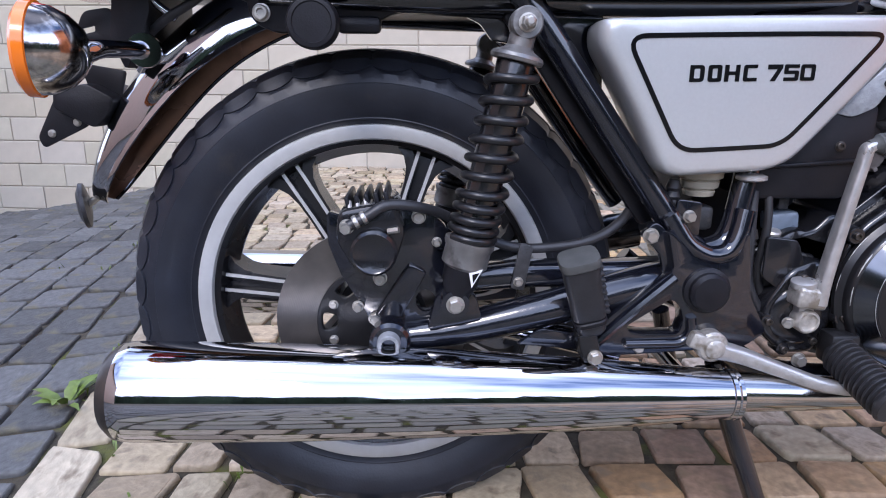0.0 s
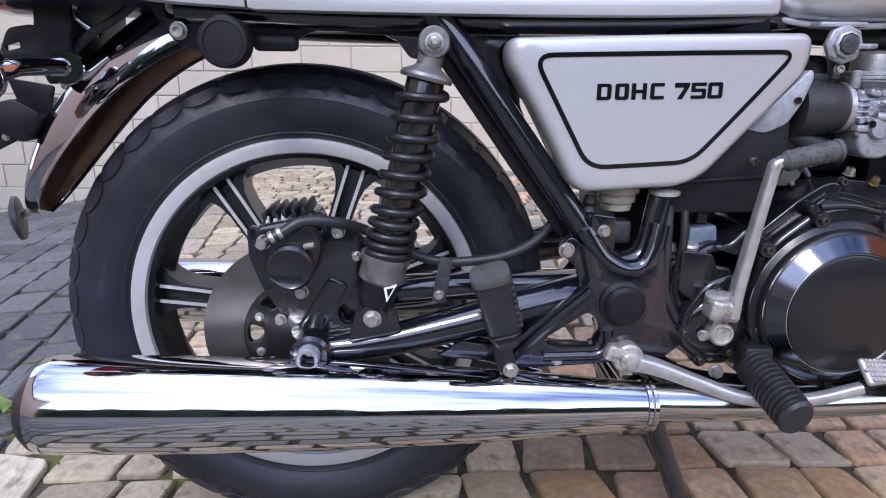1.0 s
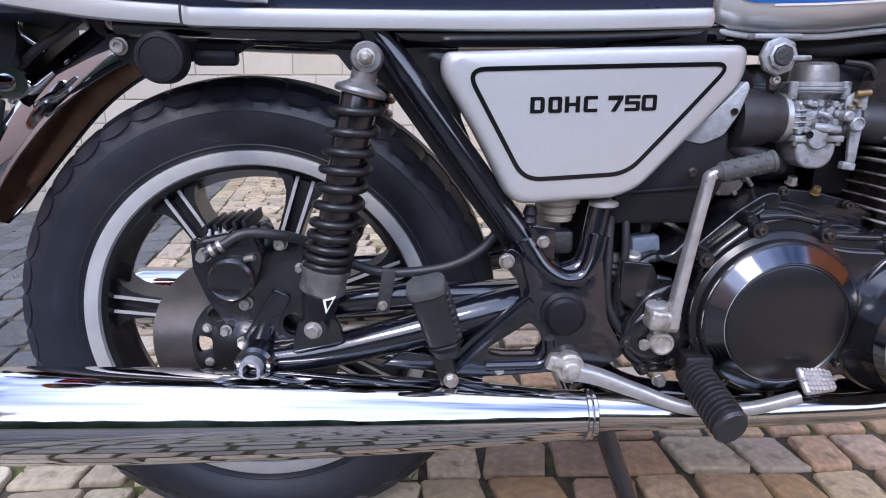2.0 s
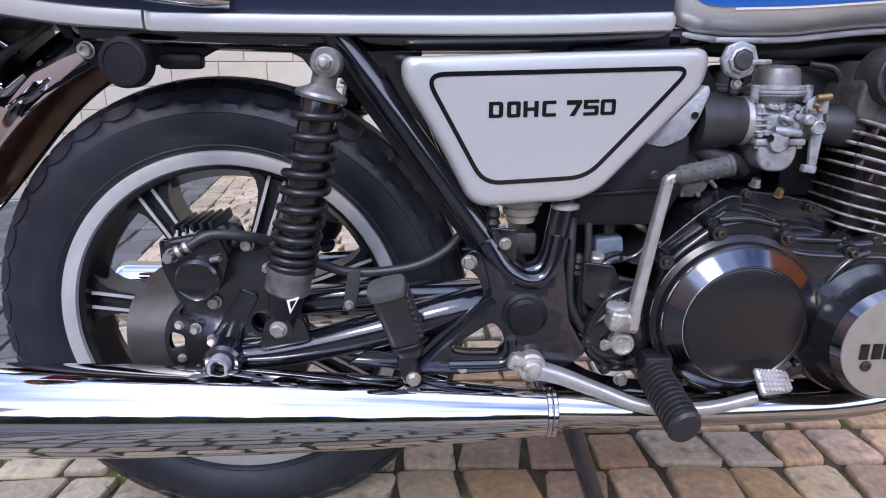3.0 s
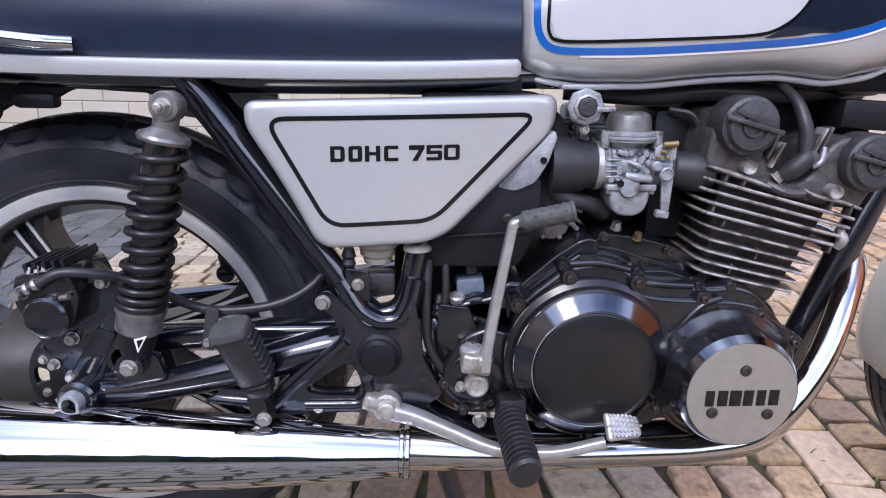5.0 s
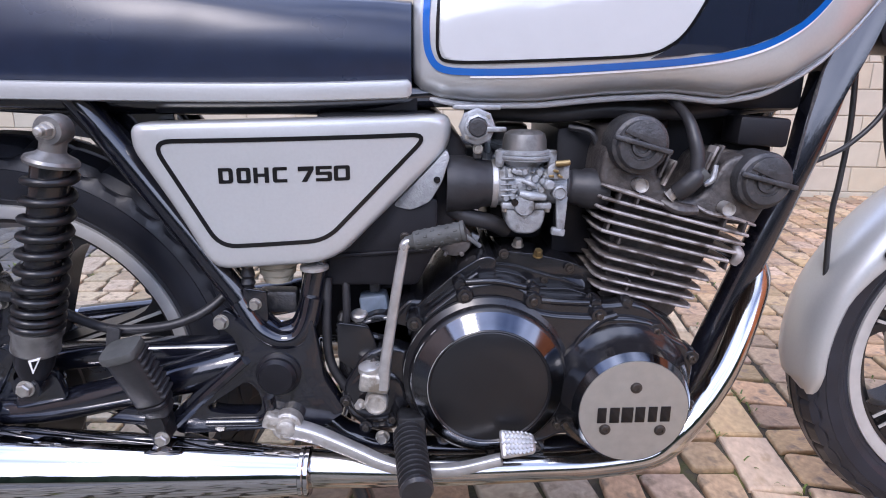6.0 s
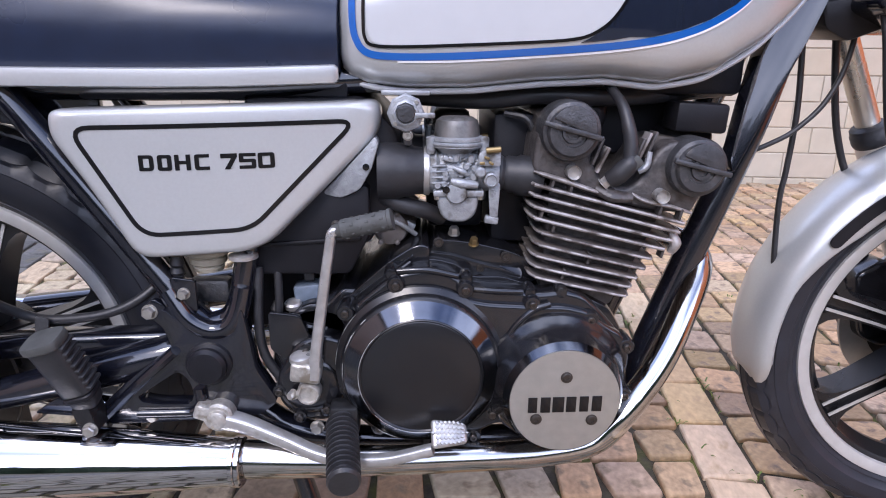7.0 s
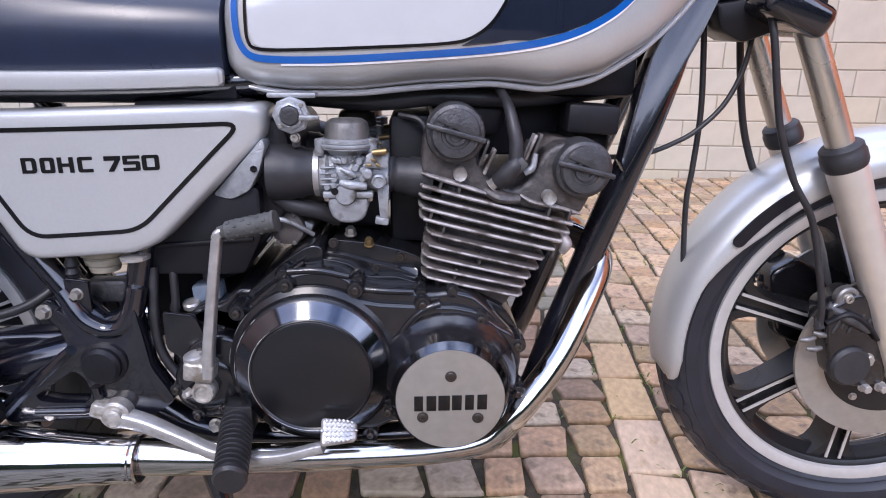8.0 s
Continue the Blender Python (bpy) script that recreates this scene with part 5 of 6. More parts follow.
part("tap_neck", box(B(), (0.631, -0.143, 0.641), (0.01, 0.01, 0.03), 0.003), DARKCAST, pt)
part("bolt", bolt(B(), (0.631, -0.148, 0.638), 0.006, 0.006, socket=True), ZINC, pt)

# airbox and battery zone behind the side cover
part("airbox", plate(B(), rounded([(0.44, 0.5), (0.58, 0.5), (0.62, 0.56), (0.62, 0.64), (0.58, 0.68), (0.44, 0.68)], 0.012), -0.13, 0.13, 0.008), MATT, bike, "black plastic airbox")
part("airbox_lower", plate(B(), rounded([(0.44, 0.47), (0.56, 0.47), (0.585, 0.52), (0.585, 0.58), (0.44, 0.58)], 0.008), -0.15, 0.12, 0.004), MATT, bike)
part("airbox_ledge", box(B(), (0.515, -0.151, 0.512), (0.12, 0.006, 0.005), 0.002, (0, -4, 0)), MATT, bike)
part("airbox_screw", bolt(B(), (0.545, -0.15, 0.532), 0.006, 0.004, socket=True), DISC, bike)
part("seat_pan", plate(B(), rounded([(-0.14, 0.686), (0.24, 0.686), (0.27, 0.674), (0.56, 0.674), (0.56, 0.7), (-0.16, 0.72)], 0.006), -0.12, 0.12, 0.005), MATT, bike)
part("inner_frame_panel", plate(B(), rounded([(0.03, 0.7), (0.047, 0.6795), (0.0724, 0.6796), (0.1044, 0.676), (0.1268, 0.666), (0.1412, 0.6473), (0.1851, 0.641), (0.203, 0.6256), (0.218, 0.617), (0.27, 0.527), (0.3214, 0.441), (0.345, 0.455), (0.3, 0.53), (0.272, 0.594), (0.268, 0.6775), (0.268, 0.7)], 0.004), -0.112, -0.1, 0.002), GLOSS, bike, "black inner frame panel under the seat")
rs = part("brake_reservoir", lathe(B(), [(0.013, 0), (0.017, 0.001), (0.0185, 0.006), (0.0165, 0.008), (0.0215, 0.011), (0.0225, 0.018), (0.0205, 0.0195), (0.026, 0.0225), (0.0265, 0.029), (0.02, 0.032)], (0.388, -0.14, 0.473), (0, 0, 1), 28), FLUID, bike, "translucent brake fluid reservoir")
part("reservoir_cap", lathe(B(), [(0.023, 0.03), (0.023, 0.042), (0.02, 0.046), (0.001, 0.046)], (0.385, -0.14, 0.465), (0, 0, 1), 28), MATT, rs)
part("cable_boot", lathe(B(), [(0.008, 0), (0.01, 0.004), (0.007, 0.01), (0.0095, 0.014), (0.007, 0.02), (0.009, 0.024), (0.006, 0.034)], (0.352, -0.15, 0.46), (0.05, 0, 1), 16), RUBBER, bike)
part("rubber_foot", lathe(B(), [(0.012, 0), (0.017, 0.002), (0.017, 0.006), (0.012, 0.008)], (0.437, -0.165, 0.494), (0, 0, 1), 22), LEVER, bike)
part("master_cylinder", box(B(), (0.385, -0.13, 0.445), (0.05, 0.025, 0.03), 0.006), DARKCAST, bike)
part("bracket", plate(B(), rounded([(0.462, 0.43), (0.5, 0.425), (0.512, 0.395), (0.49, 0.36), (0.462, 0.38)], 0.006), -0.172, -0.165), ENGINE, bike)
part("cable", sweep(B(), [(0.45, -0.15, 0.48), (0.448, -0.16, 0.42), (0.452, -0.16, 0.37), (0.475, -0.16, 0.33), (0.5, -0.165, 0.31)], 0.006, 10), RUBBER, bike)
part("cable", sweep(B(), [(0.47, -0.14, 0.5), (0.472, -0.15, 0.44), (0.468, -0.15, 0.38), (0.48, -0.15, 0.34)], 0.005, 10), RUBBER, bike)
part("battery_case", plate(B(), rounded([(0.405, 0.375), (0.478, 0.375), (0.485, 0.43), (0.54, 0.45), (0.54, 0.5), (0.405, 0.5)], 0.006), -0.085, 0.1, 0.004), MATT, bike, "black battery case")
eb = part("electrical_block", box(B(), (0.504, -0.118, 0.438), (0.036, 0.03, 0.024), 0.005, (0, -6, 0)), BLUEGREY, bike, "blue-grey plastic terminal block")
part("terminal_stem", box(B(), (0.505, -0.115, 0.462), (0.014, 0.016, 0.022), 0.003), DARKCAST, eb)
part("spring", lathe(B(), [(0.006, 0), (0.0075, 0.004), (0.005, 0.008), (0.0075, 0.012), (0.005, 0.016), (0.007, 0.02), (0.004, 0.03)], (0.462, -0.135, 0.4), (0.1, 0, 1), 14), DARKCAST, bike)
part("link_rod", sweep(B(), [(0.466, -0.135, 0.4), (0.462, -0.135, 0.36), (0.468, -0.13, 0.33)], 0.003, 8), DARKCAST, bike)
part("earth_lead", sweep(B(), [(0.466, -0.13, 0.402), (0.478, -0.138, 0.404), (0.484, -0.14, 0.394), (0.482, -0.13, 0.37)], 0.003, 8), CAST, bike)

# ---- bodywork ----
COVER = [(0.246, 0.667), (0.601, 0.6775), (0.599, 0.64), (0.474, 0.5175), (0.447, 0.5065), (0.3235, 0.5005), (0.286, 0.574), (0.2452, 0.641)]
out = rounded(COVER, [0.022, 0.032, 0.022, 0.025, 0.02, 0.02, 0.1, 0.02], 6)
cen = Vector((0.42, 0.6))


def closer(path, step=0.012):
    """The same closed line with extra places on its long runs."""
    res = []
    for i, p in enumerate(path):
        p, q = Vector(path[i - 1]), Vector(p)
        n = max(1, int((q - p).length / step))
        res += [tuple(p.lerp(q, k / n)) for k in range(n)]
    return res


out = closer(out)


def bow(x):
    return 0.56 * max(0.0, x - 0.33) ** 2


rings = []
for k, (grow, y) in enumerate(((0.985, -0.12), (1.0, -0.15), (1.0, -0.172), (0.992, -0.182), (0.972, -0.1885), (0.94, -0.1915), (0.9, -0.1922), (0.7, -0.1923), (0.45, -0.1923), (0.2, -0.1923), (0.02, -0.1923))):
    rings.append([(cen.x + grow * (x - cen.x), y + bow(cen.x + grow * (x - cen.x)), cen.y + grow * (z - cen.y)) for x, z in out])
sc = part("side_cover", skin(B(), rings), SILVER, bike, "silver side cover with black pinstripe")
STRIPE = [(0.2715, 0.6485), (0.573, 0.6555), (0.455, 0.536), (0.3365, 0.5305)]
s_out = closer(rounded(STRIPE, [0.022, 0.02, 0.02, 0.02], 6))


def y_cover(x):
    return -0.1922 + bow(x)


def strip(path, width, yf, lift=0.0008):
    """A closed thin stripe that lies on a face."""
    bm = B()
    n = len(path)
    rings = []
    for i in range(n):
        p, a, b = Vector(path[i]), Vector(path[i - 1]), Vector(path[(i + 1) % n])
        t = (b - a).normalized()
        nn = Vector((-t.y, t.x))
        i_, o_ = p + nn * width / 2, p - nn * width / 2
        rings.append([(i_.x, yf(*i_) - lift, i_.y), (o_.x, yf(*o_) - lift, o_.y), (o_.x, yf(*o_) + 0.001, o_.y), (i_.x, yf(*i_) + 0.001, i_.y)])
    return skin(bm, rings, loop=True)


part("pinstripe", strip(s_out, 0.005, lambda x, z: y_cover(x)), LINE, sc, "black pinstripe")
tm = B()
for mark, x0, x1 in (("D", 0.0, 0.0158), ("O", 0.0198, 0.0348), ("H", 0.0379, 0.0547), ("C", 0.0588, 0.0744), ("7", 0.0862, 0.1035), ("5", 0.1055, 0.1232), ("0", 0.1252, 0.143)):
    block_letter(tm, mark, x0, x1, 0.0172)
for v in tm.verts:
    x = 0.3412 + v.co.x
    v.co = Vector((x, y_cover(x) - 0.0001 + v.co.y, 0.6028 + 0.017 * v.co.x + v.co.z))
part("lettering", tm, LINE, sc, "black lettering DOHC 750")
wing = rounded([(0.53, 0.57), (0.578, 0.62), (0.594, 0.638), (0.598, 0.63), (0.589, 0.6), (0.575, 0.576), (0.552, 0.565)], 0.006)
bm = plate(B(), wing, -0.15, -0.11, 0.005, segs=3)
for v in bm.verts:
    v.co.y -= 0.011 * min(1.0, max(0.0, (v.co.x - 0.53) / 0.074)) if v.co.y < -0.13 else 0.0
part("air_duct_cover", bm, CAST, bike, "dull grey airbox end cover")
part("duct_screw", lathe(B(), [(0.004, 0), (0.004, 0.003), (0.001, 0.0035)], (0.583, -0.1575, 0.603), (0, -1, 0), 14), LINE, bike)

# seat
rings = []
for x, top, hw in [(-0.36, 0.79, 0.06), (-0.35, 0.815, 0.1), (-0.3, 0.835, 0.128), (-0.1, 0.845, 0.145), (0.15, 0.84, 0.152), (0.3, 0.825, 0.154), (0.42, 0.81, 0.15), (0.52, 0.808, 0.142), (0.553, 0.806, 0.138)]:
    prof = [(-hw, 0.708), (-hw - 0.006, 0.73), (-hw - 0.007, 0.755), (-hw, top - 0.03), (-hw + 0.018, top - 0.008), (-hw * 0.6, top), (0, top + 0.004), (hw * 0.6, top), (hw - 0.018, top - 0.008), (hw, top - 0.03), (hw + 0.007, 0.755), (hw + 0.006, 0.73), (hw, 0.708), (0, 0.7)]
    rings.append([(x, y, z) for y, z in prof])
seat = part("seat", skin(B(), rings), VINYL, bike, "black vinyl dual seat with silver trim", 50)
for s in (-1, 1):
    a = [(0.549, s * 0.146, 0.7055), (0.535, s * 0.152, 0.705), (0.4, s * 0.164, 0.7008), (0.2, s * 0.166, 0.7), (0.0, s * 0.164, 0.702), (-0.028, s * 0.163, 0.704)]
    bm = B()
    line = curve_points(a, 4)
    line = [line[0] + Vector((0.0045 - 0.0015 * q, 0, 0)) for q in range(4)] + line[1:]
    thin = [0.5, 0.75, 0.9, 1.0] + [1.0] * len(line)
    skin(bm, [[(p.x, p.y + s * dy * f, p.z + dz * f) for dy, dz in ((0.0, -0.0105), (0.004, -0.009), (0.0055, 0.0), (0.004, 0.009), (0, 0.0105), (-0.012, 0.0105), (-0.012, -0.0105))] for p, f in zip(line, thin)])
    part("seat_trim", bm, SILVER, seat, "silver seat trim strip")
    a = [(-0.031, s * 0.163, 0.7045), (-0.1, s * 0.158, 0.709), (-0.16, s * 0.15, 0.716), (-0.24, s * 0.135, 0.728), (-0.34, s * 0.11, 0.745)]
    bm = B()
    line = curve_points(a, 4)
    skin(bm, [[(p.x, p.y + s * dy, p.z + dz) for dy, dz in ((0.0, -0.0115), (0.004, -0.009), (0.0055, 0.0), (0.004, 0.009), (0, 0.0105), (-0.012, 0.0105), (-0.012, -0.0105))] for p in line])
    part("tail_trim", bm, SILVER, seat, "silver tail trim")
part("grab_rail", sweep(B(), [(0.06, -0.16, 0.724), (0.02, -0.178, 0.726), (-0.06, -0.176, 0.738), (-0.2, -0.165, 0.775), (-0.36, -0.1, 0.81), (-0.38, 0, 0.815), (-0.36, 0.1, 0.81), (-0.2, 0.165, 0.775), (0.06, 0.16, 0.724)], 0.0085, 12), CHROME, bike, "chrome grab rail")

# tank
TX = [0.552, 0.556, 0.565, 0.585, 0.63, 0.7, 0.78, 0.86, 0.93, 0.99, 1.045, 1.085, 1.115, 1.135, 1.15]
TB = [0.72, 0.706, 0.697, 0.69, 0.6855, 0.686, 0.6945, 0.6985, 0.692, 0.705, 0.7395, 0.778, 0.813, 0.846, 0.875]
TT = [0.8, 0.82, 0.84, 0.86, 0.885, 0.905, 0.92, 0.93, 0.935, 0.936, 0.934, 0.93, 0.925, 0.915, 0.905]
TW = [0.118, 0.13, 0.138, 0.145, 0.152, 0.158, 0.161, 0.162, 0.16, 0.154, 0.143, 0.13, 0.115, 0.096, 0.07]


def y_tank(x, z):
    zb, zt, w = (float(np.interp(x, TX, a)) for a in (TB, TT, TW))
    zc = zb + 0.42 * (zt - zb)
    s = (z - zc) / (zt - zc) if z > zc else (zc - z) / (zc - zb)
    s = min(abs(s), 0.9999)
    p = 2.6 if z > zc else 5.0
    return -w * (1 - s ** p) ** (1 / p)


rings = []
for x in np.interp(np.linspace(0, len(TX) - 1, 57), range(len(TX)), TX):
    zb, zt = float(np.interp(x, TX, TB)), float(np.interp(x, TX, TT))
    zc = zb + 0.42 * (zt - zb)
    zs = [zc - (zc - zb) * math.cos(a) for a in np.linspace(0, math.pi / 2, 12)] + [zc + (zt - zc) * math.sin(a) for a in np.linspace(0, math.pi / 2, 12)[1:]]
    left = [(x, y_tank(x, z) * (0.0 if i in (0, len(zs) - 1) else 1), z) for i, z in enumerate(zs)]
    right = [(x, -y, z) for x, y, z in left[-2:0:-1]]
    rings.append(left + right)
tank = part("fuel_tank", skin(B(), rings), SILVER, bike, "silver fuel tank with white and blue striped panel", 60)


def patch(outline, lift, nx=48, nz=14):
    """A painted field that lies on the tank's side, cut to an outline of x and low z."""
    xs = np.linspace(outline[0][0], outline[-1][0], nx)
    lo = np.interp(xs, [p[0] for p in outline], [p[1] for p in outline])
    hi = np.interp(xs, [p[0] for p in outline], [p[2] for p in outline])
    bm = B()
    return skin(bm, [[(x, y_tank(x, a + (b - a) * k / nz) - lift, a + (b - a) * k / nz) for k in range(nz + 1)] for x, a, b in zip(xs, lo, hi)], closed=False, caps=False)


def band(pts, width, lift):
    line = curve_points([(x, 0, z) for x, z in pts], 8)
    rings = []
    for i, p in enumerate(line):
        t = (line[min(i + 1, len(line) - 1)] - line[max(i - 1, 0)]).normalized()
        nn = Vector((-t.z, 0, t.x))
        rings.append([(q.x, y_tank(q.x, q.z) - lift, q.z) for q in (p + nn * width * k / 3 for k in (-1.5, -0.5, 0.5, 1.5))])
    return skin(B(), rings, closed=False, caps=False)


blue = [(0.5765, 0.86), (0.571, 0.8), (0.57, 0.768), (0.5735, 0.744), (0.587, 0.7285), (0.62, 0.7248), (0.684, 0.726), (0.76, 0.7305), (0.845, 0.737), (0.9, 0.744), (0.935, 0.752), (0.965, 0.763), (0.993, 0.779), (1.012, 0.795), (1.032, 0.818)]
part("blue_stripe", band(blue, 0.0078, 0.0014), BLUE, tank, "bright blue stripe")
part("white_line", band([(x, z - 0.0056) for x, z in blue[5:]], 0.0022, 0.0013), WHITE, tank, "thin white line under the blue stripe")
inner = [(0.59, 0.86), (0.584, 0.8), (0.5825, 0.765), (0.584, 0.745), (0.594, 0.7365), (0.63, 0.7355), (0.72, 0.739), (0.8, 0.7435), (0.83, 0.749), (0.852, 0.763), (0.868, 0.785), (0.885, 0.82), (0.895, 0.85)]
part("black_stripe", band(inner, 0.0035, 0.0016), LINE, tank, "thin black stripe")
part("white_panel", patch([(0.5855, 0.755, 0.86), (0.5875, 0.745, 0.87), (0.595, 0.738, 0.875), (0.63, 0.7365, 0.88), (0.72, 0.74, 0.885), (0.8, 0.7445, 0.885), (0.83, 0.75, 0.885), (0.852, 0.764, 0.885), (0.868, 0.786, 0.88), (0.885, 0.822, 0.875)], 0.001), PANEL, tank, "white panel on the tank side")
part("dark_panel", patch([(0.822, 0.7412, 0.7416), (0.83, 0.7418, 0.7455), (0.845, 0.7435, 0.7545), (0.86, 0.745, 0.769), (0.875, 0.748, 0.793), (0.9, 0.7485, 0.85), (0.935, 0.7565, 0.87), (0.965, 0.7675, 0.88), (0.993, 0.7835, 0.88), (1.012, 0.8, 0.88), (1.032, 0.823, 0.86)], 0.0011), NAVY, tank, "dark blue panel on the tank side")
seam = [(x, y_tank(x, float(np.interp(x, TX, TB)) + 0.006) * 0.97, float(np.interp(x, TX, TB)) + 0.001) for x in (0.575, 0.6, 0.63, 0.67, 0.71, 0.75, 0.79, 0.83, 0.86, 0.89, 0.92, 0.95, 0.98, 1.01, 1.04, 1.06, 1.08, 1.1, 1.115)]
part("tank_seam", sweep(B(), seam, 0.0052, 10, 4, flat=0.75), PANEL, tank, "light welded tank seam")

# rear mudguard
bm = B()
rings, liner = [], []
for k in range(41):
    a = radians(92 + 69 * k / 40)
    r = 0.42 - 0.012 * k / 40
    base = Vector((0.004 + r * math.cos(a), 0, 0.314 + r * math.sin(a)))
    n = Vector((math.cos(a), 0, math.sin(a)))
    w = 0.064 * math.sqrt(max(0.02, 1 - max(0.0, (k - 26) / 14.2) ** 2.2))
    e = 0.046 * (1 - 0.55 * max(0, (k - 24) / 16) ** 2)
    lip = [(w + 0.0005, -e + 0.002), (w + 0.003, -e - 0.001), (w + 0.0045, -e), (w + 0.002, -e + 0.005)]
    arch = [(-w * math.cos(q), -e + 0.007 + (e - 0.001 + 0.026 * (1 - k / 40)) * math.sin(q) ** 0.9) for q in (math.pi * j / 18 for j in range(19))]
    sect = [(-y, d) for y, d in lip] + arch + lip[::-1]
    inner_s = [(-w + 0.0005, -e + 0.003), (-w * 0.93, -e * 0.5), (-w * 0.72, -0.008), (0, 0.007), (w * 0.72, -0.008), (w * 0.93, -e * 0.5), (w - 0.0005, -e + 0.003)]
    rings.append([base + Vector((0, y, 0)) + n * d for y, d in sect])
    liner.append([base + Vector((0, y, 0)) + n * d for y, d in inner_s])
mg = part("rear_mudguard", skin(bm, rings, closed=False, caps=False), CHROME, bike, "chrome rear mudguard")
# chrome underside: its brown reflection is put into the base colour
part("liner", skin(B(), liner, closed=False, caps=False), mat("brown_reflection_underside", (0.2, 0.115, 0.075), 0.3, 0.7, var=0.4, scale=20), mg, "chrome mudguard underside coloured with its brown reflection")
part("rubber_bumper", lathe(B(), [(0.018, 0), (0.03, 0.003), (0.031, 0.008), (0.02, 0.013), (0.001, 0.014)], (-0.392, -0.004, 0.436), (-0.9, -0.35, -0.1), 28), RUBBER, mg, "black rubber disc on the mudguard tip")
part("bumper_stud", sweep(B(), [(-0.375, -0.004, 0.45), (-0.395, -0.004, 0.436)], 0.005, 8), ZINC, mg)
part("stay_clip", sweep(B(), [(-0.276, -0.072, 0.612), (-0.262, -0.082, 0.624), (-0.24, -0.084, 0.627), (-0.214, -0.084, 0.646)], [0.005, 0.006, 0.0065, 0.003], 10), CHROME, mg)
part("tail_bracket", plate(B(), rounded([(-0.297, 0.76), (-0.253, 0.76), (-0.257, 0.677), (-0.279, 0.631), (-0.292, 0.611), (-0.307, 0.65), (-0.3, 0.69)], 0.008), -0.075, 0.075, 0.006), MATT, bike, "black tail light bracket")
part("number_plate_bracket", plate(B(), rounded([(-0.395, 0.582), (-0.424, 0.53), (-0.418, 0.516), (-0.358, 0.545), (-0.352, 0.58)], 0.006), -0.045, -0.041, 0.0015), MATT, bike, "black number plate bracket")
part("bracket_block", plate(B(), rounded([(-0.393, 0.588), (-0.351, 0.597), (-0.319, 0.579), (-0.328, 0.559), (-0.347, 0.542), (-0.395, 0.566)], 0.007), -0.055, 0.05, 0.003), MATT, bike)
part("bracket_shield", plate(B(), rounded([(-0.37, 0.622), (-0.312, 0.612), (-0.322, 0.578), (-0.36, 0.588)], 0.005), -0.028, -0.024, 0.001), MATT, bike, "dark shield plate behind the bracket")
part("bracket_tab", plate(B(), rounded([(-0.343, 0.68), (-0.31, 0.685), (-0.305, 0.645), (-0.36, 0.644)], 0.008), -0.056, -0.05, 0.002, [rounded([(-0.348, 0.66), (-0.331, 0.664), (-0.331, 0.657), (-0.348, 0.653)], 0.002)]), MATT, bike)
for x, z in ((-0.405, 0.535), (-0.372, 0.549)):
    part("bolt", bolt(B(), (x, -0.045, z), 0.005, 0.004), ZINC, bike)
part("grab_tube", sweep(B(), [(-0.232, -0.06, 0.672), (-0.252, -0.065, 0.688), (-0.259, -0.065, 0.702), (-0.247, -0.065, 0.713), (-0.21, -0.065, 0.714), (-0.17, -0.065, 0.72)], 0.005, 12), CHROME, bike, "bent chrome tube above the mudguard")
part("lamp_cable", sweep(B(), [(-0.27, -0.05, 0.655), (-0.24, -0.068, 0.672), (-0.205, -0.07, 0.692), (-0.175, -0.065, 0.715)], 0.0055, 10), RUBBER, bike, "black tail light cable")
tl = part("tail_lamp", box(B(), (-0.367, 0, 0.745), (0.08, 0.17, 0.085), 0.012, (0, 2, 0), 3), RED, bike, "red tail lamp lens")
part("lamp_base", box(B(), (-0.308, 0, 0.744), (0.036, 0.175, 0.09), 0.01, (0, 2, 0), 3), MATT, tl)


def blinker(m, label):
    ob = part("turn_signal", spin(lathe(B(), [(0.012, 0.0), (0.024, -0.006), (0.036, -0.018), (0.044, -0.034), (0.0465, -0.048)], (0, 0, 0), (-1, 0, 0), 40), m @ Matrix.Rotation(math.pi, 4, "Z")), AGED, bike, label)
    part("lens", spin(lathe(B(), [(0.0465, 0.046), (0.0485, 0.047), (0.0485, 0.057), (0.044, 0.061), (0.001, 0.063)], (0, 0, 0), (-1, 0, 0), 40), m), AMBER, ob, "amber turn signal lens")
    return ob


for s in (-1, 1):
    b = blinker(pose(-0.287, s * 0.165, 0.628, 0, 3, -12 * s), "chrome turn signal with amber lens")
    part("stalk", sweep(B(), [(-0.292, s * 0.165, 0.629), (-0.28, s * 0.15, 0.633), (-0.264, s * 0.11, 0.634), (-0.262, s * 0.092, 0.634)], [0.012, 0.0095, 0.0095, 0.012], 16), CHROME, b)
    part("stalk_nut", lathe(B(), [(0.019, -0.006), (0.02, 0.0), (0.019, 0.006)], (-0.259, s * 0.095, 0.634), (0.2, s, 0), 20), CHROME, b)
# stowed parts under the seat tail
part("rubber_damper", lathe(B(), [(0.024, 0), (0.0275, 0.004), (0.0275, 0.02), (0.025, 0.024), (0.021, 0.0245), (0.02, 0.023), (0.001, 0.0235)], (-0.0545, -0.15, 0.6605), (0, -1, 0), 36), MATT, bike, "round black rubber damper under the seat")
part("tail_frame", plate(B(), rounded([(-0.14, 0.735), (-0.132, 0.672), (-0.122, 0.66), (-0.1, 0.652), (0.005, 0.662), (0.03, 0.676), (0.16, 0.67), (0.2, 0.69), (0.2, 0.71)], 0.01), -0.12, -0.105, 0.004), MATT, bike)
part("bolt", bolt(B(), (-0.117, -0.122, 0.674), 0.01, 0.008, socket=True), ZINC, bike)
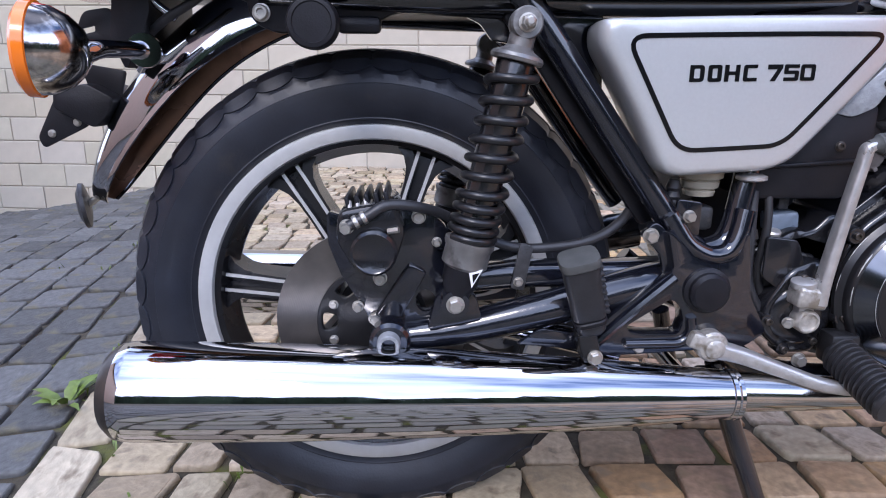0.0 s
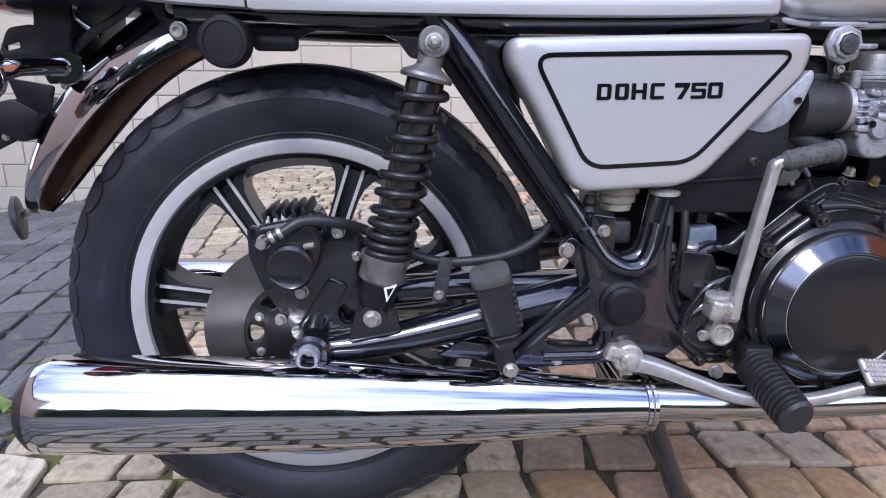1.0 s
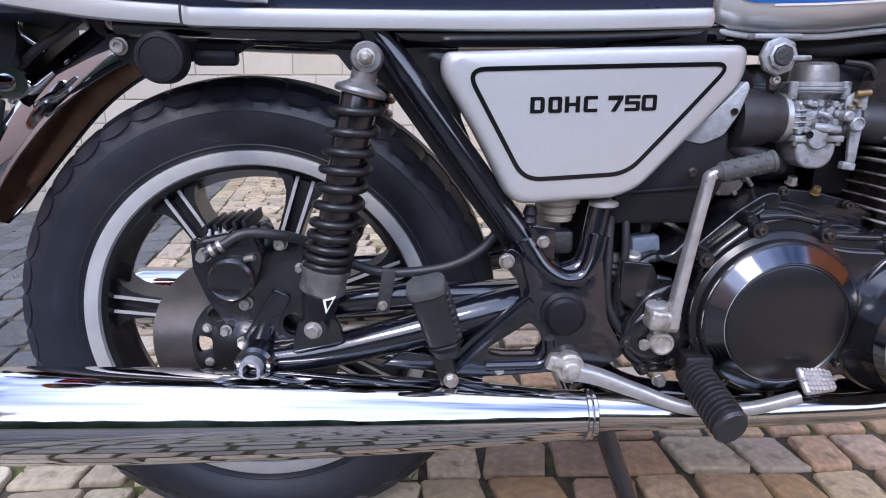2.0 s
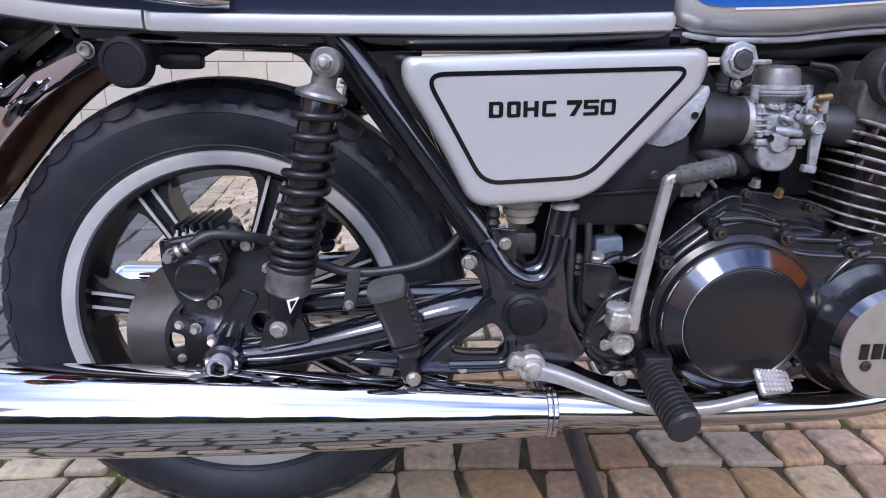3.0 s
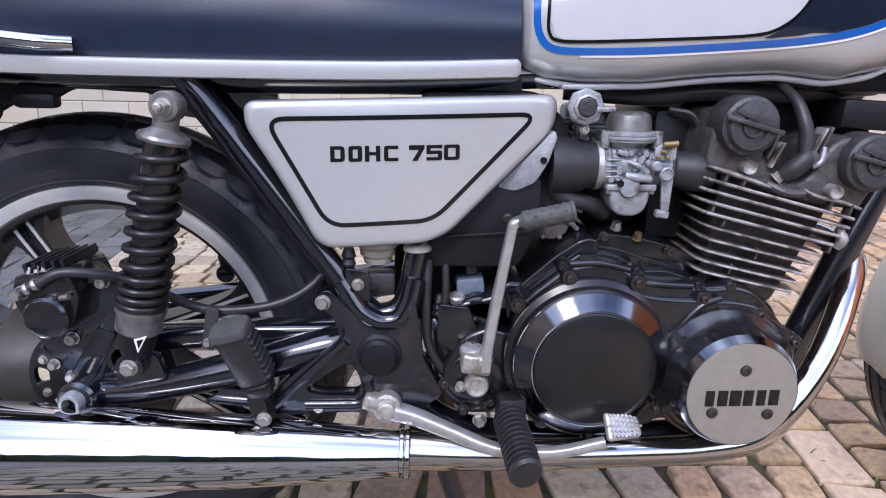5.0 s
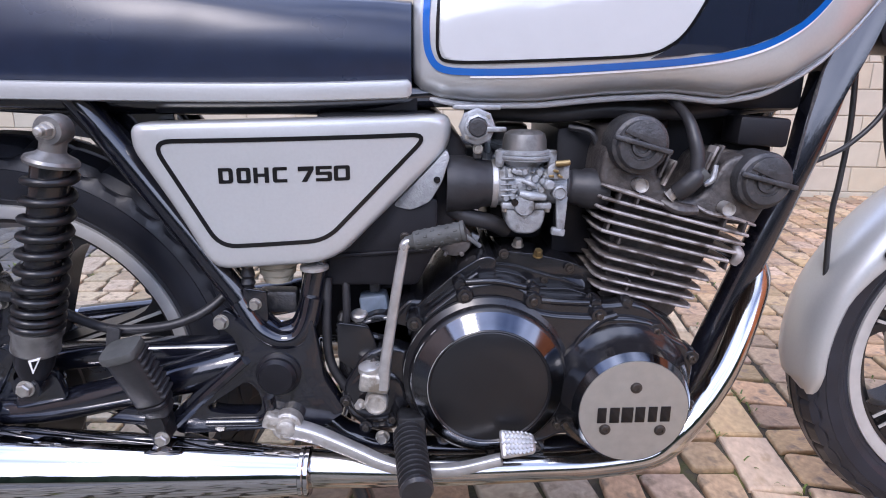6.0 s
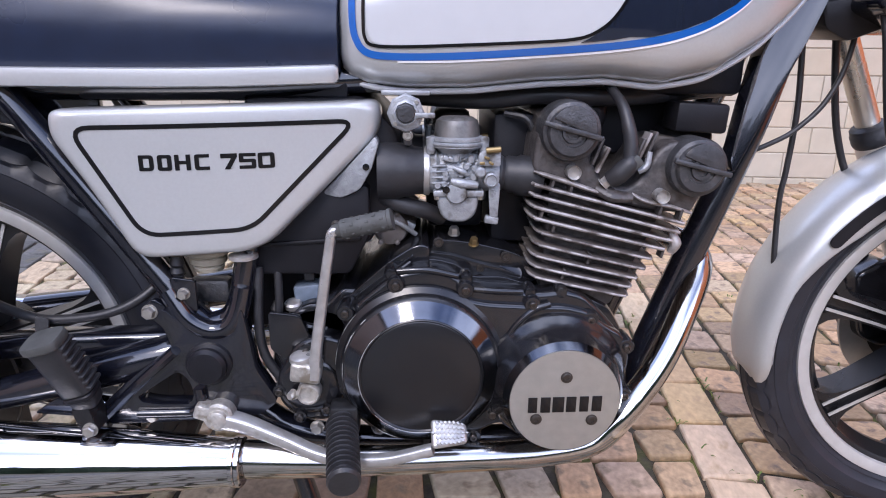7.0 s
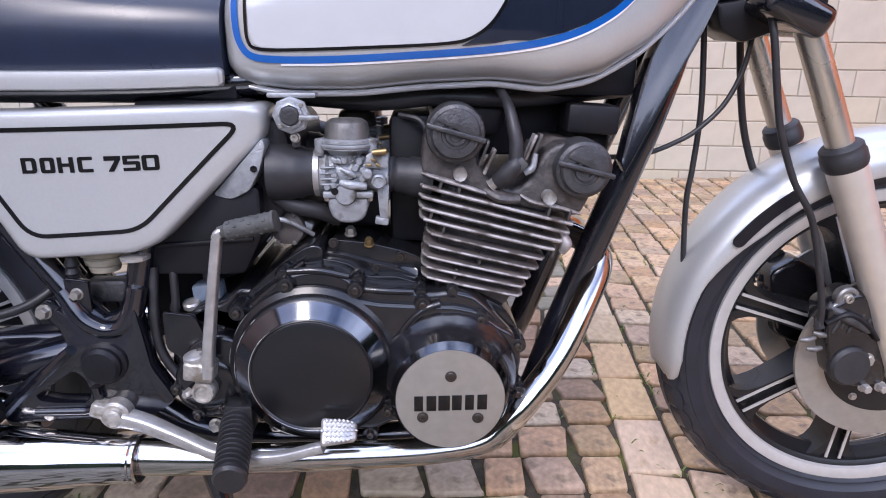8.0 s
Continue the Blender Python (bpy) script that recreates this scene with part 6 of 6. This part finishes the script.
part("bolt", bolt(B(), (-0.121, -0.12, 0.7), 0.009, 0.006, socket=True), ZINC, bike)
part("clip", box(B(), (-0.01, -0.12, 0.662), (0.05, 0.02, 0.018), 0.006), MATT, bike)

# centre stand
for s in (-1, 1):
    part("stand_leg", sweep(B(), [(0.455, s * 0.1, 0.24), (0.475, s * 0.11, 0.17), (0.505, s * 0.13, 0.08), (0.528, s * 0.15, 0.008)], 0.014, 14), GLOSS, bike, "black stand leg")
part("stand_bar", sweep(B(), [(0.445, -0.11, 0.18), (0.445, 0.11, 0.18)], 0.012, 12), GLOSS, bike)
part("stand_lug", box(B(), (0.45, -0.11, 0.21), (0.05, 0.03, 0.05), 0.008), CASTBLACK, bike)

# ---- front end, turned a little ----
RAKE = radians(25.5)
down = Vector((math.sin(RAKE), 0, -math.cos(RAKE)))
STEER = Matrix.Translation((1.2, 0, 0.78)) @ Matrix.Rotation(radians(6), 4, down) @ Matrix.Translation((-1.2, 0, -0.78))
FA = (1.478, 0.0, 0.316)
front = wheel("front_wheel", FA, 0.321, 0.248, 0.049, 44, 9.5, "black seven-spoke cast front wheel", STEER)
for s in (-1, 1):
    bm = lathe(B(), [(0.135, s * 0.066), (0.135, s * 0.072), (0.094, s * 0.072), (0.094, s * 0.066)], FA, (0, -1, 0), 80, ring=True)
    part("brake_disc", spin(bm, STEER), BRUSHED, front, "worn steel front brake disc")
    bm = lathe(B(), [(0.1, s * 0.067), (0.1, s * 0.071), (0.06, s * 0.075), (0.03, s * 0.075), (0.03, s * 0.066)], FA, (0, -1, 0), 48, ring=True)
    part("disc_carrier", spin(bm, STEER), CASTBLACK, front)
    for k in range(6):
        a = k * math.pi / 3
        part("disc_bolt", spin(bolt(B(), (FA[0] + 0.08 * math.cos(a), -s * 0.073, FA[2] + 0.08 * math.sin(a)), 0.006, 0.005, (0, -s, 0)), STEER), ZINC, front)
    y = s * 0.088
    p = lambda d0: Vector((1.254, y, 0.79)) + down * d0
    leg = part("fork_leg", spin(lathe(B(), [(0.024, 0.19), (0.0255, 0.2), (0.0255, 0.235), (0.0245, 0.25), (0.024, 0.42), (0.026, 0.47), (0.026, 0.535), (0.02, 0.55)], p(0), down, 30), STEER), FORK, bike, "alloy front fork leg")
    part("fork_tube", spin(lathe(B(), [(0.0175, -0.08), (0.0175, 0.2)], p(0), down, 30), STEER), TUBE, leg, "chromed fork tube")
    part("dust_seal", spin(lathe(B(), [(0.0185, 0.176), (0.0235, 0.1775), (0.0268, 0.181), (0.0272, 0.188), (0.0285, 0.19), (0.0285, 0.203), (0.0272, 0.207), (0.0255, 0.21)], p(0), down, 30), STEER), RUBBER, leg, "black rubber dust seal")
    cal = part("front_caliper", plate(B(), rounded([(1.352, 0.358), (1.372, 0.29), (1.41, 0.272), (1.455, 0.278), (1.45, 0.37), (1.425, 0.405), (1.388, 0.425), (1.345, 0.4)], 0.012), min(s * 0.048, s * 0.1), max(s * 0.048, s * 0.1), 0.008, segs=3), ENGINE, bike, "black front brake caliper")
    lug = part("caliper_lug", lathe(B(), [(0.0165, 0), (0.017, 0.003), (0.0165, 0.011), (0.014, 0.013), (0.0105, 0.013), (0.0095, 0.0105), (0.001, 0.0105)], (1.3735, s * 0.086, 0.412), (0, s, 0), 26), WEATHERED, cal, "dull bright caliper mounting lug")
    part("lug_bolt", bolt(B(), (1.3735, s * 0.096, 0.412), 0.0075, 0.006, (0, s, 0), socket=True), ZINC, lug)
    part("caliper_bolt", bolt(B(), (1.417, s * 0.1, 0.319), 0.011, 0.007, (0, s, 0)), ZINC, cal)
    part("caliper_piston", lathe(B(), [(0.03, 0), (0.03, 0.008), (0.026, 0.013), (0.001, 0.0135)], (1.393, s * 0.095, 0.31), (0, s, 0), 28), RUBBER, cal)
    for x, z, tilt in ((1.328, 0.349, 0.2), (1.34, 0.334, 0.05), (1.345, 0.357, -0.25)):
        part("pad_pin", sweep(B(), [(x - 0.009, s * 0.092, z - 0.009 * tilt), (x, s * 0.095, z), (x + 0.012, s * 0.092, z + 0.012 * tilt)], [0.003, 0.0046, 0.0036], 10), WEATHERED, cal, "dull bright pad pin")
    for k in range(5):
        part("caliper_rib", box(B(), (1.362 + 0.011 * k, s * 0.099, 0.372 + 0.007 * (k % 2)), (0.0045, 0.006, 0.024), 0.0015, (0, 20, 0)), DARKCAST, cal)
    part("caliper_bridge", sweep(B(), [(1.348, s * 0.098, 0.376), (1.372, s * 0.104, 0.392), (1.4, s * 0.104, 0.378), (1.424, s * 0.102, 0.352)], [0.005, 0.0065, 0.0065, 0.005], 10, flat=0.7), MATT, cal)
    part("hose_union", bolt(B(), (1.342, s * 0.094, 0.368), 0.0075, 0.012, (-0.2, 0, 1)), DARKCAST, cal)
    for x, z in ((1.4246, 0.274), (1.4495, 0.274)):
        part("bleed_nut", bolt(B(), (x, s * 0.096, z), 0.0085, 0.012, (0, s, 0)), LEVER, cal)
    part("caliper_arm", sweep(B(), [(1.35, s * 0.09, 0.4), (1.375, s * 0.1, 0.385), (1.41, s * 0.1, 0.366)], [0.007, 0.009, 0.007], 10), DARKCAST, cal)
    part("axle_clamp", spin(bolt(B(), (FA[0], y + s * 0.012, FA[2]), 0.016, 0.02, (0, s, 0)), STEER), LEVER, bike)
part("lower_yoke", spin(box(B(), (1.238, 0, 0.792), (0.085, 0.24, 0.04), 0.012, (0, 25, 0), 3), STEER), GLOSS, bike, "black lower fork yoke")
part("steering_head", sweep(B(), [(1.185, 0, 0.88), (1.222, 0, 0.79)], 0.035, 20), GLOSS, bike)
part("horn_bracket", spin(plate(B(), rounded([(1.16, 0.8), (1.3, 0.82), (1.3, 0.79), (1.2, 0.752), (1.17, 0.768)], 0.008), -0.05, 0.05, 0.004), STEER), MATT, bike)
part("headlamp_shell", spin(lathe(B(), [(0.02, 0), (0.07, 0.01), (0.088, 0.05), (0.092, 0.1), (0.094, 0.13)], (1.25, 0, 0.9), (1, 0, 0), 40), STEER), GLOSS, bike)

# front mudguard with a dark slot
bm = B()
rings = []
for k in range(49):
    a = radians(193 - 161 * k / 48)
    r = 0.321
    w = 0.062 * min(1.0, (0.35 + k / 3) ** 0.3, (0.35 + (48 - k) / 3) ** 0.3)
    e = 0.0245 + 0.0225 * min(1.0, max(0.0, (161 - math.degrees(a)) / 22))
    sect = [(-w, -e), (-w - 0.002, -e + 0.003), (-w, -0.62 * e), (-w * 0.93, -0.28 * e), (-w * 0.7, 0.0), (-w * 0.35, 0.006), (0, 0.008), (w * 0.35, 0.006), (w * 0.7, 0), (w * 0.93, -0.28 * e), (w, -0.62 * e), (w + 0.002, -e + 0.003), (w, -e), (w * 0.95, -0.8 * e), (w * 0.65, -0.004), (0, 0.005), (-w * 0.65, -0.004), (-w * 0.95, -0.8 * e)]
    ring = []
    for y, d in sect:
        f = max(-1.0, min(1.0, (-d / e - 0.5) / 0.5))
        b = a - radians(3.2) * max(0.0, (math.degrees(a) - 176) / 16) ** 2 * abs(f) ** 4
        ring.append(Vector((FA[0] + (r + d) * math.cos(b), y, FA[2] + (r + d) * math.sin(b))))
    rings.append(ring)
fm = part("front_mudguard", spin(skin(bm, rings), STEER), SILVER, bike, "silver front mudguard with dark recess", 50)
bm = B()
rings = []
for k in range(33):
    u = -math.cos(math.pi * k / 32)
    a = radians(136 - 10.8 * u)
    w = 0.0095 * math.sqrt(max(0.003, 1 - max(0.0, (abs(u) - 0.83) / 0.17) ** 2))
    rings.append([(FA[0] + (0.297 + d) * math.cos(a), -0.0655 - e, FA[2] + (0.297 + d) * math.sin(a)) for d, e in ((-w, 0), (-w * 0.9, 0.0015), (w * 0.9, 0.0015), (w, 0))])
part("slot", spin(skin(bm, rings, closed=False, caps=False), STEER), MATT, fm, "dark long recess")
part("mudguard_stay", spin(sweep(B(), [(1.36, -0.066, 0.58), (1.37, -0.07, 0.54), (1.385, -0.078, 0.5)], 0.012, 10, flat=0.4), STEER), FORK, fm)
for pts, r in (
    ([(1.2, -0.09, 0.8), (1.2077, -0.1, 0.7605), (1.2213, -0.1, 0.7006), (1.2332, -0.1, 0.652), (1.2468, -0.1, 0.6162), (1.2671, -0.1, 0.5744), (1.299, -0.1, 0.5256), (1.3237, -0.1, 0.4492), (1.337, -0.098, 0.4), (1.342, -0.095, 0.372)], 0.0046),
    ([(1.16, 0.0, 0.8), (1.1678, 0.0, 0.7335), (1.1739, 0.0, 0.657), (1.172, 0.0, 0.5765), (1.169, 0.0, 0.5346), (1.1733, 0.0, 0.465), (1.185, 0.0, 0.36)], 0.0042),
    ([(1.222, -0.03, 0.84), (1.2202, -0.03, 0.8046), (1.2133, -0.03, 0.7268), (1.1937, -0.03, 0.6749), (1.163, -0.03, 0.6405), (1.1337, -0.03, 0.621), (1.0802, -0.03, 0.6013), (1.0, -0.03, 0.598)], 0.0036),
    ([(1.225, 0.03, 0.8), (1.2338, 0.03, 0.738), (1.2456, 0.03, 0.671), (1.2582, 0.03, 0.622), (1.2789, 0.03, 0.5716), (1.31, 0.03, 0.52)], 0.0052),
):
    part("cable", sweep(B(), pts, r, 10), RUBBER, bike, "black control cable")

# ---- the paved ground ----
def row_left(y):
    return -0.505 - 0.14 * y


def row_right(y):
    return 1.203 + 0.125 * y


def ground_z(x, y):
    """Level under the machine, with a low hump towards the wall."""
    foot = float(np.interp(x, (-4, -2.6, -2.16, -1.67, -1.0, -0.5, 0.3, 1.2, 2.1, 3.0, 6.0), (-0.435, -0.295, -0.211, -0.102, -0.003, 0.048, 0.06, 0.0, -0.03, 0.005, 0.048)))
    return foot * min(1.0, max(0.0, (y - 0.3) / (2.8 + max(0.0, 2.4 - x) * 0.105))) ** 1.2


gx = np.concatenate([[-3000, -300, -30, -8], np.linspace(-5, 6, 45), [9, 30, 300, 3000]])
gy = np.concatenate([[-3000, -300, -30, -8], np.linspace(-4, 4.5, 35), [8, 30, 300, 3000]])
bm = B()
vs = [[bm.verts.new((x, y, -0.0105 + ground_z(max(x, -4), y))) for y in gy] for x in gx]
for i in range(len(gx) - 1):
    for j in range(len(gy) - 1):
        bm.faces.new((vs[i][j], vs[i + 1][j], vs[i + 1][j + 1], vs[i][j + 1]))
ground = part("ground", bm, JOINT, None)
tagged(ground, "cobbled yard with mossy earth joints", "ground", kind="structure")

stones = random.Random(5)


def stone_rings(w, d, rng, rough=1.0):
    """An uneven cobble of about w by d: foot, shoulder and worn top; sawn slabs have rough below 1."""
    pts = []
    skew = rng.uniform(-0.009, 0.009) * rough
    for k in range(12):
        t = 2 * math.pi * (k + 0.5) / 12
        px, py = (math.copysign(abs(f) ** (0.15 * rough), f) for f in (math.cos(t), math.sin(t)))
        pts.append((px * w / 2 * (1 - rough * rng.uniform(-0.03, 0.075)) + skew * py, py * d / 2 * (1 - rough * rng.uniform(-0.03, 0.075))))
    h = rng.uniform(-0.003, 0.003)
    out = []
    for grow, z in ((1.0, -0.03), (1.0, -0.0055), (0.985, -0.0018), (0.94, 0.0004)):
        out.append([(x * grow, y * grow, z + h + (rng.uniform(-0.0014, 0.0014) if z > -0.02 else 0)) for x, y in pts])
    return out


variants = {}
for kind, material in (("buff", SANDSTONE), ("grey", GREYSTONE), ("tan", TANSTONE), ("slab", SLABSTONE), ("rust", RUSTSTONE), ("pale", PALESTONE)):
    variants[kind] = []
    for k in range(14):
        bm = skin(B(), stone_rings(0.1, 0.1, stones, 0.3 if kind == "slab" else 1.0))
        bmesh.ops.recalc_face_normals(bm, faces=bm.faces)
        me = bpy.data.meshes.new("cobble")
        bm.to_mesh(me)
        bm.free()
        me.materials.append(material)
        me.polygons.foreach_set("use_smooth", [len(p.vertices) < 5 for p in me.polygons])
        variants[kind].append(me)

near = {kind: [] for kind in variants}
spare = {kind: ([], []) for kind in variants}


def lay(kind, x, y, w, d, turn):
    if y > wall_y(x) - 0.03:
        return
    if kind == "buff" and y < -0.3 + 0.1 * x:
        kind = "rust" if x > 0.4 and stones.random() < 0.45 else "pale"
    elif kind == "buff" and x > 0.55 and y > 0.9:
        kind = "pale" if stones.random() < 0.55 else "tan"
    elif kind == "buff" and y < 1.0 and stones.random() < 0.7 * min(1.0, max(0.0, (x - 0.15) / 0.35)):
        kind = "rust"
    close = math.hypot((x - 0.45) * 0.5, y - 0.1)
    near[kind].append((close, x, y, w, d, turn))


def course(total, lo, hi):
    """Uneven lengths that fill a row."""
    out = []
    while sum(out) < total:
        out.append(stones.uniform(lo, hi))
    k = total / sum(out)
    return [v * k for v in out]


WALL_Y = 3.12
WALL_TURN = math.tan(radians(6))


def wall_y(x):
    return WALL_Y + (2.4 - x) * WALL_TURN


GAP = 0.011
y = -3.6
while y < 4.0:
    d = stones.uniform(0.092, 0.112)
    x, end = row_left(y + d / 2) + 0.053, row_right(y + d / 2) - 0.053
    for w in course(end - x, 0.085, 0.135):
        lay("buff", x + w / 2, y + d / 2 + stones.uniform(-0.004, 0.004), w - GAP, d - GAP, stones.uniform(-0.04, 0.04))
        x += w
    y += d
for kind, rowf, s, depth, lo, hi, count in (("grey", row_left, -1, 0.118, 0.11, 0.19, 36), ("tan", row_right, 1, 0.11, 0.085, 0.135, 36)):
    for j in range(count):
        y = -3.6
        off = 0.055 + (j + 0.5) * depth
        for w in course(7.5, lo, hi):
            x = rowf(y + w / 2) + s * (off + stones.uniform(-0.004, 0.004))
            lay(kind, x, y + w / 2, w - GAP, depth - GAP, math.pi / 2 - s * 0.14 + stones.uniform(-0.04, 0.04))
            y += w
for rowf, s, kind in ((row_left, -1, "buff"), (row_right, 1, "slab")):
    y = -3.6
    for w in course(7.5, 0.17, 0.24):
        lay(kind, rowf(y + w / 2), y + w / 2, w - (0.006 if s > 0 else GAP), 0.099 if s > 0 else 0.094, math.pi / 2 - s * 0.14)
        y += w

for kind, far_mat in (("buff", SANDFAR), ("grey", GREYFAR), ("tan", TANFAR), ("slab", SLABFAR), ("rust", RUSTFAR), ("pale", PALEFAR)):
    rows = sorted(near[kind])
    for i, (close, x, y, w, d, turn) in enumerate(rows):
        place = pose(x, y, ground_z(x, y), stones.uniform(-1.2, 1.2), stones.uniform(-1.2, 1.2), math.degrees(turn)) @ Matrix.Diagonal((w / 0.1, d / 0.1, 1, 1))
        if i < 250:
            ob = new("cobble", variants[kind][stones.randrange(14)])
            ob.parent = ground
            ob.matrix_local = place
        else:
            vs, fs = spare[kind]
            base = len(vs)
            for ring in stone_rings(0.1, 0.1, stones, 0.3 if kind == "slab" else 1.0):
                vs.extend(tuple(place @ Vector(p)) for p in ring)
            for r in range(3):
                fs.extend((base + 12 * r + k, base + 12 * r + (k + 1) % 12, base + 12 * r + 12 + (k + 1) % 12, base + 12 * r + 12 + k) for k in range(12))
            fs.append(tuple(base + 36 + k for k in range(12)))
    if not spare[kind][0]:
        continue
    me = bpy.data.meshes.new("cobbles")
    me.from_pydata(spare[kind][0], [], spare[kind][1])
    me.materials.append(far_mat)
    me.polygons.foreach_set("use_smooth", [len(p.vertices) < 5 for p in me.polygons])
    ob = new("cobbles", me)
    ob.parent = ground
    tagged(ob, kind="stuff")

# ---- the wall ----
bm = box(B(), (-1.9, 0.1025, 1.4), (16, 0.24, 3.9), 0.004)
wall = part("wall_north", bm, GROUT, None)
wall.matrix_world = pose(2.4, WALL_Y, 0, 0, 0, -6)
tagged(wall, "white painted block wall behind the yard", "wall", kind="structure")
brick_me = []
for length, height in ((0.325, 0.158), (0.325, 0.158), (0.46, 0.24)):
    bm = box(B(), (0, 0, 0), (length - 0.006, 0.05, height - 0.006), 0.004, (0, 0, 0), 2)
    bmesh.ops.recalc_face_normals(bm, faces=bm.faces)
    me = bpy.data.meshes.new("block")
    bm.to_mesh(me)
    bm.free()
    me.materials.append(BRICK)
    brick_me.append(me)
z = -0.597
for r in range(17):
    tall = r >= 9
    h, ln = (0.24, 0.46) if tall else (0.158, 0.325)
    x = -7.4 + (ln / 2 if r % 2 else 0) + stones.uniform(-0.02, 0.02)
    while x < 3.6:
        ob = new("block", brick_me[2 if tall else r % 2])
        ob.parent = wall
        ob.matrix_local = pose(x, stones.uniform(-0.002, 0.002), z + h / 2)
        x += ln
    z += h

# ---- what lies behind the camera and beside the yard ----
house = thing("house", "orange-red brick house beside the yard", "house", (5.2, 0, 0))
bm = box(B(), (6.7, 0.4, 2.8), (3.0, 5.6, 5.8), 0.01)
part("wall", spin(bm, pose(-5.2, 0, 0)), mat("orange_brick", (0.72, 0.23, 0.08), 0.8, var=0.2, scale=8, bump=0.3), house)
bm = skin(B(), [[(4.9, y, 5.6), (6.7, y, 7.6), (8.5, y, 5.6), (8.5, y, 5.7), (6.7, y, 7.8), (4.9, y, 5.7)] for y in (-2.6, 3.4)])
part("roof", spin(bm, pose(-5.2, 0, 0)), mat("roof_tile", (0.3, 0.1, 0.06), 0.7, var=0.25, scale=10), house)
bm = B()
trees = random.Random(9)
rings = []
for k in range(121):
    t = radians(185 + 170 * k / 120)
    r = 30 + trees.uniform(-2, 2)
    h = 8.0 + 4.0 * noise.noise((k * 0.17, 3.1, 0)) + 2.2 * noise.noise((k * 0.7, 8.1, 0)) + trees.uniform(0, 0.6)
    rings.append([(r * math.cos(t), r * math.sin(t), -0.1), (r * math.cos(t), r * math.sin(t), 0.55 * h), (1.04 * r * math.cos(t), 1.04 * r * math.sin(t), h)])
skin(bm, rings, closed=False, caps=False)
hedge = part("backdrop", bm, mat("far_trees", (0.03, 0.045, 0.02), 0.9, var=0.5, scale=2), None)
tagged(hedge, "far row of dark trees across the road", "trees", kind="structure")

west = thing("house", "pale pink rendered house beside the yard", "house", (-5.5, 0, 0))
bm = box(B(), (-7.0, -3.5, 2.7), (3.0, 9.5, 5.6), 0.01)
part("wall", spin(bm, pose(5.5, 0, 0)), mat("pale_render", (0.72, 0.52, 0.39), 0.85, var=0.2, scale=6, bump=0.3), west)
bm = skin(B(), [[(-8.8, y, 5.4), (-7.0, y, 7.2), (-5.2, y, 5.4), (-5.2, y, 5.5), (-7.0, y, 7.4), (-8.8, y, 5.5)] for y in (-8.4, 1.4)])
part("roof", spin(bm, pose(5.5, 0, 0)), mat("dark_roof_tile", (0.1, 0.06, 0.05), 0.7, var=0.25, scale=10), west)

# ---- plants in the joints ----
plants = random.Random(21)


def leaf(bm, base, turn, length, width, rise):
    """One bent, notched leaf."""
    c, s = math.cos(turn), math.sin(turn)
    rings = []
    for k in range(7):
        t = k / 6
        w = width * math.sin(math.pi * min(0.98, 0.08 + 0.92 * t)) ** 0.8 * (0.75 if k % 2 else 1.0)
        out, up = length * t, rise * math.sin(math.pi * 0.62 * t)
        rings.append([(base[0] + out * c - e * w * s, base[1] + out * s + e * w * c, base[2] + up + 0.25 * abs(e) * w) for e in (-1, 0, 1)])
    return skin(bm, rings, closed=False, caps=False)


weed = thing("weed", "green leafy weed growing from a paving joint", "plant", (-0.625, 0.26, -0.01))
for k in range(11):
    part("leaf", leaf(B(), (0, 0, 0), plants.uniform(0, 6.28), plants.uniform(0.05, 0.1), plants.uniform(0.008, 0.014), plants.uniform(0.015, 0.04)), LEAF, weed)
bm = B()
for k in range(230):
    y = plants.uniform(-0.6, 2.4)
    side = plants.random()
    if side < 0.3:
        x = row_left(y) + plants.choice((-0.055, 0.055)) + plants.gauss(0, 0.008)
    elif side < 0.6:
        x = row_right(y) + plants.choice((-0.055, 0.055)) + plants.gauss(0, 0.008)
    else:
        x = plants.uniform(-1.6, 2.2)
    for j in range(plants.randrange(2, 6)):
        leaf(bm, (x + plants.gauss(0, 0.01), y + plants.gauss(0, 0.012), -0.01), plants.uniform(0, 6.28), plants.uniform(0.008, 0.024), 0.0022, plants.uniform(0.006, 0.02))
tuft = part("grass", bm, LEAF, None)
tagged(tuft, "sparse grass and moss tufts in the paving joints", "grass", kind="stuff")
